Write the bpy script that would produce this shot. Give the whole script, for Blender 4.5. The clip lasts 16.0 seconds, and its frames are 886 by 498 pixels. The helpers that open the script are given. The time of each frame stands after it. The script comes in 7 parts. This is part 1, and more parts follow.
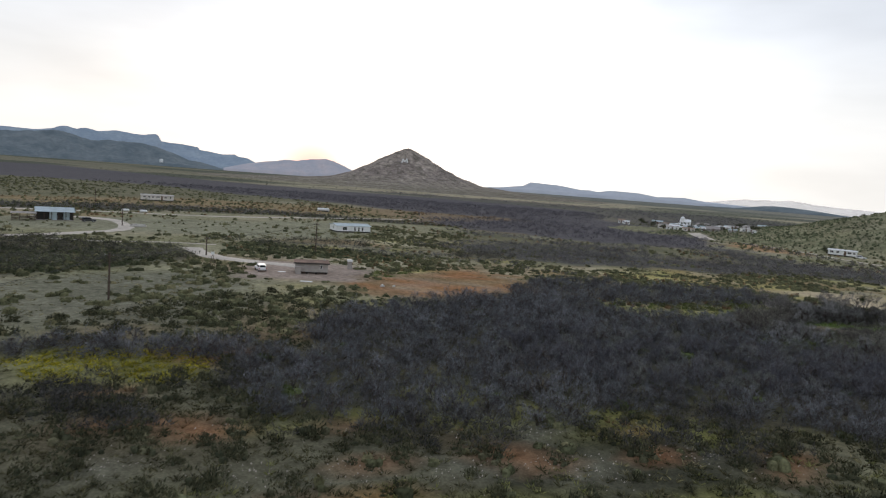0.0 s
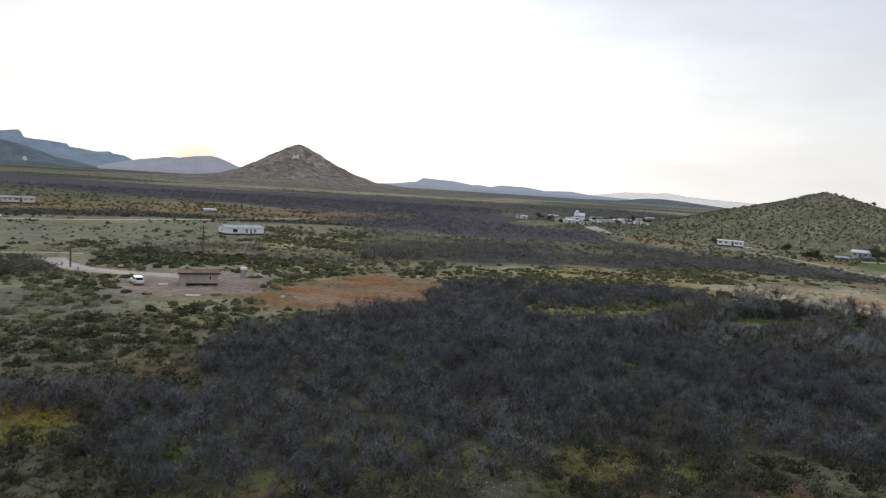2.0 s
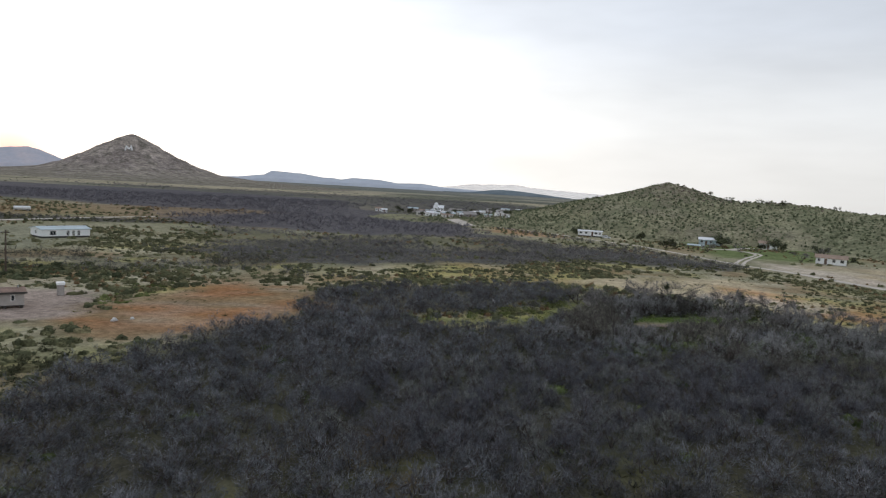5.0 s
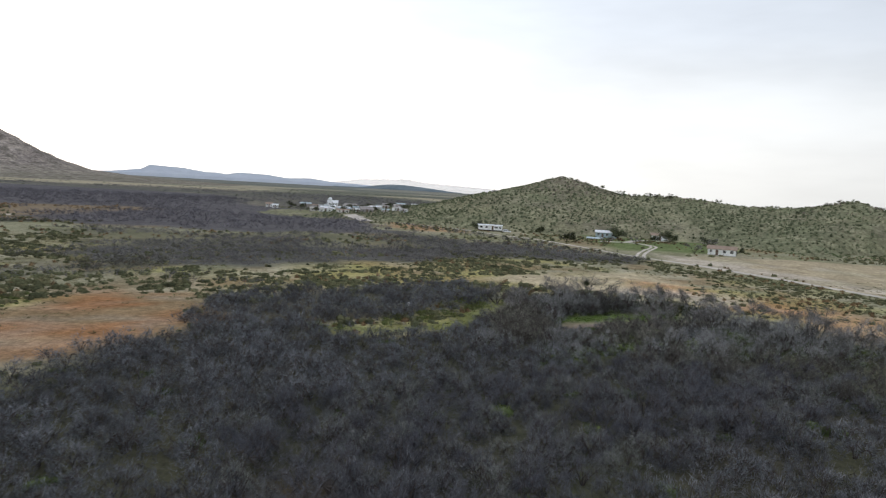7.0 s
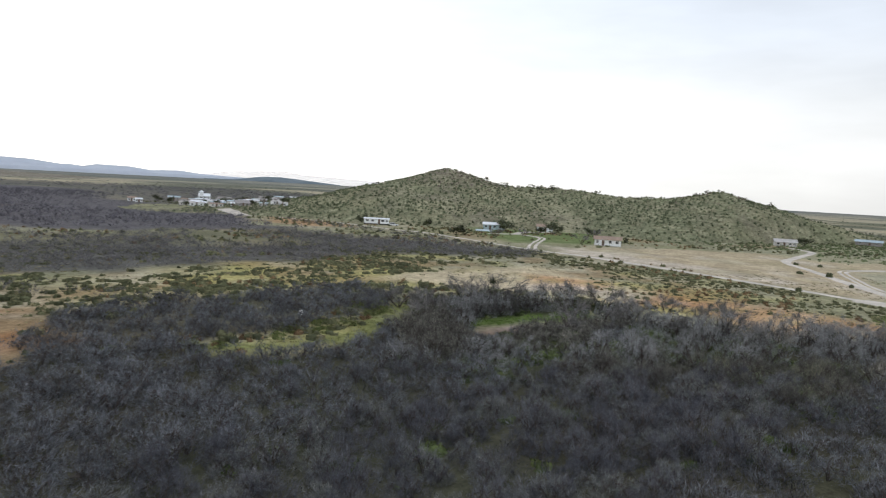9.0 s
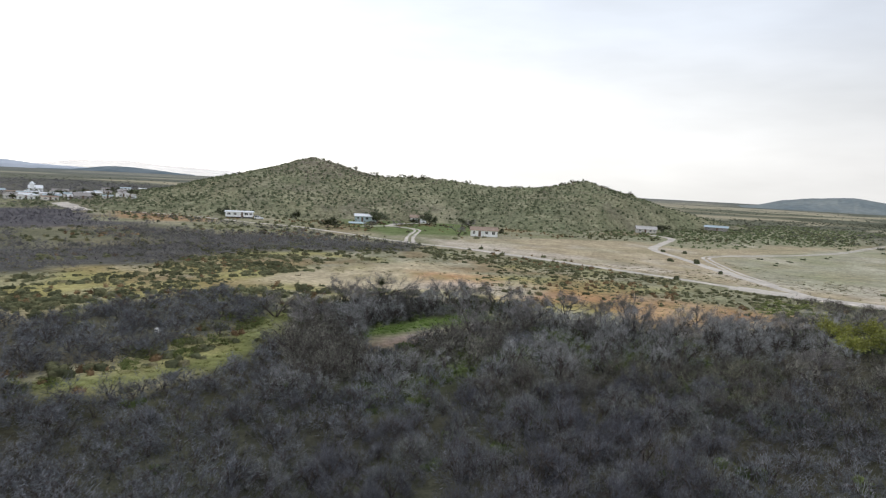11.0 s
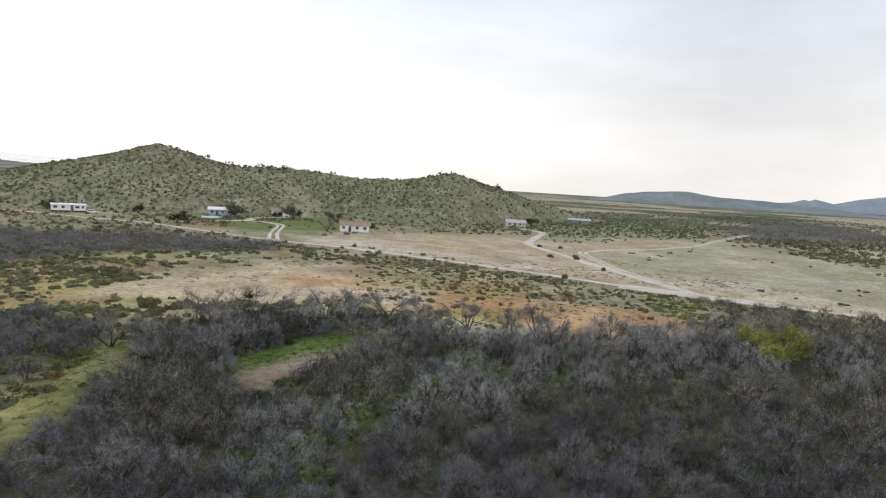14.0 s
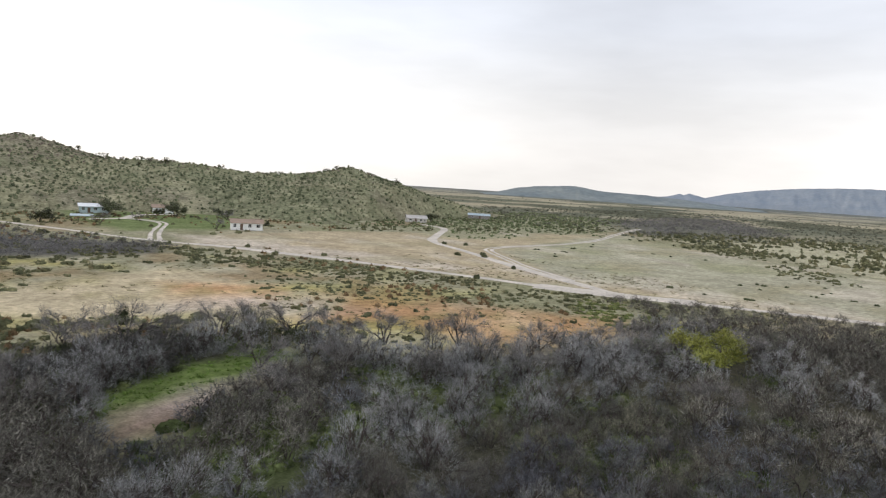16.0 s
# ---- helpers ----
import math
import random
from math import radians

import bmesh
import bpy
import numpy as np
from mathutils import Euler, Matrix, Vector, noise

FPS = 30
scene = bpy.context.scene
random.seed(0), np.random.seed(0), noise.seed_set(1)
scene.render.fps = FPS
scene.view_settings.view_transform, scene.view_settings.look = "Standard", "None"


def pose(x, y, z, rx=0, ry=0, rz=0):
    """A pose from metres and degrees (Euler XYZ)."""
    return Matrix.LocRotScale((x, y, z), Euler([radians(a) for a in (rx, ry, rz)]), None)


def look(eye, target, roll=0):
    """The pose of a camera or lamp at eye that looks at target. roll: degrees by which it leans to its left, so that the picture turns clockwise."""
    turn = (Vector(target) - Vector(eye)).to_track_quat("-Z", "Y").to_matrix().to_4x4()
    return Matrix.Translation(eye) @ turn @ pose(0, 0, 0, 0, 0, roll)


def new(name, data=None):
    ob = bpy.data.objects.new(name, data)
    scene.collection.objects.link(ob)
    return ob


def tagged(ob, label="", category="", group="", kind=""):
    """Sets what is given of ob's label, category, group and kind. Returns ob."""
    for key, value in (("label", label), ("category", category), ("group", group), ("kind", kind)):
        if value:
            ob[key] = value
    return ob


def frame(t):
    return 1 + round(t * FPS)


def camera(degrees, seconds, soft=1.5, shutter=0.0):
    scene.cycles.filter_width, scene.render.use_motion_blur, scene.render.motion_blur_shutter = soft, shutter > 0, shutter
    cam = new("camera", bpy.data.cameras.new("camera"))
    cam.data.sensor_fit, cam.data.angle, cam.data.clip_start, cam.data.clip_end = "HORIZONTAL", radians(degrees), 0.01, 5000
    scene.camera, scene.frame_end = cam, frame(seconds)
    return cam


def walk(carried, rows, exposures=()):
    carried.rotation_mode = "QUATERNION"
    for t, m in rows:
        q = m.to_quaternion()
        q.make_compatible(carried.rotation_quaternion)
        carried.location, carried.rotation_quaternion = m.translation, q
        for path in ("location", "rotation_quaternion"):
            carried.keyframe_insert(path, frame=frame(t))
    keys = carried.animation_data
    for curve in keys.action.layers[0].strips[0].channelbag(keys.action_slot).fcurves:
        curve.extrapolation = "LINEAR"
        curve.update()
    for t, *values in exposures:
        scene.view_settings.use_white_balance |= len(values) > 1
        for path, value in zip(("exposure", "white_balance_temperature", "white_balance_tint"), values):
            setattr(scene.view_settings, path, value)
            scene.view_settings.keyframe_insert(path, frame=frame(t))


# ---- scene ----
cam = camera(66.2, 16.0, soft=1.15, shutter=0.5)
# seconds, eye x y z, yaw to the left of +y, pitch, roll
FLIGHT = [
    (0.0, -0.04, -0.29, 21.92, 32.26, -5.76, 4.28),
    (0.5, -2.40, 1.97, 21.88, 30.31, -5.68, 4.13),
    (1.0, -4.63, 4.33, 21.84, 28.09, -5.60, 3.99),
    (1.5, -6.88, 6.74, 21.82, 25.63, -5.49, 3.86),
    (2.0, -9.04, 9.15, 21.81, 23.33, -5.47, 3.70),
    (2.5, -11.07, 11.59, 21.84, 21.13, -5.41, 3.57),
    (3.0, -12.87, 14.08, 21.87, 19.15, -5.39, 3.56),
    (3.5, -14.54, 16.50, 21.90, 17.18, -5.39, 3.49),
    (4.0, -16.22, 18.97, 21.85, 15.01, -5.37, 3.39),
    (4.5, -17.87, 21.50, 21.69, 12.94, -5.36, 3.36),
    (5.0, -19.45, 24.10, 21.45, 10.90, -5.34, 3.37),
    (5.5, -20.94, 26.75, 21.19, 8.82, -5.33, 3.40),
    (6.0, -22.31, 29.46, 20.95, 6.65, -5.31, 3.42),
    (6.5, -23.53, 32.21, 20.78, 4.31, -5.28, 3.39),
    (7.0, -24.56, 35.01, 20.73, 1.75, -5.24, 3.29),
    (7.5, -25.47, 37.83, 20.73, -0.97, -5.24, 3.16),
    (8.0, -26.30, 40.77, 20.70, -3.64, -5.39, 3.10),
    (8.5, -26.99, 43.89, 20.63, -5.93, -5.37, 3.15),
    (9.0, -27.55, 46.95, 20.52, -8.43, -5.35, 3.10),
    (9.5, -28.00, 50.03, 20.47, -11.32, -5.32, 3.02),
    (10.0, -28.34, 53.11, 20.48, -14.25, -5.38, 2.96),
    (10.5, -28.54, 56.18, 20.54, -17.12, -5.50, 2.92),
    (11.0, -28.60, 59.20, 20.61, -19.84, -5.63, 2.92),
    (11.5, -28.51, 62.17, 20.68, -22.33, -5.73, 2.96),
    (12.0, -28.25, 65.06, 20.72, -24.49, -5.79, 3.04),
    (12.5, -27.81, 67.86, 20.70, -26.23, -5.74, 3.18),
    (13.0, -27.32, 70.58, 20.65, -28.29, -5.72, 3.25),
    (13.5, -26.71, 73.21, 20.63, -30.10, -5.71, 3.40),
    (14.0, -26.09, 75.72, 20.65, -31.73, -5.71, 3.51),
    (14.5, -25.40, 78.22, 20.68, -33.57, -5.71, 3.65),
    (15.0, -24.54, 80.73, 20.70, -35.94, -5.69, 3.66),
    (15.5, -23.64, 83.21, 20.72, -38.43, -5.66, 3.67),
    (16.0, -22.67, 85.62, 20.70, -40.66, -5.64, 3.67),
]
walk(cam, [(t, pose(x, y, z, 90 + pitch, 0, yaw) @ pose(0, 0, 0, 0, 0, roll)) for t, x, y, z, yaw, pitch, roll in FLIGHT],
     exposures=[(0, -0.40, 6400, 10), (4, -0.39, 6400, 10), (6.5, -0.15, 6400, 9), (9, 0.12, 6420, 9), (12, 0.16, 6540, 10), (16, 0.23, 6680, 11)])

# ---- sky and sun ----
SUN_AZ, SUN_EL = radians(44), radians(3.5)          # to the left of +y, above the horizon
SUN_DIR = Vector((-math.sin(SUN_AZ) * math.cos(SUN_EL), math.cos(SUN_AZ) * math.cos(SUN_EL), math.sin(SUN_EL)))

# the thinnest, brightest part of the cloud deck, a little off the sun
GLOW_AZ, GLOW_EL = radians(32), radians(10)
GLOW_DIR = Vector((-math.sin(GLOW_AZ) * math.cos(GLOW_EL), math.cos(GLOW_AZ) * math.cos(GLOW_EL), math.sin(GLOW_EL)))


def build_world():
    w = bpy.data.worlds.new("dusk_sky")
    scene.world = w
    w.use_nodes = True
    nt = w.node_tree
    nt.nodes.clear()
    N, Lk = nt.nodes.new, nt.links.new
    out, bg = N("ShaderNodeOutputWorld"), N("ShaderNodeBackground")
    sky = N("ShaderNodeTexSky")
    sky.sky_type, sky.sun_disc = "NISHITA", False
    sky.sun_elevation, sky.sun_rotation = SUN_EL, -SUN_AZ
    sky.air_density, sky.dust_density = 1.0, 2.0
    tc = N("ShaderNodeTexCoord")
    # nearness of a direction to the sun
    dot = N("ShaderNodeVectorMath")
    dot.operation = "DOT_PRODUCT"
    dot.inputs[1].default_value = GLOW_DIR
    Lk(tc.outputs["Generated"], dot.inputs[0])
    near = N("ShaderNodeMapRange")
    near.inputs["From Min"].default_value, near.inputs["From Max"].default_value = -1.0, 1.0
    Lk(dot.outputs["Value"], near.inputs["Value"])
    deck = N("ShaderNodeValToRGB")
    r = deck.color_ramp
    r.elements[0].position, r.elements[0].color = 0.0, (0.97, 0.99, 1.02, 1)
    r.elements[1].position, r.elements[1].color = 1.0, (1.9, 1.85, 1.8, 1)
    for p, c in ((0.3, (0.84, 0.865, 0.905, 1)), (0.55, (0.73, 0.755, 0.80, 1)), (0.75, (0.83, 0.857, 0.895, 1)), (0.90, (1.04, 1.06, 1.09, 1)), (0.94, (1.14, 1.15, 1.165, 1)), (0.965, (1.29, 1.295, 1.30, 1)), (0.98, (1.45, 1.45, 1.45, 1))):
        r.elements.new(p).color = c
    Lk(near.outputs["Result"], deck.inputs["Fac"])
    # long soft cloud streaks
    sep = N("ShaderNodeSeparateXYZ")
    Lk(tc.outputs["Generated"], sep.inputs[0])
    mp = N("ShaderNodeMapping")
    mp.inputs["Scale"].default_value = (1.6, 1.6, 7.0)
    Lk(tc.outputs["Generated"], mp.inputs["Vector"])
    cl = N("ShaderNodeTexNoise")
    cl.inputs["Scale"].default_value, cl.inputs["Detail"].default_value, cl.inputs["Roughness"].default_value = 1.1, 5.0, 0.52
    Lk(mp.outputs["Vector"], cl.inputs["Vector"])
    cr = N("ShaderNodeMapRange")
    cr.inputs["From Min"].default_value, cr.inputs["From Max"].default_value = 0.35, 0.68
    cr.inputs["To Min"].default_value, cr.inputs["To Max"].default_value = 0.84, 1.08
    Lk(cl.outputs["Fac"], cr.inputs["Value"])
    mul = N("ShaderNodeVectorMath")
    mul.operation = "SCALE"
    Lk(deck.outputs["Color"], mul.inputs[0])
    Lk(cr.outputs["Result"], mul.inputs["Scale"])
    # warm thin band above the horizon
    hz = N("ShaderNodeValToRGB")
    h = hz.color_ramp
    h.elements[0].position, h.elements[0].color = 0.0, (1.20, 1.15, 1.07, 1)
    h.elements[1].position, h.elements[1].color = 1.0, (0.98, 1.02, 1.09, 1)
    for p, c in ((0.06, (1.18, 1.14, 1.08, 1)), (0.13, (1.08, 1.07, 1.05, 1)), (0.22, (0.95, 0.98, 1.03, 1)), (0.30, (0.91, 0.95, 1.02, 1)), (0.50, (0.93, 0.97, 1.06, 1))):
        h.elements.new(p).color = c
    Lk(sep.outputs["Z"], hz.inputs["Fac"])
    warm = N("ShaderNodeVectorMath")
    warm.operation = "MULTIPLY"
    Lk(mul.outputs["Vector"], warm.inputs[0])
    Lk(hz.outputs["Color"], warm.inputs[1])
    thin = N("ShaderNodeVectorMath")
    thin.operation = "SCALE"
    thin.inputs["Scale"].default_value = 0.007
    Lk(sky.outputs["Color"], thin.inputs[0])
    add = N("ShaderNodeVectorMath")
    add.operation = "ADD"
    Lk(warm.outputs["Vector"], add.inputs[0])
    Lk(thin.outputs["Vector"], add.inputs[1])
    low = N("ShaderNodeVectorMath")
    low.operation = "DOT_PRODUCT"
    low.inputs[1].default_value = Vector((-math.sin(radians(43.5)), math.cos(radians(43.5)), 0.0)).normalized()
    Lk(tc.outputs["Generated"], low.inputs[0])
    dusk = N("ShaderNodeValToRGB")
    d = dusk.color_ramp
    d.elements[0].position, d.elements[0].color = 0.0, (1, 1, 1, 1)
    d.elements[1].position, d.elements[1].color = 1.0, (1.0, 0.66, 0.62, 1)
    for p, c in ((0.45, (1.0, 0.91, 0.89, 1)), (0.8, (1.0, 0.76, 0.72, 1))):
        d.elements.new(p).color = c
    close = N("ShaderNodeMapRange")
    close.inputs["From Min"].default_value, close.inputs["From Max"].default_value = 0.9986, 1.0
    Lk(low.outputs["Value"], close.inputs["Value"])
    Lk(close.outputs["Result"], dusk.inputs["Fac"])
    glow = N("ShaderNodeVectorMath")
    glow.operation = "MULTIPLY"
    Lk(add.outputs["Vector"], glow.inputs[0])
    Lk(dusk.outputs["Color"], glow.inputs[1])
    Lk(glow.outputs["Vector"], bg.inputs["Color"])
    bg.inputs["Strength"].default_value = 1.0
    Lk(bg.outputs["Background"], out.inputs["Surface"])


build_world()
sun_data = bpy.data.lights.new("sun", "SUN")
sun_data.energy, sun_data.angle, sun_data.color = 1.2, radians(14), (1.0, 0.86, 0.70)
sun = new("sun", sun_data)
sun.matrix_world = look(SUN_DIR * 100, (0, 0, 0))


# ---- materials ----
def nodes_of(name):
    m = bpy.data.materials.new(name)
    m.use_nodes = True
    nt = m.node_tree
    b = nt.nodes["Principled BSDF"]
    b.inputs["Specular IOR Level"].default_value = 0.25
    return m, nt, b


def noise_mix(nt, src, vec, scale, lo, hi, detail=4.0):
    """Multiply a colour by a noise between lo and hi."""
    n = nt.nodes.new("ShaderNodeTexNoise")
    n.inputs["Scale"].default_value, n.inputs["Detail"].default_value = scale, detail
    nt.links.new(vec, n.inputs["Vector"])
    r = nt.nodes.new("ShaderNodeMapRange")
    r.inputs["From Min"].default_value, r.inputs["From Max"].default_value = 0.3, 0.7
    r.inputs["To Min"].default_value, r.inputs["To Max"].default_value = lo, hi
    nt.links.new(n.outputs["Fac"], r.inputs["Value"])
    s = nt.nodes.new("ShaderNodeVectorMath")
    s.operation = "SCALE"
    nt.links.new(src, s.inputs[0])
    nt.links.new(r.outputs["Result"], s.inputs["Scale"])
    return s.outputs["Vector"], n.outputs["Fac"]


def surface(name, color, rough=0.8, coarse=(0.6, 0.85, 1.12), fine=(9.0, 0.85, 1.12), bump=0.3, metal=0.0, object_space=True, spec=0.25):
    m, nt, b = nodes_of(name)
    tc = nt.nodes.new("ShaderNodeTexCoord")
    vec = tc.outputs["Object"]
    rgb = nt.nodes.new("ShaderNodeRGB")
    rgb.outputs[0].default_value = (*color, 1)
    c, f = noise_mix(nt, rgb.outputs[0], vec, *coarse)
    c, f = noise_mix(nt, c, vec, *fine)
    nt.links.new(c, b.inputs["Base Color"])
    b.inputs["Roughness"].default_value, b.inputs["Metallic"].default_value = rough, metal
    b.inputs["Specular IOR Level"].default_value = spec
    if bump:
        bp = nt.nodes.new("ShaderNodeBump")
        bp.inputs["Strength"].default_value, bp.inputs["Distance"].default_value = bump, 0.03
        nt.links.new(f, bp.inputs["Height"])
        nt.links.new(bp.outputs["Normal"], b.inputs["Normal"])
    return m


def plant(name, ramp, per_object=False, rough=0.9, calm=1.0):
    """Twigs and leaves: a colour for each island, shifted a little for each object."""
    m, nt, b = nodes_of(name)
    geo = nt.nodes.new("ShaderNodeNewGeometry")
    cr = nt.nodes.new("ShaderNodeValToRGB")
    e = cr.color_ramp.elements
    e[0].position, e[0].color = ramp[0][0], (*ramp[0][1], 1)
    e[1].position, e[1].color = ramp[-1][0], (*ramp[-1][1], 1)
    for p, c in ramp[1:-1]:
        e.new(p).color = (*c, 1)
    nt.links.new(geo.outputs["Random Per Island"], cr.inputs["Fac"])
    tc = nt.nodes.new("ShaderNodeTexCoord")
    info = nt.nodes.new("ShaderNodeObjectInfo")
    col = cr.outputs["Color"]
    if per_object:
        tint = nt.nodes.new("ShaderNodeValToRGB")
        t = tint.color_ramp.elements
        t[0].position, t[0].color = 0.0, (0.64, 0.64, 0.69, 1)
        t[1].position, t[1].color = 1.0, (1.30, 1.28, 1.12, 1)
        t.new(0.6).color = (1.0, 0.97, 1.0, 1)
        nt.links.new(info.outputs["Random"], tint.inputs["Fac"])
        mu = nt.nodes.new("ShaderNodeVectorMath")
        mu.operation = "MULTIPLY"
        nt.links.new(col, mu.inputs[0])
        nt.links.new(tint.outputs["Color"], mu.inputs[1])
        col = mu.outputs["Vector"]
    else:
        col, _ = noise_mix(nt, col, tc.outputs["Object"], 0.06, 1 - 0.22 * calm, 1 + 0.22 * calm, 2.0)
        col, _ = noise_mix(nt, col, tc.outputs["Object"], 0.33, 1 - 0.34 * calm, 1 + 0.36 * calm, 2.0)
    col, _ = noise_mix(nt, col, tc.outputs["Object"], 3.2, 1 - 0.38 * calm, 1 + 0.38 * calm, 3.0)
    nt.links.new(col, b.inputs["Base Color"])
    b.inputs["Roughness"].default_value = rough
    b.inputs["Specular IOR Level"].default_value = 0.0
    return m


def attribute_soil(name, fine=((0.9, 0.74, 1.24), (4.5, 0.74, 1.26), (0.12, 0.86, 1.14), (0.3, 0.86, 1.14)), bump=0.5):
    """Earth whose broad colour is stored with the mesh; grain, tufts and small stones come on top."""
    m, nt, b = nodes_of(name)
    at = nt.nodes.new("ShaderNodeAttribute")
    at.attribute_name = "soil"
    tc = nt.nodes.new("ShaderNodeTexCoord")
    vec = tc.outputs["Object"]
    c = at.outputs["Color"]
    for sc, lo, hi in fine:
        c, f = noise_mix(nt, c, vec, sc, lo, hi, 5.0)
    nt.links.new(c, b.inputs["Base Color"])
    b.inputs["Roughness"].default_value, b.inputs["Specular IOR Level"].default_value = 1.0, 0.0
    n = nt.nodes.new("ShaderNodeTexNoise")
    n.inputs["Scale"].default_value, n.inputs["Detail"].default_value = 1.6, 6.0
    nt.links.new(vec, n.inputs["Vector"])
    bp = nt.nodes.new("ShaderNodeBump")
    bp.inputs["Strength"].default_value, bp.inputs["Distance"].default_value = bump, 0.25
    nt.links.new(n.outputs["Fac"], bp.inputs["Height"])
    nt.links.new(bp.outputs["Normal"], b.inputs["Normal"])
    return m


M_SOIL = attribute_soil("desert_soil")
M_SCREE = attribute_soil("rocky_scree", ((0.42, 0.5, 1.5), (0.13, 0.68, 1.32), (0.045, 0.85, 1.15)), 0.8)
M_HILLSOIL = attribute_soil("stony_hill_soil", ((1.1, 0.7, 1.3), (0.38, 0.72, 1.28), (0.12, 0.85, 1.15)), 0.8)
M_ROAD = surface("pale_dirt_track", (0.60, 0.54, 0.47), 0.95, (0.16, 0.78, 1.12), (1.4, 0.84, 1.14), 0.4, 0.0, True, 0.0)
M_TWIG = plant("grey_bare_twigs", ((0.0, (0.104, 0.109, 0.118)), (0.5, (0.155, 0.16, 0.172)), (0.88, (0.212, 0.216, 0.226)), (1.0, (0.28, 0.28, 0.282))), True)
M_TWIG_WARM = plant("olive_grey_bare_twigs", ((0.0, (0.103, 0.101, 0.084)), (0.5, (0.157, 0.153, 0.129)), (0.88, (0.218, 0.211, 0.18)), (1.0, (0.286, 0.275, 0.232))), True)
M_TWIG_FAR = plant("grey_thicket_twigs", ((0.0, (0.101, 0.105, 0.114)), (0.5, (0.156, 0.16, 0.172)), (1.0, (0.234, 0.236, 0.246))), False, 0.9, 1.0)
M_BARK = surface("dark_mesquite_bark", (0.075, 0.062, 0.055), 0.95, (1.5, 0.7, 1.2), (14.0, 0.7, 1.3), 0.6)
M_DARKTWIG = plant("grey_tip_twigs", ((0.0, (0.10, 0.094, 0.092)), (0.5, (0.21, 0.198, 0.19)), (1.0, (0.34, 0.32, 0.30))))
M_CREOSOTE = plant("olive_shrub_leaves", ((0.0, (0.075, 0.08, 0.046)), (0.5, (0.118, 0.12, 0.066)), (0.85, (0.155, 0.15, 0.082)), (1.0, (0.21, 0.185, 0.105))))
M_GREENLEAF = plant("green_leaves", ((0.0, (0.05, 0.062, 0.026)), (0.5, (0.08, 0.10, 0.04)), (1.0, (0.13, 0.15, 0.06))))
M_DARKLEAF = plant("dark_green_leaves", ((0.0, (0.046, 0.054, 0.03)), (0.5, (0.078, 0.088, 0.049)), (1.0, (0.118, 0.122, 0.07))))
M_LIME = plant("yellow_green_leaves", ((0.0, (0.18, 0.20, 0.05)), (0.5, (0.29, 0.30, 0.08)), (1.0, (0.38, 0.38, 0.11))))
M_RUST = plant("rust_dry_grass", ((0.0, (0.12, 0.08, 0.045)), (0.5, (0.18, 0.12, 0.066)), (1.0, (0.26, 0.185, 0.105))))
M_DRYGRASS = plant("dry_olive_grass", ((0.0, (0.055, 0.056, 0.032)), (0.5, (0.088, 0.085, 0.046)), (1.0, (0.145, 0.13, 0.07))))
M_WEED = plant("pale_dry_weeds", ((0.0, (0.14, 0.13, 0.07)), (0.5, (0.21, 0.19, 0.10)), (1.0, (0.30, 0.26, 0.15))))
M_LUSH = plant("lush_green_grass", ((0.0, (0.06, 0.11, 0.025)), (0.5, (0.11, 0.18, 0.04)), (1.0, (0.18, 0.25, 0.06))))
M_STRAW = plant("yellow_green_grass", ((0.0, (0.115, 0.125, 0.045)), (0.5, (0.185, 0.19, 0.07)), (1.0, (0.265, 0.26, 0.10))))
M_WOODS = plant("purple_grey_far_twigs", ((0.0, (0.118, 0.112, 0.124)), (0.5, (0.153, 0.145, 0.159)), (1.0, (0.20, 0.189, 0.20))), False, 0.9, 0.7)
M_BRUSHGREY = plant("grey_brush_twigs", ((0.0, (0.12, 0.115, 0.118)), (0.5, (0.165, 0.158, 0.16)), (1.0, (0.23, 0.218, 0.212))), False, 0.9, 0.8)
M_FARSCRUB = plant("grey_green_far_scrub", ((0.0, (0.085, 0.09, 0.068)), (0.5, (0.12, 0.124, 0.09)), (1.0, (0.165, 0.16, 0.112))))
M_DARKOLIVE = plant("dark_olive_leaves", ((0.0, (0.05, 0.055, 0.035)), (0.5, (0.08, 0.083, 0.05)), (1.0, (0.13, 0.123, 0.075))))
M_HILLGREEN = plant("grey_green_leaves", ((0.0, (0.088, 0.10, 0.06)), (0.5, (0.132, 0.147, 0.087)), (1.0, (0.195, 0.204, 0.122))), False, 0.9, 0.8)
M_HILLGRASS = plant("grey_green_grass_clumps", ((0.0, (0.145, 0.145, 0.092)), (0.5, (0.20, 0.193, 0.12)), (1.0, (0.275, 0.255, 0.165))), False, 0.9, 0.7)
M_FOOTGREEN = plant("fresh_green_scrub_leaves", ((0.0, (0.085, 0.105, 0.052)), (0.5, (0.13, 0.155, 0.078)), (1.0, (0.20, 0.215, 0.115))), False, 0.9, 0.8)
M_UNDER = plant("dark_shaded_brush_twigs", ((0.0, (0.05, 0.05, 0.047)), (0.5, (0.085, 0.083, 0.078)), (1.0, (0.135, 0.13, 0.12))))
M_DARKBRUSH = plant("dark_brush_twigs", ((0.0, (0.062, 0.061, 0.05)), (0.5, (0.10, 0.098, 0.08)), (1.0, (0.15, 0.145, 0.118))), False, 0.9, 1.0)
M_TWIG_BROWN = plant("brown_thicket_twigs", ((0.0, (0.092, 0.088, 0.075)), (0.5, (0.16, 0.152, 0.13)), (1.0, (0.26, 0.246, 0.21))), False, 0.9, 1.2)
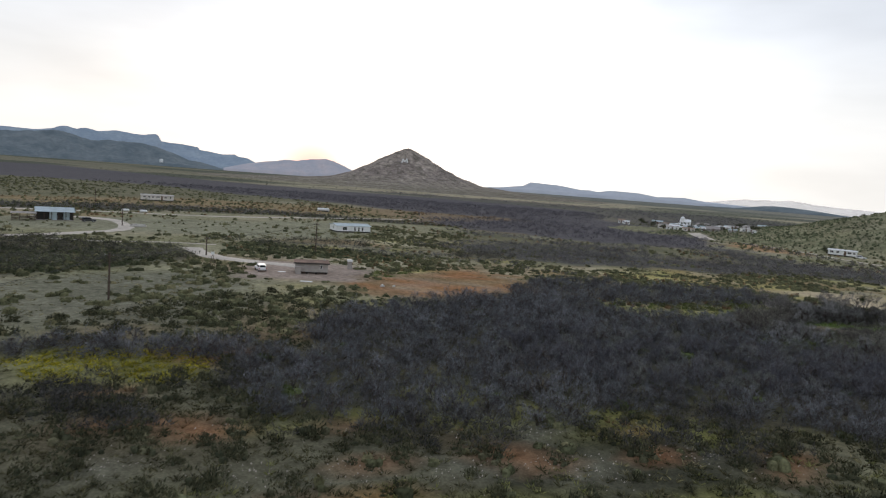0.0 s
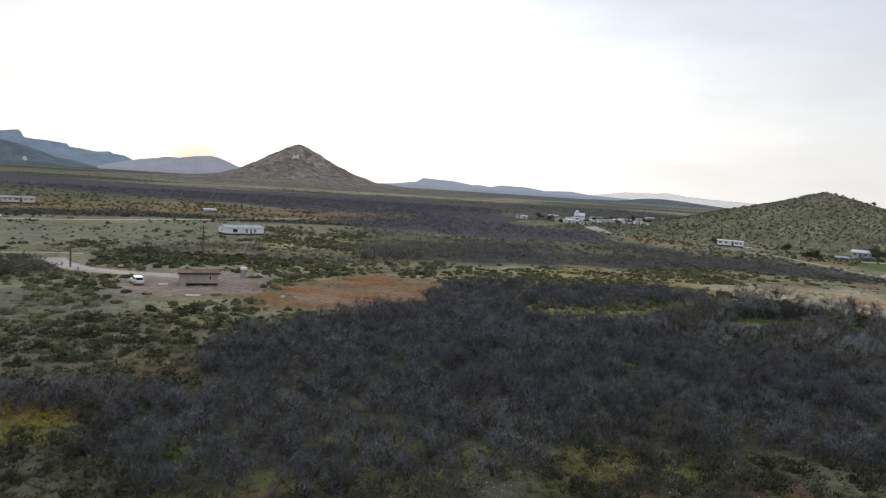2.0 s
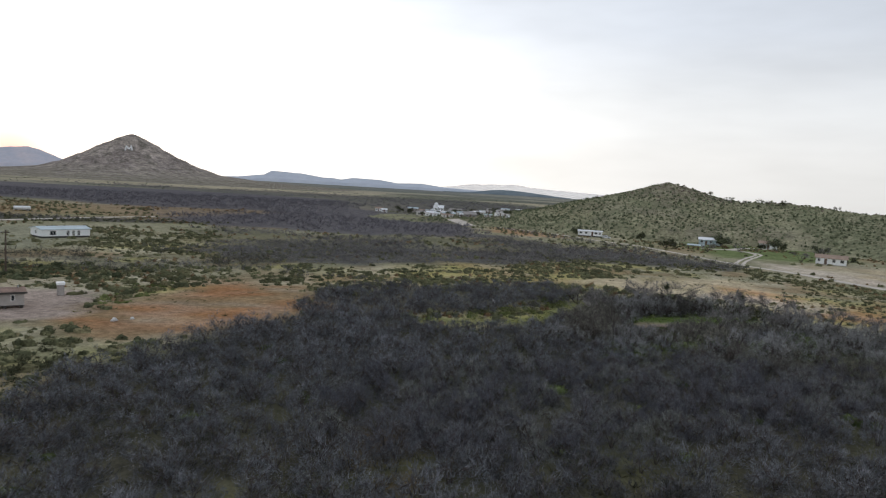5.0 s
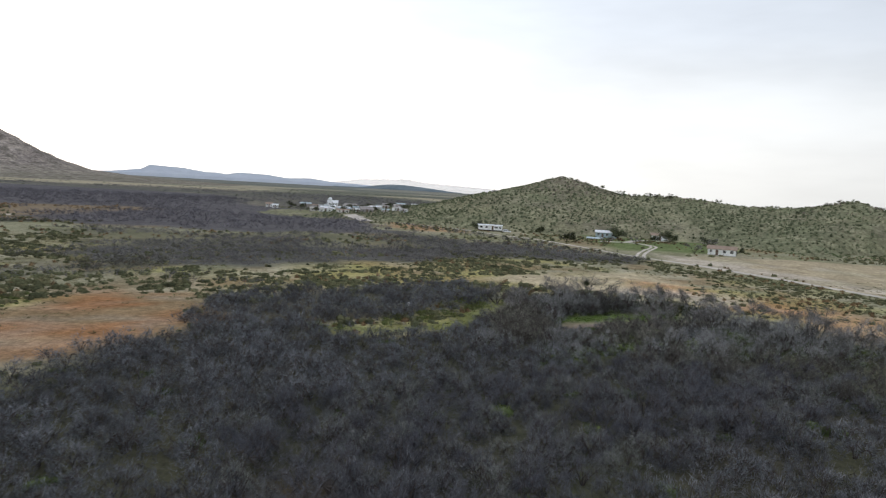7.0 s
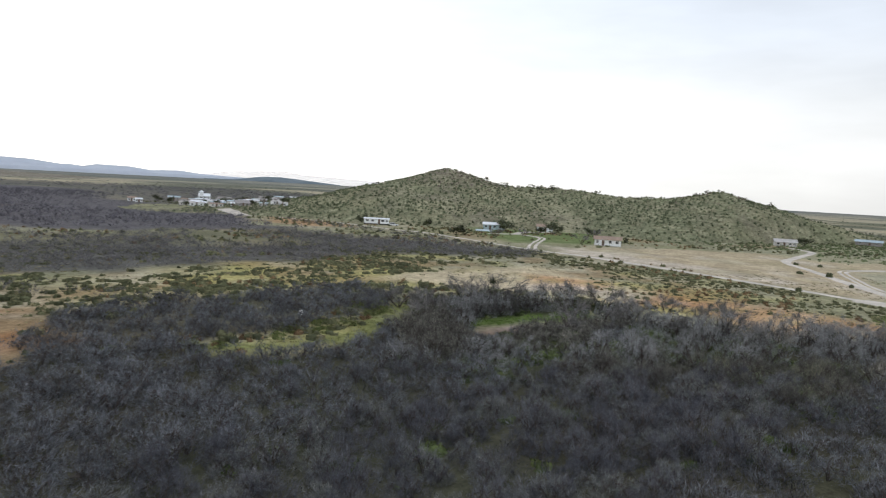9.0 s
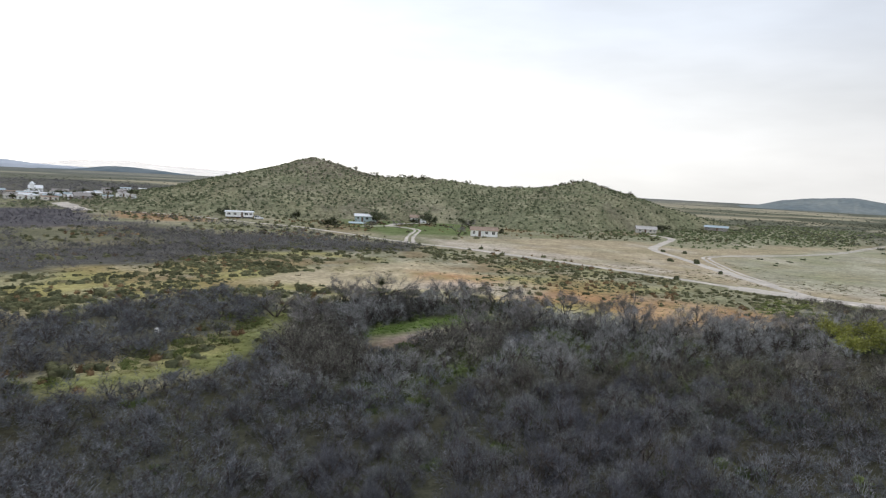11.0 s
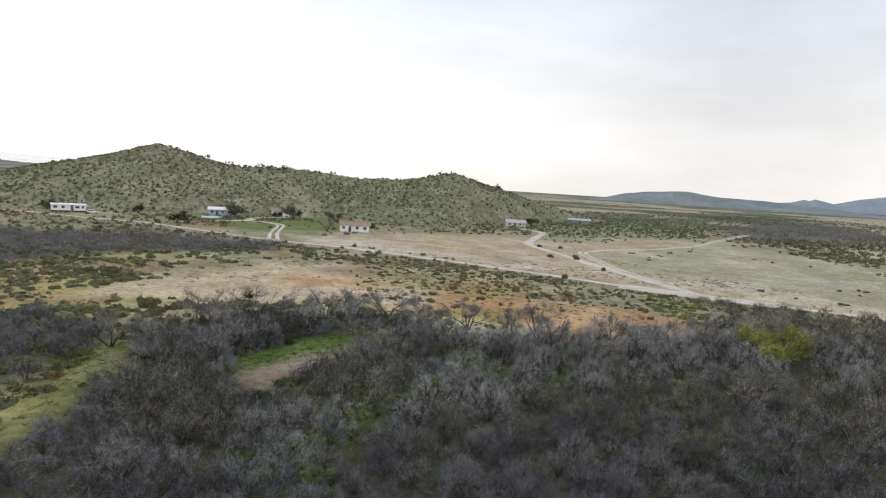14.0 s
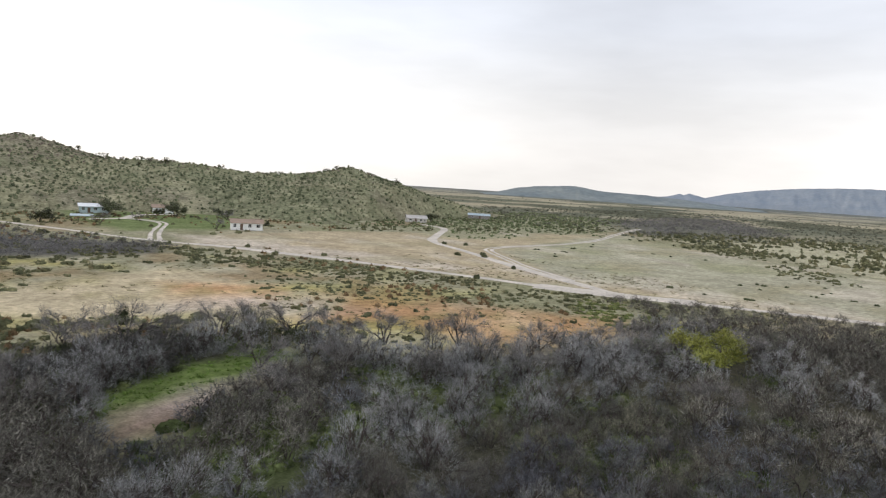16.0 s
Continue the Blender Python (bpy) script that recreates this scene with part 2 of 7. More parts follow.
M_TWIG_PALE = plant("pale_grey_mesquite_twigs", ((0.0, (0.18, 0.182, 0.18)), (0.5, (0.285, 0.287, 0.283)), (1.0, (0.40, 0.402, 0.394))), False, 0.9, 0.9)
M_WEEDGREEN = plant("olive_green_weeds", ((0.0, (0.085, 0.105, 0.04)), (0.5, (0.13, 0.15, 0.058)), (1.0, (0.20, 0.21, 0.085))))
M_FLOWER = plant("yellow_flowering_weeds", ((0.0, (0.10, 0.11, 0.03)), (0.4, (0.22, 0.21, 0.035)), (1.0, (0.52, 0.43, 0.03))))
M_WHITE = surface("white_siding", (0.88, 0.89, 0.88), 0.6, (0.5, 0.93, 1.04), (6.0, 0.95, 1.04), 0.1)
M_BEIGE = surface("beige_siding", (0.42, 0.38, 0.33), 0.75, (0.6, 0.85, 1.08), (7.0, 0.9, 1.08), 0.15)
M_PALE = surface("pale_stucco", (0.70, 0.67, 0.62), 0.75, (0.6, 0.88, 1.06), (7.0, 0.92, 1.06), 0.15)
M_PALEROOF = surface("pale_grey_roof", (0.50, 0.47, 0.44), 0.8, (0.5, 0.85, 1.12), (8.0, 0.85, 1.12), 0.3)
M_GREY = surface("grey_board_siding", (0.40, 0.37, 0.34), 0.8, (0.6, 0.85, 1.1), (7.0, 0.88, 1.1), 0.2)
M_BLUEWALL = surface("pale_blue_siding", (0.45, 0.55, 0.58), 0.7, (0.6, 0.9, 1.06), (7.0, 0.92, 1.06), 0.1)
M_TIN = surface("pale_blue_tin_roof", (0.42, 0.50, 0.535), 0.5, (0.4, 0.85, 1.1), (5.0, 0.9, 1.08), 0.15, 0.1)
M_RUSTROOF = surface("rusted_brown_roof", (0.26, 0.17, 0.13), 0.8, (0.5, 0.65, 1.25), (5.0, 0.8, 1.2), 0.3)
M_BROWNROOF = surface("brown_shingle_roof", (0.34, 0.25, 0.19), 0.85, (0.5, 0.85, 1.12), (8.0, 0.85, 1.12), 0.3)
M_GREYROOF = surface("weathered_grey_roof", (0.34, 0.31, 0.29), 0.8, (0.5, 0.85, 1.12), (8.0, 0.85, 1.12), 0.3)
M_WHITEROOF = surface("white_coated_roof", (0.80, 0.81, 0.82), 0.55, (0.5, 0.92, 1.04), (8.0, 0.94, 1.04), 0.1)
M_TRIM = surface("white_trim", (0.70, 0.69, 0.66), 0.6, (1.0, 0.92, 1.05), (9.0, 0.95, 1.05), 0.05)
M_SKIRT = surface("dark_skirting", (0.06, 0.055, 0.05), 0.9, (1.0, 0.8, 1.2), (9.0, 0.85, 1.15), 0.2)
M_DOOR = surface("brown_door", (0.16, 0.11, 0.08), 0.6, (1.0, 0.85, 1.1), (9.0, 0.9, 1.1), 0.1)
M_WOODPOLE = surface("weathered_pole_wood", (0.10, 0.075, 0.06), 0.95, (1.0, 0.8, 1.2), (12.0, 0.75, 1.25), 0.5)
M_WIRE = surface("black_cable", (0.03, 0.03, 0.03), 0.6, (1.0, 0.9, 1.1), (9.0, 0.9, 1.1), 0.0)
M_GLASS, _nt, _b = nodes_of("dark_window_glass")
_b.inputs["Base Color"].default_value, _b.inputs["Roughness"].default_value, _b.inputs["Specular IOR Level"].default_value = (0.02, 0.024, 0.03, 1), 0.08, 0.5
M_PAINT_W = surface("white_car_paint", (0.78, 0.79, 0.80), 0.25, (0.8, 0.95, 1.03), (9.0, 0.97, 1.03), 0.0, 0.0, True, 0.5)
M_PAINT_D = surface("dark_car_paint", (0.035, 0.037, 0.042), 0.3, (0.8, 0.9, 1.1), (9.0, 0.95, 1.05), 0.0, 0.0, True, 0.5)
M_RUBBER = surface("black_rubber", (0.02, 0.02, 0.02), 0.85, (1.0, 0.9, 1.1), (9.0, 0.85, 1.15), 0.2)
M_STEEL = surface("dull_steel", (0.45, 0.46, 0.47), 0.4, (1.0, 0.9, 1.1), (9.0, 0.92, 1.08), 0.05, 0.8)
M_LAMPRED = surface("red_lamp_lens", (0.35, 0.03, 0.03), 0.3, (1.0, 0.9, 1.1), (9.0, 0.95, 1.05), 0.0)
M_CHALK = surface("whitewashed_stones", (0.75, 0.74, 0.72), 0.9, (0.05, 0.9, 1.05), (0.5, 0.8, 1.1), 0.2)
M_HILLROCK = surface("brown_hill_rock", (0.19, 0.155, 0.12), 0.95, (0.3, 0.7, 1.25), (2.0, 0.7, 1.3), 0.5)
M_WHITESTONE = surface("white_stone", (0.66, 0.64, 0.61), 0.85, (0.9, 0.8, 1.1), (7.0, 0.85, 1.1), 0.3)
M_STONE = surface("pale_stones", (0.40, 0.35, 0.30), 0.9, (0.5, 0.8, 1.2), (4.0, 0.8, 1.2), 0.3)


# ---- small tools ----
def fade(a, lo, hi):
    t = np.clip((a - lo) / (hi - lo), 0, 1)
    return t * t * (3 - 2 * t)


def lattice(ix, iy, seed):
    n = (ix.astype(np.int64) * 374761393 + iy.astype(np.int64) * 668265263 + seed * 974711) & 0x7FFFFFFF
    n = ((n ^ (n >> 13)) * 1274126177) & 0x7FFFFFFF
    return ((n ^ (n >> 16)) & 0xFFFF) / 65535.0


def vnoise(x, y, scale, seed=0, octaves=3):
    """Smooth noise in 0..1 with features of about that many metres."""
    x, y = np.asarray(x, float) / scale, np.asarray(y, float) / scale
    total, amp, norm = 0.0, 1.0, 0.0
    for o in range(octaves):
        ix, iy = np.floor(x), np.floor(y)
        fx, fy = x - ix, y - iy
        ux, uy = fx * fx * (3 - 2 * fx), fy * fy * (3 - 2 * fy)
        a, b = lattice(ix, iy, seed + o), lattice(ix + 1, iy, seed + o)
        c, d = lattice(ix, iy + 1, seed + o), lattice(ix + 1, iy + 1, seed + o)
        total = total + amp * ((a * (1 - ux) + b * ux) * (1 - uy) + (c * (1 - ux) + d * ux) * uy)
        norm += amp
        amp *= 0.5
        x, y = x * 2.03 + 17.1, y * 2.03 - 9.7
    return total / norm


def inside(poly, x, y, soft=4.0, rough=0.0, seed=5):
    """1 inside a plan outline and 0 outside, over a border of soft metres whose line wanders by rough metres."""
    x, y = np.asarray(x, float), np.asarray(y, float)
    if rough:
        x = x + (vnoise(x, y, rough * 2.2, seed) - 0.5) * 2 * rough
        y = y + (vnoise(x, y, rough * 2.2, seed + 9) - 0.5) * 2 * rough
    best, odd = np.full(x.shape, 1e9), np.zeros(x.shape, bool)
    for (x0, y0), (x1, y1) in zip(poly, poly[1:] + poly[:1]):
        dx, dy = x1 - x0, y1 - y0
        t = np.clip(((x - x0) * dx + (y - y0) * dy) / (dx * dx + dy * dy + 1e-9), 0, 1)
        best = np.minimum(best, np.hypot(x - x0 - t * dx, y - y0 - t * dy))
        odd ^= ((y0 > y) != (y1 > y)) & (x < (x1 - x0) * (y - y0) / (y1 - y0 + 1e-12) + x0)
    return fade(np.where(odd, best, -best), -soft / 2, soft / 2)


def sheet(name, V, F, material, soil=None, smooth=True):
    """A mesh object from arrays of points and of triangles or quads."""
    V, F = np.asarray(V, np.float32), np.asarray(F, np.int32)
    me = bpy.data.meshes.new(name)
    k = F.shape[1]
    me.vertices.add(len(V))
    me.vertices.foreach_set("co", V.ravel())
    me.loops.add(F.size)
    me.loops.foreach_set("vertex_index", F.ravel())
    me.polygons.add(len(F))
    me.polygons.foreach_set("loop_start", np.arange(0, F.size, k, dtype=np.int32))
    if smooth:
        me.polygons.foreach_set("use_smooth", np.ones(len(F), bool))
    if soil is not None:
        at = me.attributes.new("soil", "FLOAT_COLOR", "POINT")
        at.data.foreach_set("color", np.concatenate([soil, np.ones((len(soil), 1))], 1).astype(np.float32).ravel())
    me.materials.append(material)
    me.update(calc_edges=True)
    return me


def part(name, bm, material, parent, label=""):
    me = bpy.data.meshes.new(name)
    bm.to_mesh(me)
    bm.free()
    me.materials.append(material)
    ob = new(name, me)
    ob.parent = parent
    return tagged(ob, label)


def empty(name, m, label, category, group=""):
    ob = new(name)
    ob.empty_display_size = 0.3
    ob.matrix_world = m
    return tagged(ob, label, category, group)


def box(bm, x0, x1, y0, y1, z0, z1, bevel=0.0):
    r = bmesh.ops.create_cube(bm, size=1.0)
    for v in r["verts"]:
        v.co = ((x0 + x1) / 2 + v.co.x * (x1 - x0), (y0 + y1) / 2 + v.co.y * (y1 - y0), (z0 + z1) / 2 + v.co.z * (z1 - z0))
    if bevel:
        bmesh.ops.bevel(bm, geom=list({e for v in r["verts"] for e in v.link_edges}), offset=bevel, segments=2, affect="EDGES")
    return bm


def slab(x0, x1, y0, y1, z0, z1, bevel=0.0):
    return box(bmesh.new(), x0, x1, y0, y1, z0, z1, bevel)


def rod(bm, a, b, r0, r1, n=8):
    a, b = Vector(a), Vector(b)
    m = Matrix.Translation((a + b) / 2) @ (b - a).to_track_quat("Z", "Y").to_matrix().to_4x4()
    bmesh.ops.create_cone(bm, cap_ends=True, segments=n, radius1=r0, radius2=r1, depth=(b - a).length, matrix=m)
    return bm


def prism(profile, x0, x1):
    """A closed outline in y and z, drawn out along x."""
    bm = bmesh.new()
    a = [bm.verts.new((x0, y, z)) for y, z in profile]
    b = [bm.verts.new((x1, y, z)) for y, z in profile]
    bm.faces.new(a), bm.faces.new(b[::-1])
    for i in range(len(profile)):
        j = (i + 1) % len(profile)
        bm.faces.new((a[j], a[i], b[i], b[j]))
    bmesh.ops.recalc_face_normals(bm, faces=bm.faces)
    return bm


# ---- the lie of the land ----
EYE_Z = 21.5
RIDGE = [(-105, 448, 0.2), (-61, 460, 4.5), (-12, 482, 16.5), (16, 492, 25.0), (34, 498, 32.0), (50, 488, 28.5), (70, 475, 22.4), (105, 455, 23.2),
         (130, 440, 19.6), (160, 427, 20.4), (183, 423, 25.8), (200, 413, 20.0), (215, 405, 13.8), (235, 400, 10.0), (258, 395, 4.5), (285, 392, 0.2)]


def ground_z(x, y):
    return (vnoise(x, y, 55, 31, 2) - 0.5) * 0.5


def hill_z(x, y):
    """The rocky hill: slopes falling from a winding ridge."""
    x, y = np.asarray(x, float), np.asarray(y, float)
    top = np.full(x.shape, -3.0)
    wx = x + (vnoise(x, y, 45, 71) - 0.5) * 26
    wy = y + (vnoise(x, y, 45, 77) - 0.5) * 26
    for (x0, y0, z0), (x1, y1, z1) in zip(RIDGE, RIDGE[1:]):
        for s in np.linspace(0, 1, 5)[:-1]:
            rx, ry, rz = x0 + s * (x1 - x0), y0 + s * (y1 - y0), z0 + s * (z1 - z0)
            reach = 62 + rz * 2.2
            d = np.hypot(np.where(rz > 12, wx, x) - rx, np.where(rz > 12, wy, y) - ry) / reach
            top = np.maximum(top, rz * np.clip(1 - d, 0, 1) ** 1.25 - 3.0 * fade(d, 0.75, 1.05))
    top = top - 5 * inside([(20, 300), (20, 388), (100, 392), (110, 340), (95, 300)], x, y, 26)
    top = top - 14 * inside([(135, 295), (146, 350), (172, 364), (203, 372), (232, 382), (262, 386), (300, 398), (360, 420), (360, 290)], x, y, 24)
    return top + (vnoise(x, y, 12, 81, 3) - 0.5) * 1.0 * fade(top, 0, 6)


def land_z(x, y):
    return np.maximum(ground_z(x, y), hill_z(x, y))


def lz(x, y):
    return float(land_z(np.array([x]), np.array([y]))[0])


# plan outlines
THICKET = [(-56, 50), (-57, 58), (-65, 69), (-69, 84), (-68, 99), (-66.5, 109), (-63, 118), (-58, 125), (-50, 131), (-44, 129), (-38, 126), (-31, 128), (-25, 136),
           (-20, 147), (-16, 158), (-8, 167), (5, 168), (17, 158), (27, 147), (41, 139), (58, 137), (68, 144), (84, 136), (100, 117), (118, 104),
           (60, 92), (30, 80), (12, 76), (4, 77), (-17, 67), (-26, 55), (-37, 44), (-48, 41)]
THIN_BAND = [(-86, 30), (-78, 42), (-68, 53), (-57, 59), (-54, 54), (-64, 47), (-73, 38), (-81, 27)]
COPSE = [(-66, 147), (-63, 128), (-55, 119), (-45, 131), (-34, 140), (-28, 145), (-22, 153), (-18, 162), (-18, 170), (-27, 177), (-38, 171), (-50, 158)]
ORANGE_W = [(-74, 148), (-62, 166), (-38, 180), (-18, 187), (-24, 197), (-55, 180), (-78, 162)]
CLEARING = [(-9.5, 135.5), (-9.5, 143), (-7.5, 147.5), (-3, 151.5), (3, 154.5), (12, 158), (15, 155.5), (13, 149), (5, 146), (-1, 142), (-6, 136.5)]
GRASS_STRIP = [(-44, 129.5), (-35, 134), (-29.5, 135.5), (-26.5, 139.5), (-24, 146), (-21.5, 155), (-18, 163), (-15.5, 164), (-16.2, 157), (-19.5, 149), (-21, 142.5), (-23.5, 135.5), (-27, 131.5), (-33, 129), (-42, 126)]
BOSQUE = [(-600, 225), (-575, 295), (-520, 350), (-409, 343), (-325, 372), (-245, 352), (-205, 302), (-173, 276), (-139, 281), (-103, 284), (-60, 313), (-46, 326), (-66, 330), (-76, 392), (-92, 420), (-100, 440), (-112, 462), (-128, 482), (-155, 502), (-185, 530), (-200, 570), (-262, 720),
          (-430, 690), (-546, 622), (-683, 568), (-862, 575), (-1150, 600), (-1100, 400), (-800, 250)]
TAN_FLAT = [(-335, 150), (-345, 250), (-330, 368), (-409, 340), (-520, 345), (-573, 290), (-598, 210), (-420, 110)]
BOSQUE_2 = [(-118, 232), (-104, 253), (-81, 257), (-61, 242), (-37, 257), (-50, 300), (-15, 294), (5, 288), (23, 274), (36, 254), (16, 243), (-1, 245), (-22, 236), (-35, 220), (-56, 207), (-70, 188), (-97, 174), (-107, 179), (-123, 192)]
WOOD_GAP = [(-150, 268), (-110, 268), (-90, 284), (-60, 312), (-46, 326), (-20, 300), (-40, 262), (-58, 240), (-80, 242), (-100, 228), (-130, 215), (-160, 240)]
VILLAGE_SCRUB = [(-640, 700), (-400, 900), (-160, 1000), (-60, 860), (-40, 760), (-70, 600), (-110, 570), (-104, 468), (-112, 452), (-128, 474), (-160, 494), (-215, 560), (-262, 720), (-430, 690)]
RUST_STRIP = [(-330, 372), (-285, 352), (-246, 372), (-212, 408), (-190, 400), (-196, 350), (-198, 300), (-220, 290), (-260, 330)]
EAST_BRUSH = [(283, 279), (344, 355), (520, 420), (700, 470), (420, 270), (320, 258)]
FRINGE = [(-64, 28), (-61, 40), (-56, 50), (-48, 43), (-37, 46), (-26, 57), (-17, 69), (-9, 77), (4, 79), (30, 66), (10, 62), (-14, 57), (-22, 50), (-33, 42), (-42, 34), (-52, 26)]
WASH = [(46, 292), (60, 278), (72, 255), (87, 224), (92, 205), (84, 205), (66, 232), (48, 265)]
EAST_PALE = [(288, 245), (400, 235), (300, 150), (216, 150), (214, 165), (240, 195)]
WEST_STRIPE = [(-1050, 560), (-1080, 690), (-952, 709), (-777, 782), (-561, 811), (-620, 880), (-840, 850), (-1000, 800), (-1180, 780)]
GREEN_FLAT = [(140, 284), (150, 318), (190, 345), (270, 400), (400, 420), (330, 350), (246, 280), (212, 290), (153, 268)]
BELT_W = [(-310, 98), (-293, 162), (-282, 207), (-265, 228), (-247, 250), (-210, 262), (-190, 275), (-164, 291), (-176, 270), (-200, 245), (-230, 226), (-244, 208), (-254, 184), (-258, 162), (-262, 142), (-280, 100)]
ORANGE_STRIP = [(-70, 425), (-44, 388), (-18, 352), (-42, 343), (-58, 353)]
MEADOW_BELT = [(272, 274), (281, 244), (238, 198), (199, 158), (168, 144), (168, 156), (204, 190), (242, 238)]
CREO_BAND = [(-165, 70), (-135, 100), (-150, 140), (-110, 150), (-85, 165), (-60, 150), (-82, 150), (-110, 135), (-128, 120), (-140, 108), (-124, 88), (-127, 55)]
FIELD_E = [(40, 275), (54, 268), (79, 203), (96, 168), (119, 125), (202, 150), (228, 232), (268, 290), (180, 300), (116, 302), (70, 292)]
MEADOW_E = [(102, 182), (130, 238), (148, 246), (268, 290), (228, 232), (202, 150), (125, 125)]
WEST_BRUSH = [(-186, 86), (-170, 94), (-154, 103), (-143, 110), (-127, 99), (-127, 79), (-125, 62), (-124, 50), (-150, 58), (-175, 72)]
CABIN_BRUSH = [(-155, 131), (-153, 146), (-148, 160), (-137, 172), (-117, 178), (-99, 192), (-86, 172), (-102, 160), (-106, 146), (-122, 141), (-133, 135), (-139, 117)]
GREY_FLAT = [(-121, 52), (-119, 68), (-119, 89), (-98, 92), (-78, 80), (-78, 57), (-88, 38), (-110, 38)]
FIELD_W = [(-232, 145), (-196, 222), (-160, 215), (-150, 165), (-185, 117), (-208, 92), (-172, 76), (-240, 100)]
PALE_FLAT = [(-27, 186), (0, 214), (24, 224), (30, 200), (26, 182), (6, 178), (-14, 190)]
WHITE_STREAK = [(4, 181), (11, 187), (22, 190), (36, 180), (41, 167), (36, 165), (23, 173), (12, 178)]
EDGE_GAP = [(-18, 158), (-10, 171), (22, 168), (25, 157), (13, 160.5), (3, 159.5), (-8, 156)]
RED_EAST = [(14, 178), (19, 208), (40, 190), (50, 176), (72, 152), (55, 143), (42, 150), (25, 165)]
RED_WEST = [(-88, 104), (-91, 124), (-89, 141), (-84, 149), (-72, 146), (-60, 132), (-62, 118), (-67, 106), (-74, 98)]
PAD = [(-106, 90), (-88, 106), (-97, 126), (-113, 122), (-122, 112), (-116, 103)]
FLOWERS = [(-74, 33), (-75, 41), (-69, 50), (-63, 51), (-57, 45), (-60, 36), (-66, 30)]
LAWN = [(38, 300), (28, 345), (38, 384), (96, 388), (102, 352), (86, 318), (66, 302)]
SAGE_1 = [(-120, 165), (-91, 184), (-78, 207), (-92, 243), (-128, 262), (-145, 205)]
SAGE_2 = [(-82, 172), (-50, 210), (-4, 226), (-10, 190), (-46, 165), (-62, 146)]


EARTH_SPOTS = [(-52, 29, 4.0), (-46, 36, 4.0), (-37, 43, 3.0), (-31, 41, 2.4), (-28, 50, 3.0), (-22.4, 49.5, 4.0), (-17, 63.7, 3.6), (-37, 43, 3.6), (-4, 64, 4.0), (-13, 58, 3.0), (-57, 36, 2.6)]
GRAVEL_SPOTS = [(-25, 44, 5.0), (-24, 55.5, 4.6), (-44, 27, 4.0), (-36, 33, 4.0), (-17, 51, 5.0), (-10, 60, 4.0), (-31, 38, 4.0)]


def spots(places, x, y):
    """1 within a few round places whose borders wander, 0 outside."""
    wob = 1 + 1.1 * (vnoise(x, y, 2.6, 143, 3) - 0.5)
    out = np.zeros(len(x))
    for px, py, r in places:
        out = np.maximum(out, 1 - fade(np.hypot(x - px, y - py) * wob, r * 0.2, r * 0.85))
    return out


def cover(x, y):
    """How much bare-twig thicket, and how much low shrub, grows at each place (0..1)."""
    n = vnoise(x, y, 9, 11, 2)
    tree = inside(THICKET, x, y, 3, 3) * fade(n, 0.12, 0.26)
    tree = np.maximum(tree + 0.95 * inside(COPSE, x, y, 4, 2) * fade(n, 0.14, 0.28), 1.0 * inside(THIN_BAND, x, y, 2, 1.5))
    tree = tree * (1 - inside(CLEARING, x, y, 2, 1)) * (1 - inside(GRASS_STRIP, x, y, 2, 1))
    bare = np.maximum.reduce([inside(p, x, y, 4, 3) for p in (PALE_FLAT, RED_WEST, PAD, FIELD_E)])
    bare = np.maximum(bare, 0.75 * inside(RED_EAST, x, y, 4, 3))
    bare = np.maximum(bare, 0.86 * inside(FIELD_W, x, y, 6, 4))
    shrub = (0.10 + 0.90 * fade(vnoise(x, y, 24, 21, 3), 0.45, 0.58)) * (1 - bare)
    shrub = np.maximum(shrub, 0.9 * inside(CREO_BAND, x, y, 8, 5))
    return tree, shrub


RUST_FLAT = [(-335, 150), (-345, 250), (-295, 332), (-238, 366), (-150, 345), (-165, 300), (-225, 285), (-250, 210), (-285, 150)]


def mix(c, m, color):
    return c * (1 - m[:, None]) + np.array(color)[None] * m[:, None]


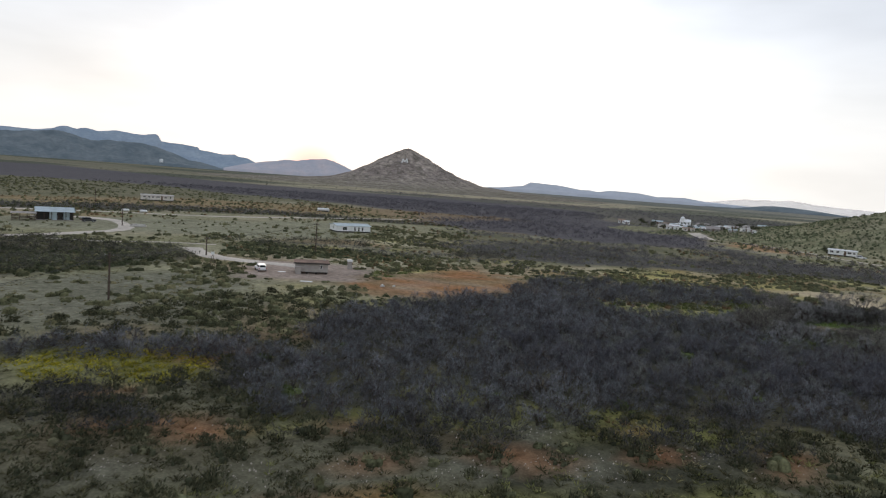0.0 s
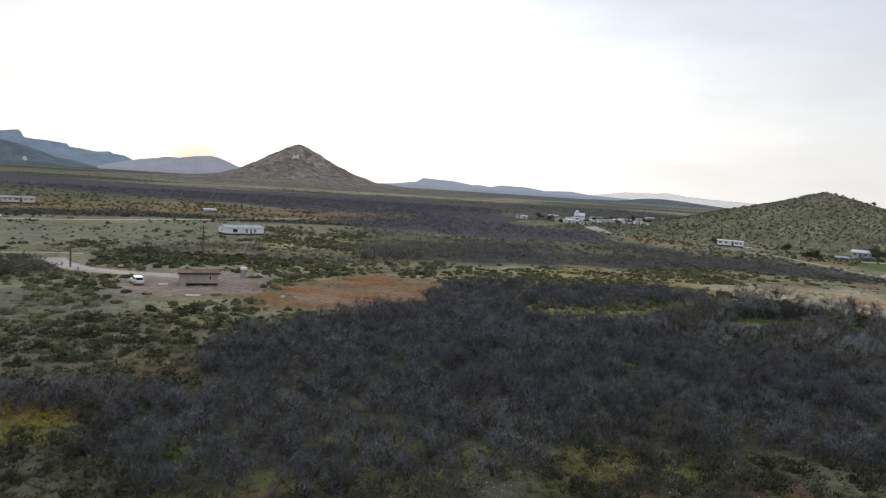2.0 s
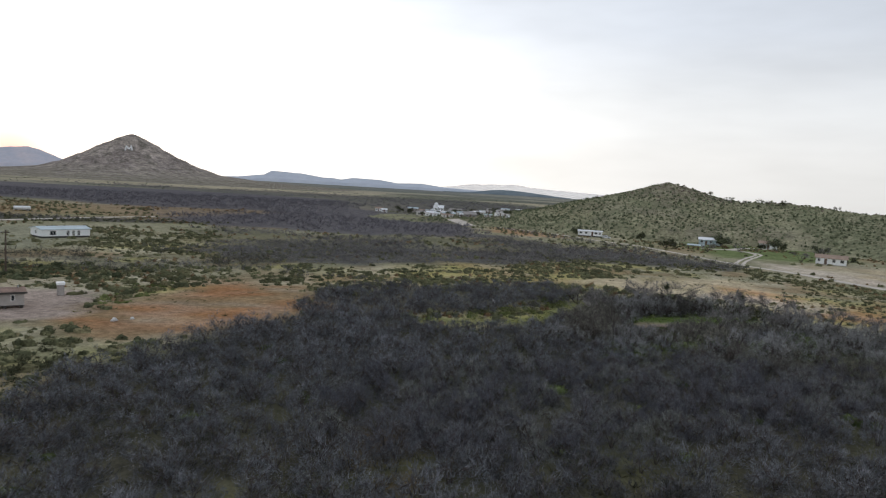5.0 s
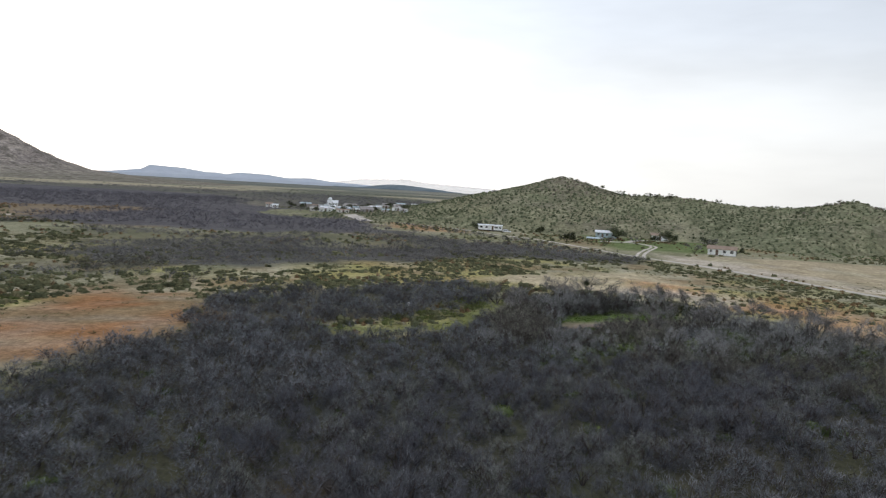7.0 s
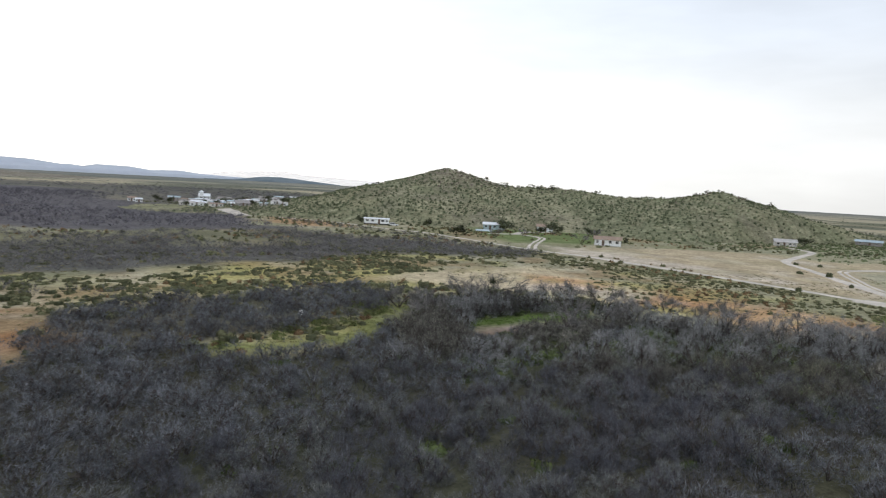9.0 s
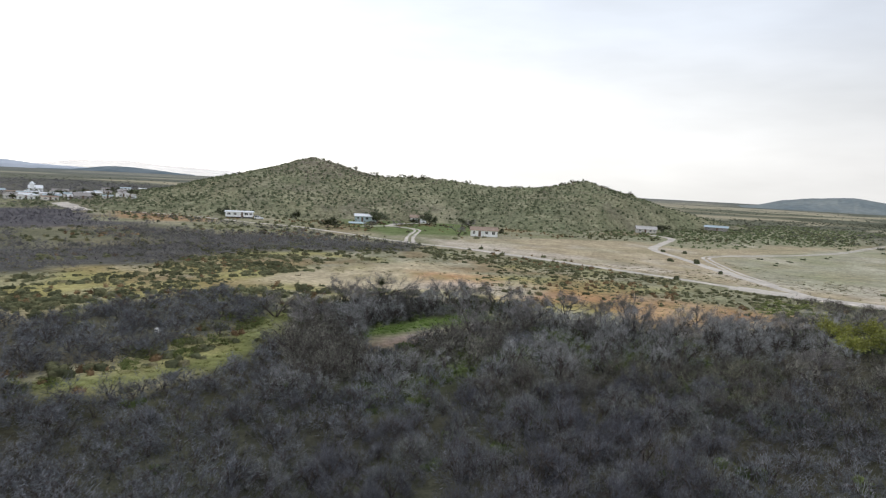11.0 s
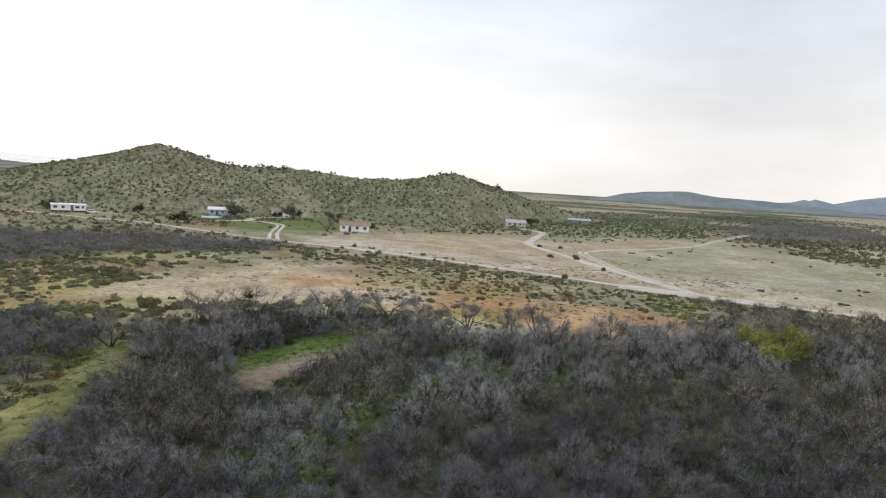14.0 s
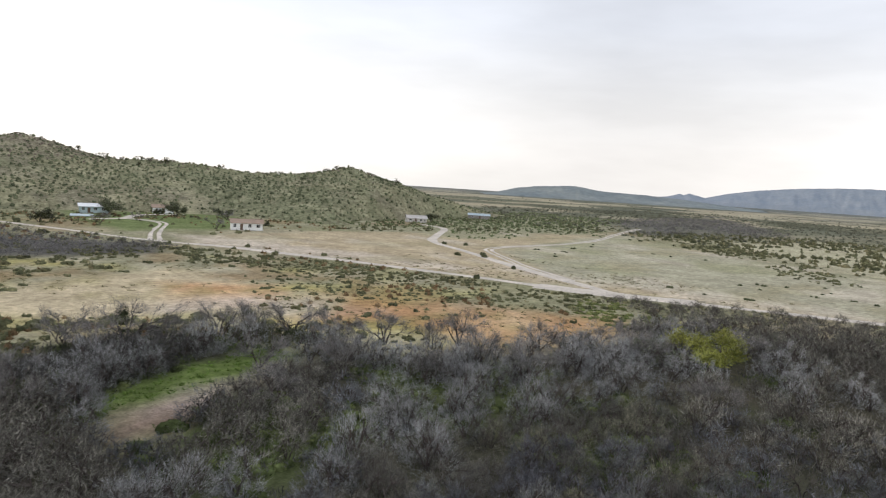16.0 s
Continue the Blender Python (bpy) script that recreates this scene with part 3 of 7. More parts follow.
def soil_color(x, y):
    n1, n2, n3 = vnoise(x, y, 60, 41, 3), vnoise(x, y, 18, 43, 3), vnoise(x, y, 7, 47, 2)
    c = np.tile(np.array([0.28, 0.265, 0.175]), (len(x), 1))
    c = mix(c, fade(n2, 0.42, 0.66) * 0.6, (0.215, 0.21, 0.115))
    c = mix(c, fade(vnoise(x, y, 26, 53, 3), 0.54, 0.66) * 0.45, (0.30, 0.205, 0.12))
    c = mix(c, fade(vnoise(x, y, 22, 59, 3), 0.60, 0.74) * 0.7, (0.36, 0.32, 0.22))
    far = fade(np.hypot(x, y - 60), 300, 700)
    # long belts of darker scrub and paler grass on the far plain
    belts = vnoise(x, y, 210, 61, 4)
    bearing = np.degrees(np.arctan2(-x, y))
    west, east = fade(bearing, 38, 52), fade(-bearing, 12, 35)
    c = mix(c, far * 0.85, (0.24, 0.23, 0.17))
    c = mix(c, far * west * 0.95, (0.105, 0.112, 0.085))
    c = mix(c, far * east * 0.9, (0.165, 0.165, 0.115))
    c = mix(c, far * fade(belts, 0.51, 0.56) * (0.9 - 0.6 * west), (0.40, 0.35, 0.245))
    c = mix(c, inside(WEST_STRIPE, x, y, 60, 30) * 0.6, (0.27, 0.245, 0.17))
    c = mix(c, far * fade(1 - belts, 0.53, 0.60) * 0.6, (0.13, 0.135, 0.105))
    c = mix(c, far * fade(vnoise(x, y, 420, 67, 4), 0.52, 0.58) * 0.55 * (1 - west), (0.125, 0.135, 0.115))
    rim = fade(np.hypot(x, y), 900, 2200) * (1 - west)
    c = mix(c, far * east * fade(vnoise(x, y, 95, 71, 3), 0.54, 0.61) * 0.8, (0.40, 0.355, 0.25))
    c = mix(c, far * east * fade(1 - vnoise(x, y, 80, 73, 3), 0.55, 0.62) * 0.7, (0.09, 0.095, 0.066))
    # haze over the farthest plain, put into the soil colour by distance
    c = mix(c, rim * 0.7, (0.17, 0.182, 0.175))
    flats = (
            (TAN_FLAT, 16, 12, (0.17, 0.16, 0.105), 0.75), (RUST_FLAT, 14, 10, (0.27, 0.20, 0.115), 0.75), (FIELD_W, 10, 6, (0.26, 0.255, 0.18), 0.9), (SAGE_1, 10, 8, (0.33, 0.305, 0.17), 0.6), (SAGE_2, 8, 6, (0.37, 0.325, 0.175), 0.65),
            (FIELD_E, 4, 2, (0.425, 0.35, 0.235), 1.0), (MEADOW_E, 8, 5, (0.365, 0.345, 0.25), 0.95), (WASH, 5, 4, (0.50, 0.43, 0.35), 0.8), (EAST_PALE, 10, 6, (0.42, 0.39, 0.27), 0.9), (GREEN_FLAT, 10, 8, (0.29, 0.285, 0.185), 0.8), (LAWN, 8, 6, (0.14, 0.18, 0.07), 0.85))
    # thicket, copse and thin band: shade under the crowns put into dark soil colour
    growths = (
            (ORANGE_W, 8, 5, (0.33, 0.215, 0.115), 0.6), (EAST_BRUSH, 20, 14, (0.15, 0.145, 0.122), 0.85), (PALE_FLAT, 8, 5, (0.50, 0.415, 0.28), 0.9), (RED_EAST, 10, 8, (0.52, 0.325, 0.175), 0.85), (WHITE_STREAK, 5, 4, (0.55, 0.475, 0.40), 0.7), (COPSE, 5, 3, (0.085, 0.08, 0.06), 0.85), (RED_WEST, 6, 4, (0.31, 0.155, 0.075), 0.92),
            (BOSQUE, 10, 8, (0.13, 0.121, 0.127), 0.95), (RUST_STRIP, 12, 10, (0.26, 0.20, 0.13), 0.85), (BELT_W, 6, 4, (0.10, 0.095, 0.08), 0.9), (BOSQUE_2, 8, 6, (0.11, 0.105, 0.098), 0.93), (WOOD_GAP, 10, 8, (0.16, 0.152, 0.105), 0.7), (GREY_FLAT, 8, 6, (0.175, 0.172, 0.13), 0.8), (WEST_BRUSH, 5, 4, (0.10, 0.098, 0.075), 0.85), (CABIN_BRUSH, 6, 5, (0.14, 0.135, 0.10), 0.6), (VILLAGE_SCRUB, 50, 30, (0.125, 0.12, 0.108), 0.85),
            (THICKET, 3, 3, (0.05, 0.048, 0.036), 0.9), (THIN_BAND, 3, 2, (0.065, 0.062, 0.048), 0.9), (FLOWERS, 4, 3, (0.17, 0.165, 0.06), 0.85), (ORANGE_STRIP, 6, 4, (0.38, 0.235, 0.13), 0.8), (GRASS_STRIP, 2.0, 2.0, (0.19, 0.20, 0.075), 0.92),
            (PAD, 2, 1, (0.36, 0.29, 0.245), 0.95))
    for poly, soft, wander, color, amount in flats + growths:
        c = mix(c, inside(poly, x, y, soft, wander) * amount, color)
    # straw-yellow, rust and chalky patches over the middle flats
    flat = (1 - fade(np.hypot(x + 40, y - 185), 85, 130)) * (1 - inside(PALE_FLAT, x, y, 8, 5)) * (1 - inside(WOOD_GAP, x, y, 10, 8)) * (1 - inside(BOSQUE_2, x, y, 8, 6)) * (1 - inside(COPSE, x, y, 5, 3)) * (1 - inside(THICKET, x, y, 3, 3)) * (1 - inside(GRASS_STRIP, x, y, 3, 2)) * (1 - 0.75 * inside(RED_WEST, x, y, 6, 4)) * (1 - inside(PAD, x, y, 2, 1)) * (1 - inside(FIELD_E, x, y, 4, 2))
    c = mix(c, flat * fade(vnoise(x, y, 15, 147, 3), 0.54, 0.64) * 0.75, (0.37, 0.335, 0.13))
    c = mix(c, flat * fade(vnoise(x, y, 13, 149, 3), 0.56, 0.66) * 0.5, (0.31, 0.20, 0.11))
    c = mix(c, flat * fade(vnoise(x, y, 11, 151, 3), 0.57, 0.68) * 0.65, (0.46, 0.415, 0.305))
    # orange earth and green sward among the brush
    tree, shrub = cover(x, y)
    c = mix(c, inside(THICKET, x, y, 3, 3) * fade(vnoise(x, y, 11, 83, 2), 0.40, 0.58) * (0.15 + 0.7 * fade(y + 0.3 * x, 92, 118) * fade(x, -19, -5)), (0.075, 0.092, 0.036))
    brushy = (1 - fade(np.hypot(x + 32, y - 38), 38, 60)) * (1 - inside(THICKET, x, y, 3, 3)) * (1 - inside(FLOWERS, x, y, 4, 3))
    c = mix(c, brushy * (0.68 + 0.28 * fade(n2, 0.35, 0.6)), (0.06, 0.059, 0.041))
    c = mix(c, fade(vnoise(x, y, 13, 89, 3), 0.55, 0.66) * (1 - fade(np.hypot(x + 35, y - 30), 25, 55)) * 0.85, (0.31, 0.145, 0.07))
    c = mix(c, fade(vnoise(x, y, 6, 93, 3), 0.52, 0.64) * (1 - fade(np.hypot(x + 18, y - 48), 20, 34)) * 0.7, (0.24, 0.235, 0.075))
    c = mix(c, spots(GRAVEL_SPOTS, x, y) * 0.75, (0.165, 0.158, 0.118))
    c = mix(c, spots(EARTH_SPOTS, x, y) * 0.85, (0.25, 0.125, 0.065))
    clear = inside(CLEARING, x, y, 2, 1)
    c = mix(c, clear, (0.13, 0.17, 0.055))
    c = mix(c, clear * fade(144.8 + 0.47 * (x + 5) - y + 3 * (vnoise(x, y, 4, 163, 2) - 0.5), 0, 1.5), (0.37, 0.30, 0.255))
    c = mix(c, clear * fade(145 - y, 0, 3) * (1 - fade(x, -3.5, 0)) * (0.65 + 0.3 * fade(vnoise(x, y, 5, 167, 2), 0.4, 0.6)), (0.19, 0.13, 0.09))
    c = mix(c, clear * (1 - fade(np.hypot(x + 8.5, y - 136), 2, 4.5)) * 0.8, (0.11, 0.13, 0.05))
    c = mix(c, fade(vnoise(x, y, 9, 137, 3), 0.50, 0.62) * inside(RED_WEST, x, y, 6, 4) * 0.6, (0.22, 0.19, 0.115))
    c = mix(c, fade(vnoise(x, y, 6, 161, 3), 0.56, 0.68) * inside(RED_WEST, x, y, 6, 4) * 0.32, (0.36, 0.32, 0.26))
    c = mix(c, fade(vnoise(x, y, 26, 139, 3), 0.48, 0.62) * inside(MEADOW_E, x, y, 8, 5) * 0.5, (0.27, 0.275, 0.15))
    field = inside(FIELD_E, x, y, 4, 2)
    c = mix(c, field * fade(vnoise(x, y * 0.5, 17, 153, 3), 0.54, 0.66) * 0.6, (0.52, 0.455, 0.365))
    c = mix(c, field * fade(vnoise(x * 0.6, y, 12, 157, 3), 0.54, 0.66) * 0.5, (0.31, 0.275, 0.165))
    red = fade(vnoise(x, y, 10, 97, 2), 0.5, 0.62) * inside(RED_EAST, x, y, 6, 4)
    c = mix(c, red * 0.55, (0.43, 0.235, 0.12))
    c = mix(c, fade(vnoise(x, y, 5, 131, 3), 0.55, 0.7) * np.maximum(inside(RED_EAST, x, y, 6, 4), inside(PALE_FLAT, x, y, 6, 4)) * 0.5, (0.26, 0.235, 0.11))
    return c * (0.88 + 0.24 * n3[:, None])


def build_ground():
    n = 270
    u = np.linspace(-1, 1, n + 1)
    s = np.sinh(4.6 * u) * 98.6
    gx, gy = np.meshgrid(s - 10, s + 130)
    x, y = gx.ravel(), gy.ravel()
    out = np.hypot(x + 15, y - 50)
    z = ground_z(x, y) * (1 - fade(out, 700, 1500)) - np.maximum(out * 0.00873 - 21, 0)
    i = np.arange(n * (n + 1)).reshape(n, n + 1)[:, :-1].ravel()
    F = np.stack([i, i + 1, i + n + 2, i + n + 1], 1)
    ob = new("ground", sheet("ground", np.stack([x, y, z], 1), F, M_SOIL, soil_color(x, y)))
    tagged(ob, "tan desert ground with red earth and dry grass patches", "ground", kind="structure")


build_ground()


def build_hill():
    gx, gy = np.meshgrid(np.arange(-240, 381, 3.0), np.arange(255, 640, 3.0))
    x, y = gx.ravel(), gy.ravel()
    z = hill_z(x, y)
    w = gx.shape[1]
    i = np.arange((gx.shape[0] - 1) * w).reshape(-1, w)[:, :-1].ravel()
    F = np.stack([i, i + 1, i + w + 1, i + w], 1)
    F = F[z[F].max(1) > -0.9]
    used = np.unique(F)
    back = np.zeros(len(x), int)
    back[used] = np.arange(len(used))
    x, y, z = x[used], y[used], z[used]
    c = np.tile(np.array([0.20, 0.202, 0.122]), (len(x), 1))
    c = mix(c, fade(vnoise(x, y, 40, 101, 3), 0.48, 0.66) * 0.7, (0.235, 0.208, 0.15))
    c = mix(c, fade(vnoise(x, y, 16, 103, 3), 0.48, 0.60) * 0.8, (0.265, 0.25, 0.155))
    c = mix(c, fade(vnoise(x, y, 22, 107, 3), 0.54, 0.66) * 0.5, (0.20, 0.185, 0.125))
    c = mix(c, fade(z, 19, 31) * 0.75, (0.20, 0.17, 0.135))
    c = mix(c, fade(vnoise(x, y, 60, 105, 3), 0.46, 0.60) * 0.6, (0.19, 0.20, 0.12))
    c = mix(c, fade(vnoise(x, y, 7, 109, 2), 0.55, 0.70) * 0.5, (0.345, 0.32, 0.21))
    ob = new("rocky_hill", sheet("rocky_hill", np.stack([x, y, z], 1), back[F], M_HILLSOIL, c))
    tagged(ob, "low rocky hill dotted with green desert scrub", "hill")


build_hill()


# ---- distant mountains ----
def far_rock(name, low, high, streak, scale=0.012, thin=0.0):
    """Far rock with the air's haze put into its base colour; thin lets part of the sky show through the palest ranges
    as more haze.
    """
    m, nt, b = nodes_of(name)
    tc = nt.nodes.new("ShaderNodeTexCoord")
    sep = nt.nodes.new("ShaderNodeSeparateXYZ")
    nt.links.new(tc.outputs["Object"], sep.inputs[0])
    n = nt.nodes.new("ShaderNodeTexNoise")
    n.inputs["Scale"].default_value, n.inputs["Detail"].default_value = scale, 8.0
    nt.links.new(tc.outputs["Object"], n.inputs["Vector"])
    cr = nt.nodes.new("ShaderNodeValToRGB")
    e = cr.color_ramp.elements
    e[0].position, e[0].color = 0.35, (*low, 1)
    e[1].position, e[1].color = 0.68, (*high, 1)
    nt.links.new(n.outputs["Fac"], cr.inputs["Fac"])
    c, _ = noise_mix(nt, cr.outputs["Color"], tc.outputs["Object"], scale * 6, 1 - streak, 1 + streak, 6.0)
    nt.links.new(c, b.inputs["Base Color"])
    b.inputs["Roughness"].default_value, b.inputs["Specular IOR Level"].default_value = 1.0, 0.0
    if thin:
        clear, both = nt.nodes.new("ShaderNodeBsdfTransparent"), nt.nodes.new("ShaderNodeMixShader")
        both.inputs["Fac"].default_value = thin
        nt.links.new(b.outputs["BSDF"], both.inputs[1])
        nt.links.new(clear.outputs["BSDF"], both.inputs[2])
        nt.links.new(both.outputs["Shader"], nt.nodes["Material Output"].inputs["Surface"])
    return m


def range_mesh(name, label, dist, profile, material, depth=700, rug=0.10, seed=0, base=0.0):
    """A mountain range round the plain: (degrees to the left of +y, degrees above the eye) for the crest, drawn as one long rugged ridge."""
    az = np.array([p[0] for p in profile][::-1])
    crest = np.array([EYE_Z + dist * math.tan(radians(p[1])) for p in profile][::-1])
    if az[0] > az[-1]:
        az, crest = az[::-1], crest[::-1]
    n, rows = max(60, int((az[-1] - az[0]) * (10 if abs(az[0]) < 90 else 3))), 18
    a = np.linspace(az[0], az[-1], n)
    top = np.interp(a, az, crest)
    top = np.maximum(top, 0) * (1 + rug * 0.45 * (vnoise(a * 60, a * 0, 34, seed, 5) - 0.5))
    V = []
    for r in range(rows):
        v = r / (rows - 1)
        lean = abs(v - 0.55) / (0.55 if v < 0.55 else 0.45)
        d = dist + (v - 0.55) * depth
        x, y = -np.sin(np.radians(a)) * d, np.cos(np.radians(a)) * d
        gully = (vnoise(a * 90, np.full(n, v * 260.0), 40, seed + 3, 4) - 0.5) * 2
        h = (1 - lean) ** 1.15
        z = top * np.clip(h + gully * rug * 3.4 * lean * (1 - lean) * 2, 0, 1) - 36.0 * (lean > 0.98) + base
        V.append(np.stack([x, y, z], 1))
    V = np.concatenate(V)
    i = np.arange((rows - 1) * n).reshape(rows - 1, n)[:, :-1].ravel()
    F = np.stack([i, i + 1, i + n + 1, i + n], 1)
    ob = new(name, sheet(name, V, F, material))
    tagged(ob, label, "mountains")
    return ob


# low and high colours hold the tint of the air, not the rock's own
M_FAR_BLUE = far_rock("haze_blue_far_rock", (0.27, 0.335, 0.41), (0.35, 0.415, 0.48), 0.08)
M_MID_BLUE = far_rock("haze_blue_scrub_slope", (0.14, 0.172, 0.19), (0.205, 0.235, 0.248), 0.14)
M_PALE_FAR = far_rock("haze_pale_far_rock", (0.50, 0.535, 0.60), (0.55, 0.585, 0.64), 0.04, thin=0.12)
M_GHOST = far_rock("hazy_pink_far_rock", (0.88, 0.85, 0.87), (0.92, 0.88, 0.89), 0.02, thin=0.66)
M_DUSK = far_rock("dusk_haze_far_rock", (0.44, 0.45, 0.50), (0.54, 0.50, 0.52), 0.05)
M_RMESA = far_rock("haze_grey_mesa_slope", (0.185, 0.215, 0.222), (0.25, 0.272, 0.262), 0.13)
M_RMTN = far_rock("haze_grey_mountain", (0.225, 0.262, 0.305), (0.275, 0.305, 0.335), 0.07)

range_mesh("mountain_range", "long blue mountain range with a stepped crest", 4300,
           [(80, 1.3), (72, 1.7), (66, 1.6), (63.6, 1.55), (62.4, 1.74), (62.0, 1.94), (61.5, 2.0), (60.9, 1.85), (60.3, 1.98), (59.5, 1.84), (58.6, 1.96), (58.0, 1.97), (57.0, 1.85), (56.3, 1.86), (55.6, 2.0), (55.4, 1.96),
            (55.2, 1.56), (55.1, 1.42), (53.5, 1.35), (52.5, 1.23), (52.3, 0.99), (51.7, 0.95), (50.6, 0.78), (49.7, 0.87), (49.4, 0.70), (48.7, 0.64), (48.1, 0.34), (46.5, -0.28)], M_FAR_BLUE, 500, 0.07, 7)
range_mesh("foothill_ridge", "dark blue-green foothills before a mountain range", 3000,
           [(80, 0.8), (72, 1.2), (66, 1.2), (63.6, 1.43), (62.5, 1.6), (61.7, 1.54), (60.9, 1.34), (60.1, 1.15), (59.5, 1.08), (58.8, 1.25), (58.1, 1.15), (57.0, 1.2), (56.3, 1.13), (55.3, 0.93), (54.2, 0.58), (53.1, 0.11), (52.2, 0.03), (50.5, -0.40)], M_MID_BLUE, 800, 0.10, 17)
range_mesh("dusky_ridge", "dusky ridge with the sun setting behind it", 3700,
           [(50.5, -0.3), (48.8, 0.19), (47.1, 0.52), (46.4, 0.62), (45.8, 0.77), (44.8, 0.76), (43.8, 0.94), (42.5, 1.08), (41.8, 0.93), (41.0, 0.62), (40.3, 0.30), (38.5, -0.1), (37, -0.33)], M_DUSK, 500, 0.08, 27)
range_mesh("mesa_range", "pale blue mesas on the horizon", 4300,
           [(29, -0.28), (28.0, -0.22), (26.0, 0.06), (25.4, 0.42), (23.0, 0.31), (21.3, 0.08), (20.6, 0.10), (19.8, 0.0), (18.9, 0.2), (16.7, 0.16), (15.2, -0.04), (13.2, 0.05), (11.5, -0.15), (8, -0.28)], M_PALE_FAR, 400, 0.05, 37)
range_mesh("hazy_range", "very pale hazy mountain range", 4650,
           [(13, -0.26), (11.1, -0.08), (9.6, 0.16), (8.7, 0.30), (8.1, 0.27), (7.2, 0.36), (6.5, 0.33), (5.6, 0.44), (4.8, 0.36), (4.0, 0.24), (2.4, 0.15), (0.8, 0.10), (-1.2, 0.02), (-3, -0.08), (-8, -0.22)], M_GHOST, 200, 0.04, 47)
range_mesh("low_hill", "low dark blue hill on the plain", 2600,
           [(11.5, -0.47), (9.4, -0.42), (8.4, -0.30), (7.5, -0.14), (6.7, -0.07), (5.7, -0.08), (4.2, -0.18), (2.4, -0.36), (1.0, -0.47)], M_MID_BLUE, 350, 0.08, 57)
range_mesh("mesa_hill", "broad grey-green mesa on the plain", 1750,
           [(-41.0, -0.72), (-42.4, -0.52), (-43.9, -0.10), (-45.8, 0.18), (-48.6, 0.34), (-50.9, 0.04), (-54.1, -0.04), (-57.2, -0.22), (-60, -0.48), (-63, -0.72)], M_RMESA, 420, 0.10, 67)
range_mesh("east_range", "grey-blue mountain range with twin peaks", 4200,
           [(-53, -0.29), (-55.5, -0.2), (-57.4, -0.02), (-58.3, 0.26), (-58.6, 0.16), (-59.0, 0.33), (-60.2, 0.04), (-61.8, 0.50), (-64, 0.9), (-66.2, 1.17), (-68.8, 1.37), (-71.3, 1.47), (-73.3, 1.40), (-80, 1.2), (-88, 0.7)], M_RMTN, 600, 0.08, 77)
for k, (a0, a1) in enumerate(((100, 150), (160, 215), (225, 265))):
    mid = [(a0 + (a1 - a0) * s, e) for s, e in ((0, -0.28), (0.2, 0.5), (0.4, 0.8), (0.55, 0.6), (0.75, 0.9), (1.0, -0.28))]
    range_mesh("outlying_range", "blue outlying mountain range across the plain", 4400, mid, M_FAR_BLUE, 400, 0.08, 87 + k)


def build_cone():
    cx, cy = -877.0, 1217.0
    rr = np.concatenate([[0.5], np.linspace(4, 120, 40), np.linspace(125, 460, 40)])
    th = np.linspace(0, 2 * math.pi, 181)[:-1]
    R, T = np.meshgrid(rr, th, indexing="ij")
    x, y = cx + R * np.cos(T), cy + R * np.sin(T)
    stretch = 1.0 + 0.10 * np.cos(2 * (T - 0.6))
    re = R / stretch * (1 + 0.16 * (vnoise(x, y, 70, 111, 3) - 0.5))
    z = np.interp(re, [0, 10, 26, 50, 78, 115, 150, 220, 330, 460], [85.5, 82.5, 73.5, 60, 44.5, 26, 14.5, 6.5, 2, -1.5])
    z = z + (vnoise(x, y, 14, 113, 4) - 0.5) * 7 * fade(z, 4, 30) * fade(R, 4, 30)
    n = len(th)
    i = np.arange((len(rr) - 1) * n).reshape(-1, n)
    j = np.roll(i, -1, axis=1)
    F = np.stack([i.ravel(), j.ravel(), (j + n).ravel(), (i + n).ravel()], 1)
    V = np.stack([x.ravel(), y.ravel(), z.ravel()], 1)
    c = np.tile(np.array([0.40, 0.36, 0.305]), (len(V), 1))
    c = mix(c, fade(vnoise(V[:, 0], V[:, 1], 30, 117, 4), 0.42, 0.6) * 0.7, (0.265, 0.235, 0.21))
    c = mix(c, fade(30 - V[:, 2], 0, 24) * 0.7, (0.33, 0.305, 0.245))
    c = mix(c, fade(12 - V[:, 2], 0, 10) * 0.7, (0.27, 0.258, 0.195))
    c = mix(c, fade(vnoise(V[:, 0], V[:, 1], 9, 119, 3), 0.54, 0.66) * 0.7, (0.165, 0.155, 0.13))
    c = mix(c, fade(vnoise(V[:, 0], V[:, 1], 11, 123, 3), 0.56, 0.68) * 0.35, (0.38, 0.34, 0.315))
    ob = new("cone_mountain", sheet("cone_mountain", V, F, M_SCREE, c * np.array([0.82, 0.785, 0.785])))
    tagged(ob, "steep cone-shaped brown rocky mountain with scree slopes", "mountain")
    return ob


build_cone()


# ---- roads and tracks ----
def smooth_line(pts, step=2.0):
    p = [np.array(q, float) for q in pts]
    p = [2 * p[0] - p[1]] + p + [2 * p[-1] - p[-2]]
    out = []
    for a, b, c, d in zip(p, p[1:], p[2:], p[3:]):
        n = max(2, int(np.hypot(*(c - b)) / step))
        for t in np.linspace(0, 1, n, endpoint=False):
            out.append(0.5 * (2 * b + (c - a) * t + (2 * a - 5 * b + 4 * c - d) * t * t + (3 * b - a - 3 * c + d) * t ** 3))
    return np.array(out + [p[-2]])


LANES = []


def off_road(x, y, margin=1.0):
    """1 away from the roads and 0 on them."""
    c = np.concatenate([p for p, _ in LANES])
    w = np.concatenate([np.full(len(p), h) for p, h in LANES])
    out = np.ones(len(x))
    for i in range(0, len(x), 4000):
        d = np.hypot(x[i:i + 4000, None] - c[None, :, 0], y[i:i + 4000, None] - c[None, :, 1]) - w[None]
        out[i:i + 4000] = d.min(1) > margin
    return out


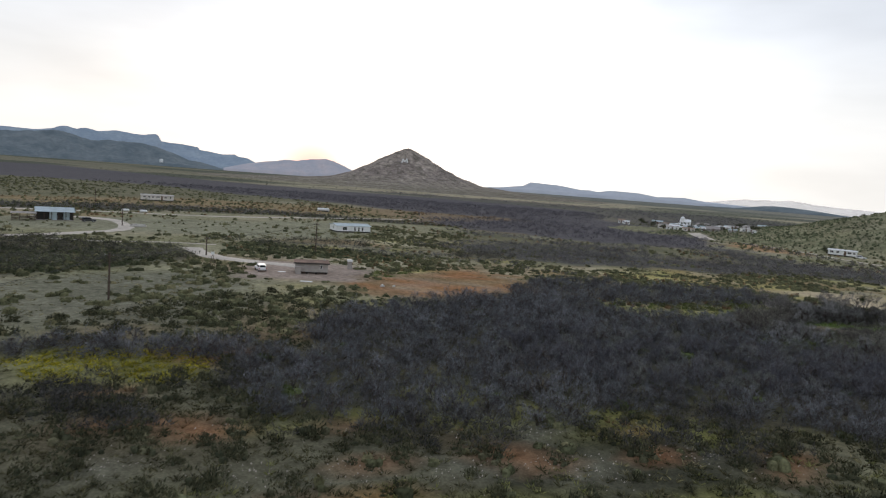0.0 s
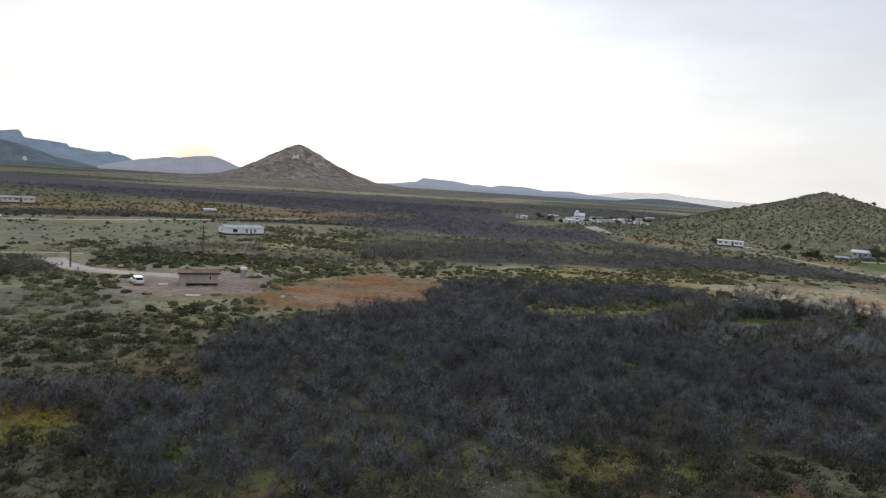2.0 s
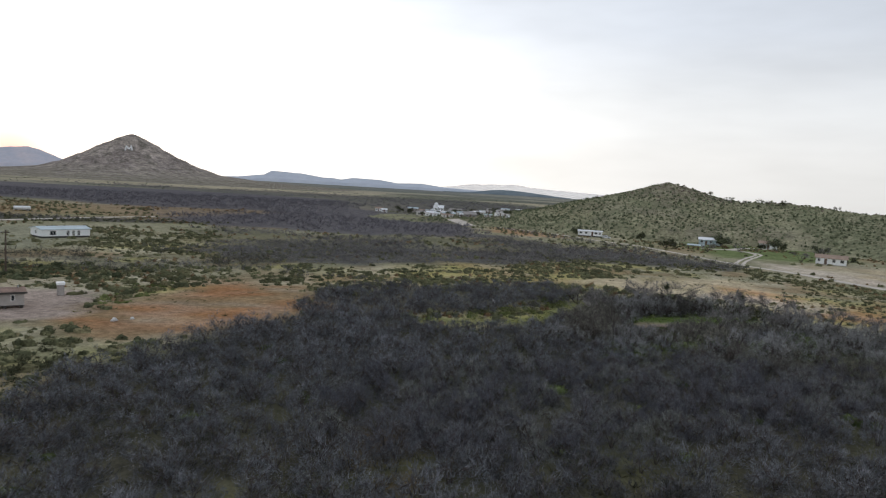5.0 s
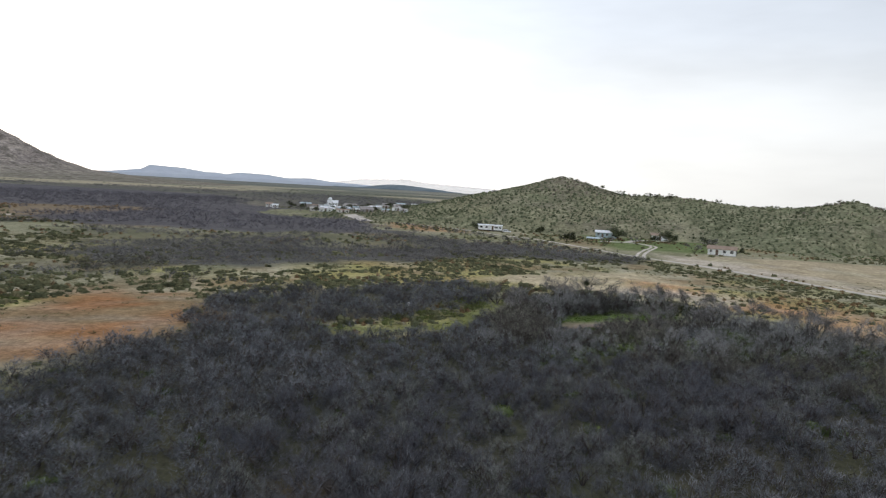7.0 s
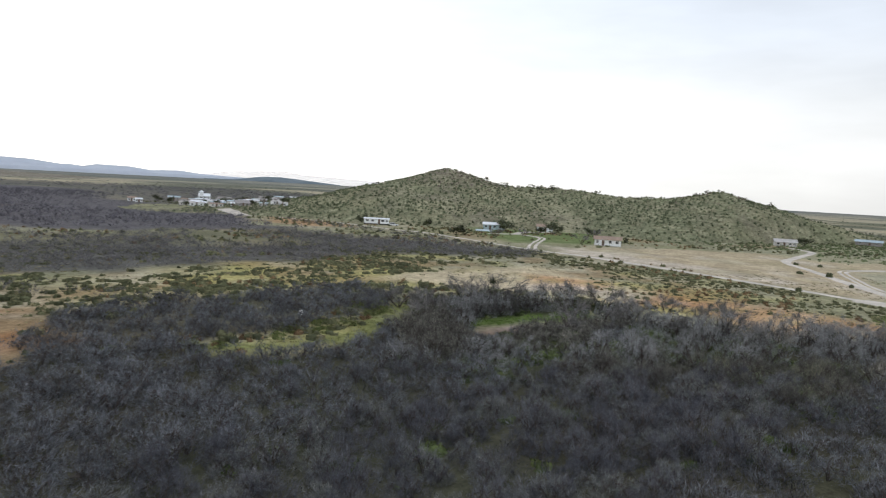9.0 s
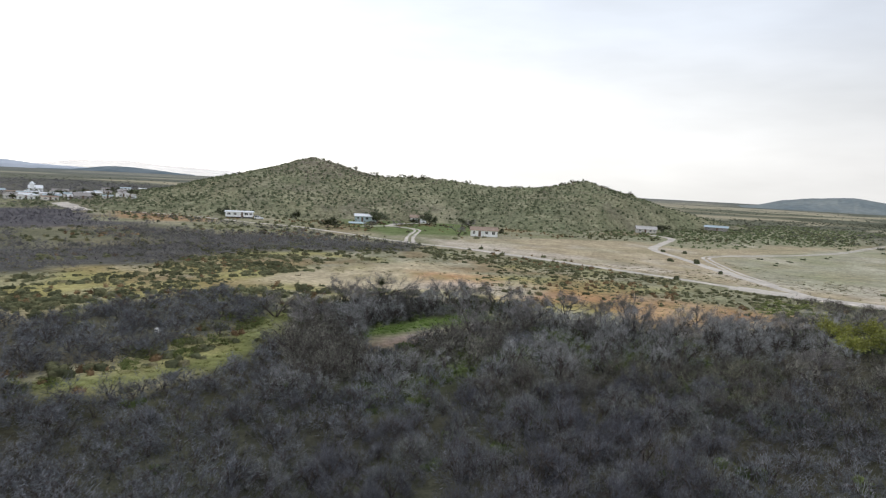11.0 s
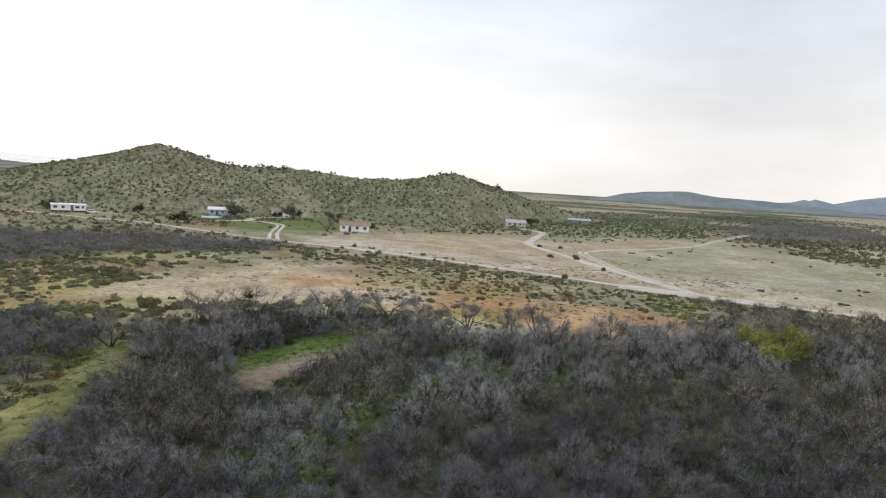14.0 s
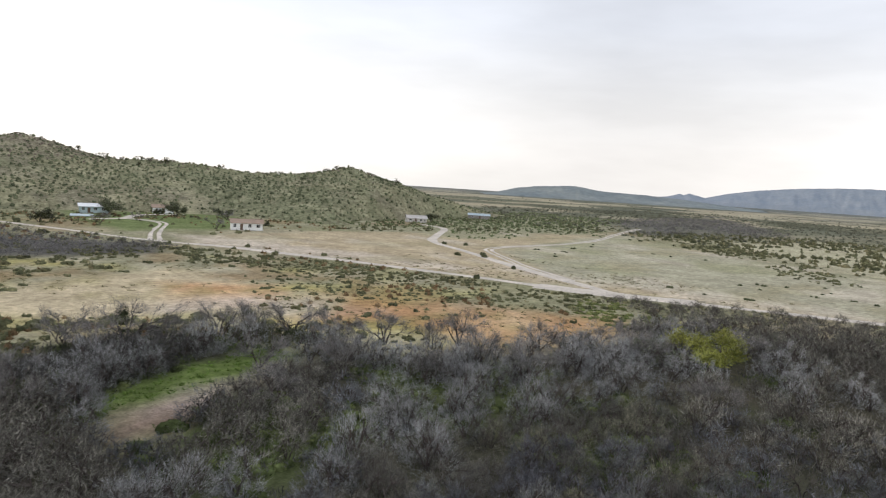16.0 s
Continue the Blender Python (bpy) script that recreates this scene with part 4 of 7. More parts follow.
def track(label, pts, width, ruts=False, seed=0, material=None):
    """A dirt road: a slightly crowned ribbon with uneven edges, or two wheel ruts."""
    c = smooth_line(pts)
    LANES.append((c, width / 2))
    d = np.gradient(c, axis=0)
    nrm = np.stack([-d[:, 1], d[:, 0]], 1) / np.hypot(d[:, 0], d[:, 1])[:, None]
    V, F = [], []
    lanes = [(-0.5, -0.5 + 0.36), (0.5 - 0.36, 0.5)] if ruts else [(-0.5, 0.5)]
    for k, (lo, hi) in enumerate(lanes):
        cols = 5
        base = len(V) and sum(len(v) for v in V)
        w = 1 + 0.5 * (vnoise(c[:, 0], c[:, 1], 9, 201 + seed + k, 2) - 0.5)[:, None]
        for j in range(cols):
            o = lo + (hi - lo) * j / (cols - 1)
            edge = j in (0, cols - 1)
            jit = (vnoise(c[:, 0], c[:, 1], 3.0, 211 + seed + j, 2) - 0.5)[:, None] * (0.18 * width if edge else 0.1)
            q = c + nrm * (o * width * w + jit)
            z = land_z(q[:, 0], q[:, 1]) + (0.02 if edge else 0.09)
            V.append(np.concatenate([q, z[:, None]], 1))
        n = len(c)
        for j in range(cols - 1):
            i = base + j * n + np.arange(n - 1)
            F.append(np.stack([i, i + 1, i + n + 1, i + n], 1))
    ob = new("road", sheet("road", np.concatenate(V), np.concatenate(F), material or M_ROAD))
    tagged(ob, label, "road", kind="structure")


track("pale dirt road below the hill", [(-60, 398), (-37, 381), (-22, 366), (-9, 350), (6, 337), (16, 318), (24, 301), (33, 280), (42, 266), (50, 257)], 2.2, seed=11)
track("pale dirt road along the field", [(42, 266), (50, 257), (66, 228), (79, 201), (87, 180), (93, 166), (105, 147), (119, 125), (140, 95), (175, 50)], 3.4, seed=1)
track("bare pale ground where two dirt roads meet", [(86, 181), (91, 171), (96, 162), (102, 153)], 7.5, seed=12)
track("pale dirt road through the field", [(94, 165), (101, 190), (110, 217), (119, 243), (124, 259), (132, 272), (150, 290), (174, 315), (178, 335)], 3.2, seed=2)
track("two-rut track across the meadow", [(100, 183), (108, 203), (117, 220), (126, 236), (133, 243), (147, 247), (182, 252), (219, 264), (268, 289), (330, 318)], 3.0, True, 3)
track("two-rut driveway up to the houses", [(37, 274), (44, 296), (53, 318), (57, 331), (55, 341), (50, 348)], 3.4, True, 4)
track("pale driveway beside the lawn", [(36, 343), (44, 347), (50, 350), (57, 363), (66, 372), (80, 374)], 3.4, seed=5)
track("pale driveway to the small cabin", [(-147, 112), (-140, 108.5), (-130, 106), (-120, 109), (-110, 113), (-104, 112)], 5.0, seed=6)
track("pale gravel yard looping before the barn", [(-240, 118), (-236, 128), (-230, 134), (-220, 135.5), (-209, 132), (-198, 126), (-190, 118), (-187, 108), (-185, 98), (-184, 86), (-192, 74), (-204, 62)], 4.8, seed=7)
track("pale road across the western flat", [(-330, 20), (-290, 90), (-257, 147), (-240, 172), (-228, 196), (-221, 222), (-214, 255), (-205, 300)], 3.6, seed=8)
track("faint pale trail between the shrubs", [(-176, 90), (-166, 100), (-160, 112), (-150, 122)], 1.6, seed=9)
track("bare gravel lot by the village", [(-92, 428), (-86, 414), (-77, 396)], 8.0, seed=10)


# ---- plants ----
def frame_of(d, rng):
    r = rng.normal(size=d.shape)
    s = np.cross(d, r)
    return s / (np.linalg.norm(s, axis=1, keepdims=True) + 1e-9)


def tubes(P0, P1, R0, R1):
    """Tapered three-sided limbs."""
    d = P1 - P0
    d = d / (np.linalg.norm(d, axis=1, keepdims=True) + 1e-9)
    a = np.cross(d, np.array([0.31, 0.77, 0.2]))
    a = a / (np.linalg.norm(a, axis=1, keepdims=True) + 1e-9)
    b = np.cross(d, a)
    V = []
    for P, R in ((P0, R0), (P1, R1)):
        for k in range(3):
            w = 2 * math.pi * k / 3
            V.append(P + (a * math.cos(w) + b * math.sin(w)) * R[:, None])
    V = np.stack(V, 1)
    n = len(P0)
    f = np.array([(0, 1, 4), (0, 4, 3), (1, 2, 5), (1, 5, 4), (2, 0, 3), (2, 3, 5)])
    return V.reshape(-1, 3), (f[None] + (np.arange(n) * 6)[:, None, None]).reshape(-1, 3)


def blades(P, D, length, width, rng, bend=0.0):
    """Thin pointed twigs or leaves from P along D."""
    D = D / (np.linalg.norm(D, axis=1, keepdims=True) + 1e-9)
    s = frame_of(D, rng) * width[:, None] / 2
    V = np.stack([P - s, P + s, P + D * length[:, None]], 1)
    return V.reshape(-1, 3), np.arange(len(P) * 3).reshape(-1, 3)


def join(*parts):
    V, F, n = [], [], 0
    for v, f in parts:
        V.append(v), F.append(f + n)
        n += len(v)
    return np.concatenate(V), np.concatenate(F)


def limbs(rng, h, spread, stems=4, depth=3, upright=0.5, girth=0.016):
    """The branching of a many-stemmed desert tree: rows of start, end, radii, order."""
    out, front = [], []
    for k in range(stems):
        w = 2 * math.pi * (k + rng.random() * 0.7) / stems
        lean = 0.35 + 0.5 * rng.random()
        d = np.array([math.cos(w) * lean, math.sin(w) * lean, 1.0])
        front.append((np.array([math.cos(w) * 0.08, math.sin(w) * 0.08, -0.05]), d / np.linalg.norm(d), 0.30 * h * (0.8 + 0.5 * rng.random()), girth * h))
    for o in range(depth + 1):
        nxt = []
        for p, d, ln, r in front:
            mid = p + d * ln * 0.5 + rng.normal(size=3) * ln * 0.06
            end = mid + (d + rng.normal(size=3) * 0.18) * ln * 0.5
            out.append((p, mid, r, r * 0.8, o)), out.append((mid, end, r * 0.8, r * 0.58, o))
            for _ in range(2 if rng.random() < 0.55 else 3):
                nd = d + rng.normal(size=3) * 0.55 + np.array([0, 0, upright * 0.35])
                nd[:2] *= spread
                nd[2] = max(nd[2], 0.05)
                start = mid + (end - mid) * (0.2 + 0.8 * rng.random())
                nxt.append((start, nd / np.linalg.norm(nd), ln * (0.62 + 0.25 * rng.random()), r * 0.52))
        front = nxt
    return out


def desert_tree(seed, h, spread, twigs, stems=5, depth=2, twig_len=0.17, twig_w=0.017, tube_order=2, girth=0.016):
    """(trunk, crown): the trunk is the thick limbs, the crown the finer branches with sprays of upward twigs."""
    rng = np.random.default_rng(seed)
    seg = limbs(rng, h, spread, stems, depth, 0.5, girth)
    top = max(s[1][2] for s in seg)
    k = h * 0.84 / top
    seg = [(s[0] * k, s[1] * k, s[2], s[3], s[4]) for s in seg]

    def pick(sel):
        a = [s for s in seg if sel(s[4])]
        if not a:
            return np.zeros((0, 3)), np.zeros((0, 3), int)
        return tubes(np.array([s[0] for s in a]), np.array([s[1] for s in a]), np.array([s[2] for s in a]), np.array([s[3] for s in a]))
    trunk = pick(lambda o: o <= min(1, tube_order))
    fine = pick(lambda o: 2 <= o <= tube_order)
    outer = [s for s in seg if s[4] >= max(1, depth - 1)] or seg
    idx = rng.integers(0, len(outer), twigs)
    A, B = np.array([s[0] for s in outer])[idx], np.array([s[1] for s in outer])[idx]
    P = A + (B - A) * (rng.random(twigs) ** 0.6)[:, None] + rng.normal(size=(twigs, 3)) * h * 0.035
    P[:, 2] = np.maximum(P[:, 2], 0.05 * h)
    along = (B - A) / (np.linalg.norm(B - A, axis=1, keepdims=True) + 1e-9)
    out = P * np.array([1, 1, 0.6]) / (np.linalg.norm(P, axis=1, keepdims=True) + 1e-9)
    D = along * 0.4 + out * 0.7 + rng.normal(size=(twigs, 3)) * 0.5 + np.array([0, 0, 0.45])
    ln = h * twig_len * (0.45 + 1.0 * rng.random(twigs))
    crown = join(fine, blades(P, D, ln, twig_w * (0.6 + 0.8 * rng.random(twigs)), rng))
    return trunk, crown


def bush(seed, h, w, leaves, leaf, up=0.5, low=0.0, rim=8, rings=3):
    """A low shrub: a lumpy leafy mound with sprays springing from it."""
    rng = np.random.default_rng(seed)
    th = np.arange(rim) * 2 * math.pi / rim
    V, F = [], []
    for r in range(rings):
        el = (math.pi / 2) * r / rings
        rad = w / 2 * (math.cos(el) ** 0.8) * (0.86 + 0.16 * np.sin(th * 2 + seed) + 0.22 * (rng.random(rim) - 0.5)) * (0.8 if r == 0 else 0.92)
        z = h * 0.82 * math.sin(el) * (1 + 0.3 * (rng.random(rim) - 0.5))
        V.append(np.stack([np.cos(th + r * 0.4) * rad, np.sin(th + r * 0.4) * rad, z + np.zeros(rim)], 1))
    V = np.concatenate(V + [np.array([[0.05 * w, 0.0, h * 0.84]])])
    for r in range(rings - 1):
        for k in range(rim):
            a, b = r * rim + k, r * rim + (k + 1) % rim
            F += [(a, b, b + rim), (a, b + rim, a + rim)]
    F += [((rings - 1) * rim + k, (rings - 1) * rim + (k + 1) % rim, rings * rim) for k in range(rim)]
    a, e = rng.random(leaves) * 2 * math.pi, rng.random(leaves) ** 0.8 * math.pi / 2
    D = np.stack([np.cos(a) * np.cos(e), np.sin(a) * np.cos(e), np.sin(e)], 1)
    P = D * np.array([w / 2 * 0.85, w / 2 * 0.85, h * 0.76])
    D = D + rng.normal(size=(leaves, 3)) * 0.35 + np.array([0, 0, up])
    spray = blades(P, D, leaf * (0.6 + 0.8 * rng.random(leaves)), leaf * 0.45 * (0.6 + 0.8 * rng.random(leaves)), rng)
    return join((V, np.array(F)), spray)


def lobed(seed, h, w, lobes, leaves, leaf, rim=5, rings=2, core=1.0):
    """An uneven shrub: a few leafy mounds of unlike size grown into each other."""
    rng = np.random.default_rng(seed)
    parts = []
    for k in range(lobes):
        s = 0.5 + 0.35 * rng.random()
        v, f = bush(seed * 7 + k, h * (0.55 + 0.5 * rng.random()), w * s, max(1, leaves // lobes), leaf, 0.5, 0, rim, rings)
        v = v.copy()
        v[:rim * rings + 1] *= core
        a = 2 * math.pi * (k + rng.random()) / lobes
        parts.append((v * np.array([1.0, 0.8 + 0.4 * rng.random(), 1.0]) + np.array([math.cos(a), math.sin(a), 0]) * w * 0.30 * rng.random() ** 0.5, f))
    return join(*parts)


def tuft(seed, h, w, leaves, wide=0.07):
    """A grass clump: thin blades leaning out from one root."""
    rng = np.random.default_rng(seed)
    a, r = rng.random(leaves) * 2 * math.pi, np.sqrt(rng.random(leaves)) * w / 2
    P = np.stack([np.cos(a) * r * 0.6, np.sin(a) * r * 0.6, np.zeros(leaves)], 1)
    D = np.stack([np.cos(a) * r * 1.6, np.sin(a) * r * 1.6, h * (0.7 + 0.6 * rng.random(leaves))], 1)
    return blades(P, D, np.linalg.norm(D, axis=1), np.full(leaves, wide), rng)


def scatter(kinds, x, y, size, rng, z=None, sink=0.03):
    """Many plants in one mesh: each takes one of the kinds, a turn and a size."""
    z = land_z(x, y) if z is None else z
    which = rng.integers(0, len(kinds), len(x))
    turn = rng.random(len(x)) * 2 * math.pi
    parts = []
    for k, (v, f) in enumerate(kinds):
        m = which == k
        if not m.any():
            continue
        c, s = np.cos(turn[m]) * size[m], np.sin(turn[m]) * size[m]
        X = c[:, None] * v[None, :, 0] - s[:, None] * v[None, :, 1] + x[m][:, None]
        Y = s[:, None] * v[None, :, 0] + c[:, None] * v[None, :, 1] + y[m][:, None]
        Z = size[m][:, None] * v[None, :, 2] + (z[m] - sink)[:, None]
        V = np.stack([X, Y, Z], 2).reshape(-1, 3)
        F = (f[None] + (np.arange(m.sum()) * len(v))[:, None, None]).reshape(-1, 3)
        parts.append((V, F))
    return join(*parts)


def growth(name, label, category, kinds, x, y, size, material, seed, z=None):
    V, F = scatter(kinds, x, y, size, np.random.default_rng(seed), z)
    ob = new(name, sheet(name, V, F, material, smooth=False))
    tagged(ob, label, category, kind="stuff")
    return ob


def sow(seed, x0, x1, y0, y1, step, keep, jitter=1.9):
    """Places on a jittered grid, kept with the chance that keep(x, y) gives."""
    rng = np.random.default_rng(seed)
    gx, gy = np.meshgrid(np.arange(x0, x1, step), np.arange(y0, y1, step))
    x = gx.ravel() + (rng.random(gx.size) - 0.5) * step * jitter
    y = gy.ravel() + (rng.random(gx.size) - 0.5) * step * jitter
    ok = rng.random(gx.size) < keep(x, y)
    ok[ok] = off_road(x[ok], y[ok], 1.2) > 0
    return x[ok], y[ok], rng


def spray_tree(seed, h, r, tips=44, fan=11, twig=0.42, width=0.036, stems=6, lumps=4):
    """(trunk, crown) of a many-stemmed bare mesquite: stems spreading from one root to a lumpy dome of twig sprays."""
    rng = np.random.default_rng(seed)
    la, le = rng.random(lumps) * 2 * math.pi, rng.random(lumps) * 0.9 + 0.15
    L = np.stack([np.cos(la) * np.cos(le), np.sin(la) * np.cos(le), np.sin(le)], 1)
    a, e = rng.random(tips) * 2 * math.pi, np.arcsin(0.03 + 0.96 * rng.random(tips) ** 1.35)
    U = np.stack([np.cos(a) * np.cos(e), np.sin(a) * np.cos(e), np.sin(e)], 1)
    near = (U @ L.T).max(1)
    f = np.maximum(0.66 + 0.34 * fade(near, 0.6, 0.97), 0.9 - 1.2 * e) * (1 - 0.42 * rng.random(tips) ** 2.2)
    P = U * f[:, None] * np.array([r, r, h * 0.84]) + np.array([0, 0, h * 0.05])
    D = U * 0.8 + np.array([0, 0, 0.55]) + rng.normal(size=(tips, 3)) * 0.22
    D = D / np.linalg.norm(D, axis=1, keepdims=True)
    w = (np.arange(stems) + rng.random(stems) * 0.7) * 2 * math.pi / stems
    out = r * (0.24 + 0.2 * rng.random(stems))
    base = np.stack([np.cos(w) * 0.07, np.sin(w) * 0.07, np.full(stems, -0.05)], 1)
    knee = np.stack([np.cos(w) * out * 0.45, np.sin(w) * out * 0.45, h * (0.16 + 0.08 * rng.random(stems))], 1)
    fork = np.stack([np.cos(w + 0.3) * out, np.sin(w + 0.3) * out, h * (0.32 + 0.16 * rng.random(stems))], 1)
    g = 0.021 * h
    trunk = join(tubes(base, knee, np.full(stems, g), np.full(stems, g * 0.75)), tubes(knee, fork, np.full(stems, g * 0.75), np.full(stems, g * 0.5)))
    which = np.argmin(np.linalg.norm(P[:, None, :2] - fork[None, :, :2] * 1.6, axis=2), axis=1)
    arms = blades(fork[which], P - fork[which], np.linalg.norm(P - fork[which], axis=1), np.full(tips, g * 0.8), rng)
    k = np.repeat(np.arange(tips), fan)
    n = len(k)
    Q = P[k] - D[k] * (twig * (0.2 + 0.7 * rng.random(n)))[:, None] + rng.normal(size=(n, 3)) * 0.075 * r
    T = D[k] + rng.normal(size=(n, 3)) * 0.42
    ln = twig * (0.55 + 0.85 * rng.random(n))
    return join(trunk, arms), blades(Q, T, ln, width * (0.6 + 0.8 * rng.random(n)), rng)


# the thicket: the nearest trees singly, the rest as one growth
TREE_FORMS = ((2.7, 1.9, 5), (2.4, 1.8, 6), (3.1, 1.95, 4), (2.3, 2.05, 5), (2.8, 1.75, 6), (2.1, 1.7, 5))
TREES = [spray_tree(300 + k, h, r, 62, 25, 0.37, 0.020, st) for k, (h, r, st) in enumerate(TREE_FORMS)]
TREE_MESH = [(sheet("trunk", *a, M_BARK), sheet("crown", *b, m, smooth=False)) for m in (M_TWIG, M_TWIG_WARM) for a, b in TREES]
TREES_LITE = [spray_tree(400 + k, h, r, 42, 12, 0.41, 0.037, 4) for k, (h, r, st) in enumerate(TREE_FORMS)]
TREES_TALL = [spray_tree(420 + k, h, r, 78, 24, 0.42, 0.022, st, 6) for k, (h, r, st) in enumerate(((4.3, 2.3, 5), (4.8, 2.5, 4), (3.9, 2.6, 6), (4.4, 2.0, 5)))]


def grove(name, label, kinds, x, y, size, material, seed):
    """Many bare trees as one growth of twigs over one growth of dark stems."""
    growth(name, label, "thicket", [b for a, b in kinds], x, y, size, material, seed)
    growth(name.rstrip("s") + "_stems", "dark stems and limbs of " + label, "stems", [a for a, b in kinds], x, y, size, M_BARK, seed)


def far_side(x, y):
    """Metres beyond the line along which the thicket's near edge lies."""
    return (x + 45) * -0.42 + (y - 40) * 0.91 - np.clip(x - 5, 0, 200) * 0.1


tx, ty, trng = sow(501, -85, 140, 25, 180, 2.35, lambda x, y: 0.93 * cover(x, y)[0], 1.15)
tsize = 0.62 + 0.42 * vnoise(tx, ty, 14, 221, 2) + trng.random(len(tx)) ** 1.6 * 0.5
tsize = tsize * (1 - 0.12 * inside(COPSE, tx, ty, 4, 2))
# taller, paler trees along the thicket's far side, standing wider apart
back = fade(ty + 0.18 * np.abs(tx - 10) - 118 + 26 * (vnoise(tx, ty, 14, 225, 2) - 0.5), 0, 14) * fade(tx, -26, -16) * (1 - fade(tx, 58, 72)) > trng.random(len(tx))
# lower growth along the grass strip
low = inside([(-36, 118), (-17, 128), (-15, 150), (-30, 142)], tx, ty, 4)
tsize = tsize * (1 - 0.12 * low)
# a mound of tall dark trees between the strip and the clearing
mound = inside([(-20.5, 133), (-19, 126), (-13, 124.5), (-10.5, 131), (-11.5, 142), (-9, 148), (-15.5, 154), (-19, 146)], tx, ty, 2) > 0.5
front = inside([(-9, 127), (-5, 136), (0, 141.5), (6, 145.5), (13, 148), (17, 143), (8, 136), (0, 127)], tx, ty, 2) > 0.5
tsize = np.where(mound, 0.88 + 0.25 * tsize, np.where(front, 0.66 + 0.25 * tsize, tsize))
back &= np.maximum(low, inside([(-10, 126), (-13, 140), (-2, 142), (12, 148), (18, 144), (10, 132)], tx, ty, 3)) < 0.6
back &= np.hypot(tx - 55.5, ty - 126.5) > 6
back &= (inside(COPSE, tx, ty, 4, 2) < 0.5) & ~mound & ~front
easterly = fade(tx - 0.2 * (ty - 90), 18, 46) > trng.random(len(tx))
easterly &= ~back
kept = (~back | (trng.random(len(tx)) < 0.5)) & (~easterly | (trng.random(len(tx)) < 0.62)) & (np.hypot(tx - 54.8, ty - 124.6) > 4.6) & (inside(EDGE_GAP, tx, ty, 2) < 0.5) & (np.hypot(tx + 33.2, ty - 147.6) > 3.2)
easterly |= mound | front
# lower growth before the yellow-green tree
tsize = tsize * (1 - 0.42 * (1 - fade(np.hypot(tx - 53.6, ty - 121.5), 4, 8)))
tx, ty, tsize, back, easterly = tx[kept], ty[kept], tsize[kept], back[kept], easterly[kept]
# the stretch of the thicket over which the flight passes lowest
along = np.clip(((tx + 30) * 50 + (ty - 86) * 34) / (50 ** 2 + 34 ** 2), 0, 1)
order = np.argsort(np.hypot(tx + 30 - 50 * along, ty - 86 - 34 * along) + 500 * back)
near_set = order[:300]
far_set = order[300:]
tz = land_z(tx, ty)
for k in near_set:
    kind = int(trng.integers(0, len(TREES))) + len(TREES) * int(0.5 * tx[k] + ty[k] > 112 + 18 * trng.random())
    root = empty("mesquite_tree", pose(tx[k], ty[k], tz[k], 0, 0, trng.random() * 360), "leafless grey mesquite tree in a dense thicket", "tree", "mesquite thicket")
    root.scale = (tsize[k],) * 3
    for nm, me in zip(("trunk", "crown"), TREE_MESH[kind]):
        ob = new(nm, me)
        ob.parent = root
        if nm == "crown":
            tagged(ob, kind="stuff")
pale = far_set[back[far_set]]
dusky = far_set[~back[far_set]]
brown, dusky = dusky[easterly[dusky]], dusky[~easterly[dusky]]
grove("brown_mesquites", "dark brown leafless mesquites in the thicket", TREES_LITE, tx[brown], ty[brown], tsize[brown] * 1.34, M_TWIG_BROWN, 505)
grove("mesquite_thicket", "dense leafless grey mesquite thicket", TREES_LITE, tx[dusky], ty[dusky], tsize[dusky], M_TWIG_FAR, 503)
grove("pale_mesquites", "pale grey leafless mesquites along the thicket's far side", TREES_TALL, tx[pale], ty[pale], tsize[pale], M_TWIG_PALE, 504)

# low growth under and round the thicket
BUSH_NEAR = [lobed(600 + k, h, w, 5, 110, 0.26, 5, 2, 0.42) for k, (h, w) in enumerate(((1.1, 2.3), (0.9, 1.9), (1.3, 2.6), (0.7, 1.7), (1.0, 2.8)))]
BUSH_MID = [lobed(620 + k, h, w, 3, 9, 0.36) for k, (h, w) in enumerate(((1.0, 2.2), (0.8, 1.9), (1.2, 2.6), (0.7, 1.7), (0.9, 3.0)))]
BUSH_FAR = [lobed(640 + k, h, w, 2, 6, 0.5, 4) for k, (h, w) in enumerate(((1.1, 2.6), (0.9, 2.0), (1.3, 3.0)))]
TUFT = [tuft(660 + k, 0.34, 0.7, 15, 0.08) for k in range(3)]
TUFT_MID = [tuft(670 + k, 0.26, 0.8, 9, 0.13) for k in range(3)]
CLUMP = [desert_tree(680 + k, 2.6, 1.5, 34, stems=5, depth=1, twig_len=0.36, twig_w=0.17, tube_order=0)[1] for k in range(4)]
BRUSH_FAR = [desert_tree(685 + k, 2.6, 1.5, 52, stems=5, depth=1, twig_len=0.30, twig_w=0.11, tube_order=0)[1] for k in range(4)]


def open_earth(x, y):
    return np.maximum(spots(EARTH_SPOTS, x, y), spots(GRAVEL_SPOTS, x, y))


def near_open(x, y):
    tree, shrub = cover(x, y)
    return np.maximum(shrub * 0.85, 0.40 + 0.38 * fade(-x, 25, 50) + 0.25 * inside(FRINGE, x, y, 6, 4)) * (1 - tree) * (1 - inside(FLOWERS, x, y, 3, 2)) * (1 - 0.8 * open_earth(x, y))


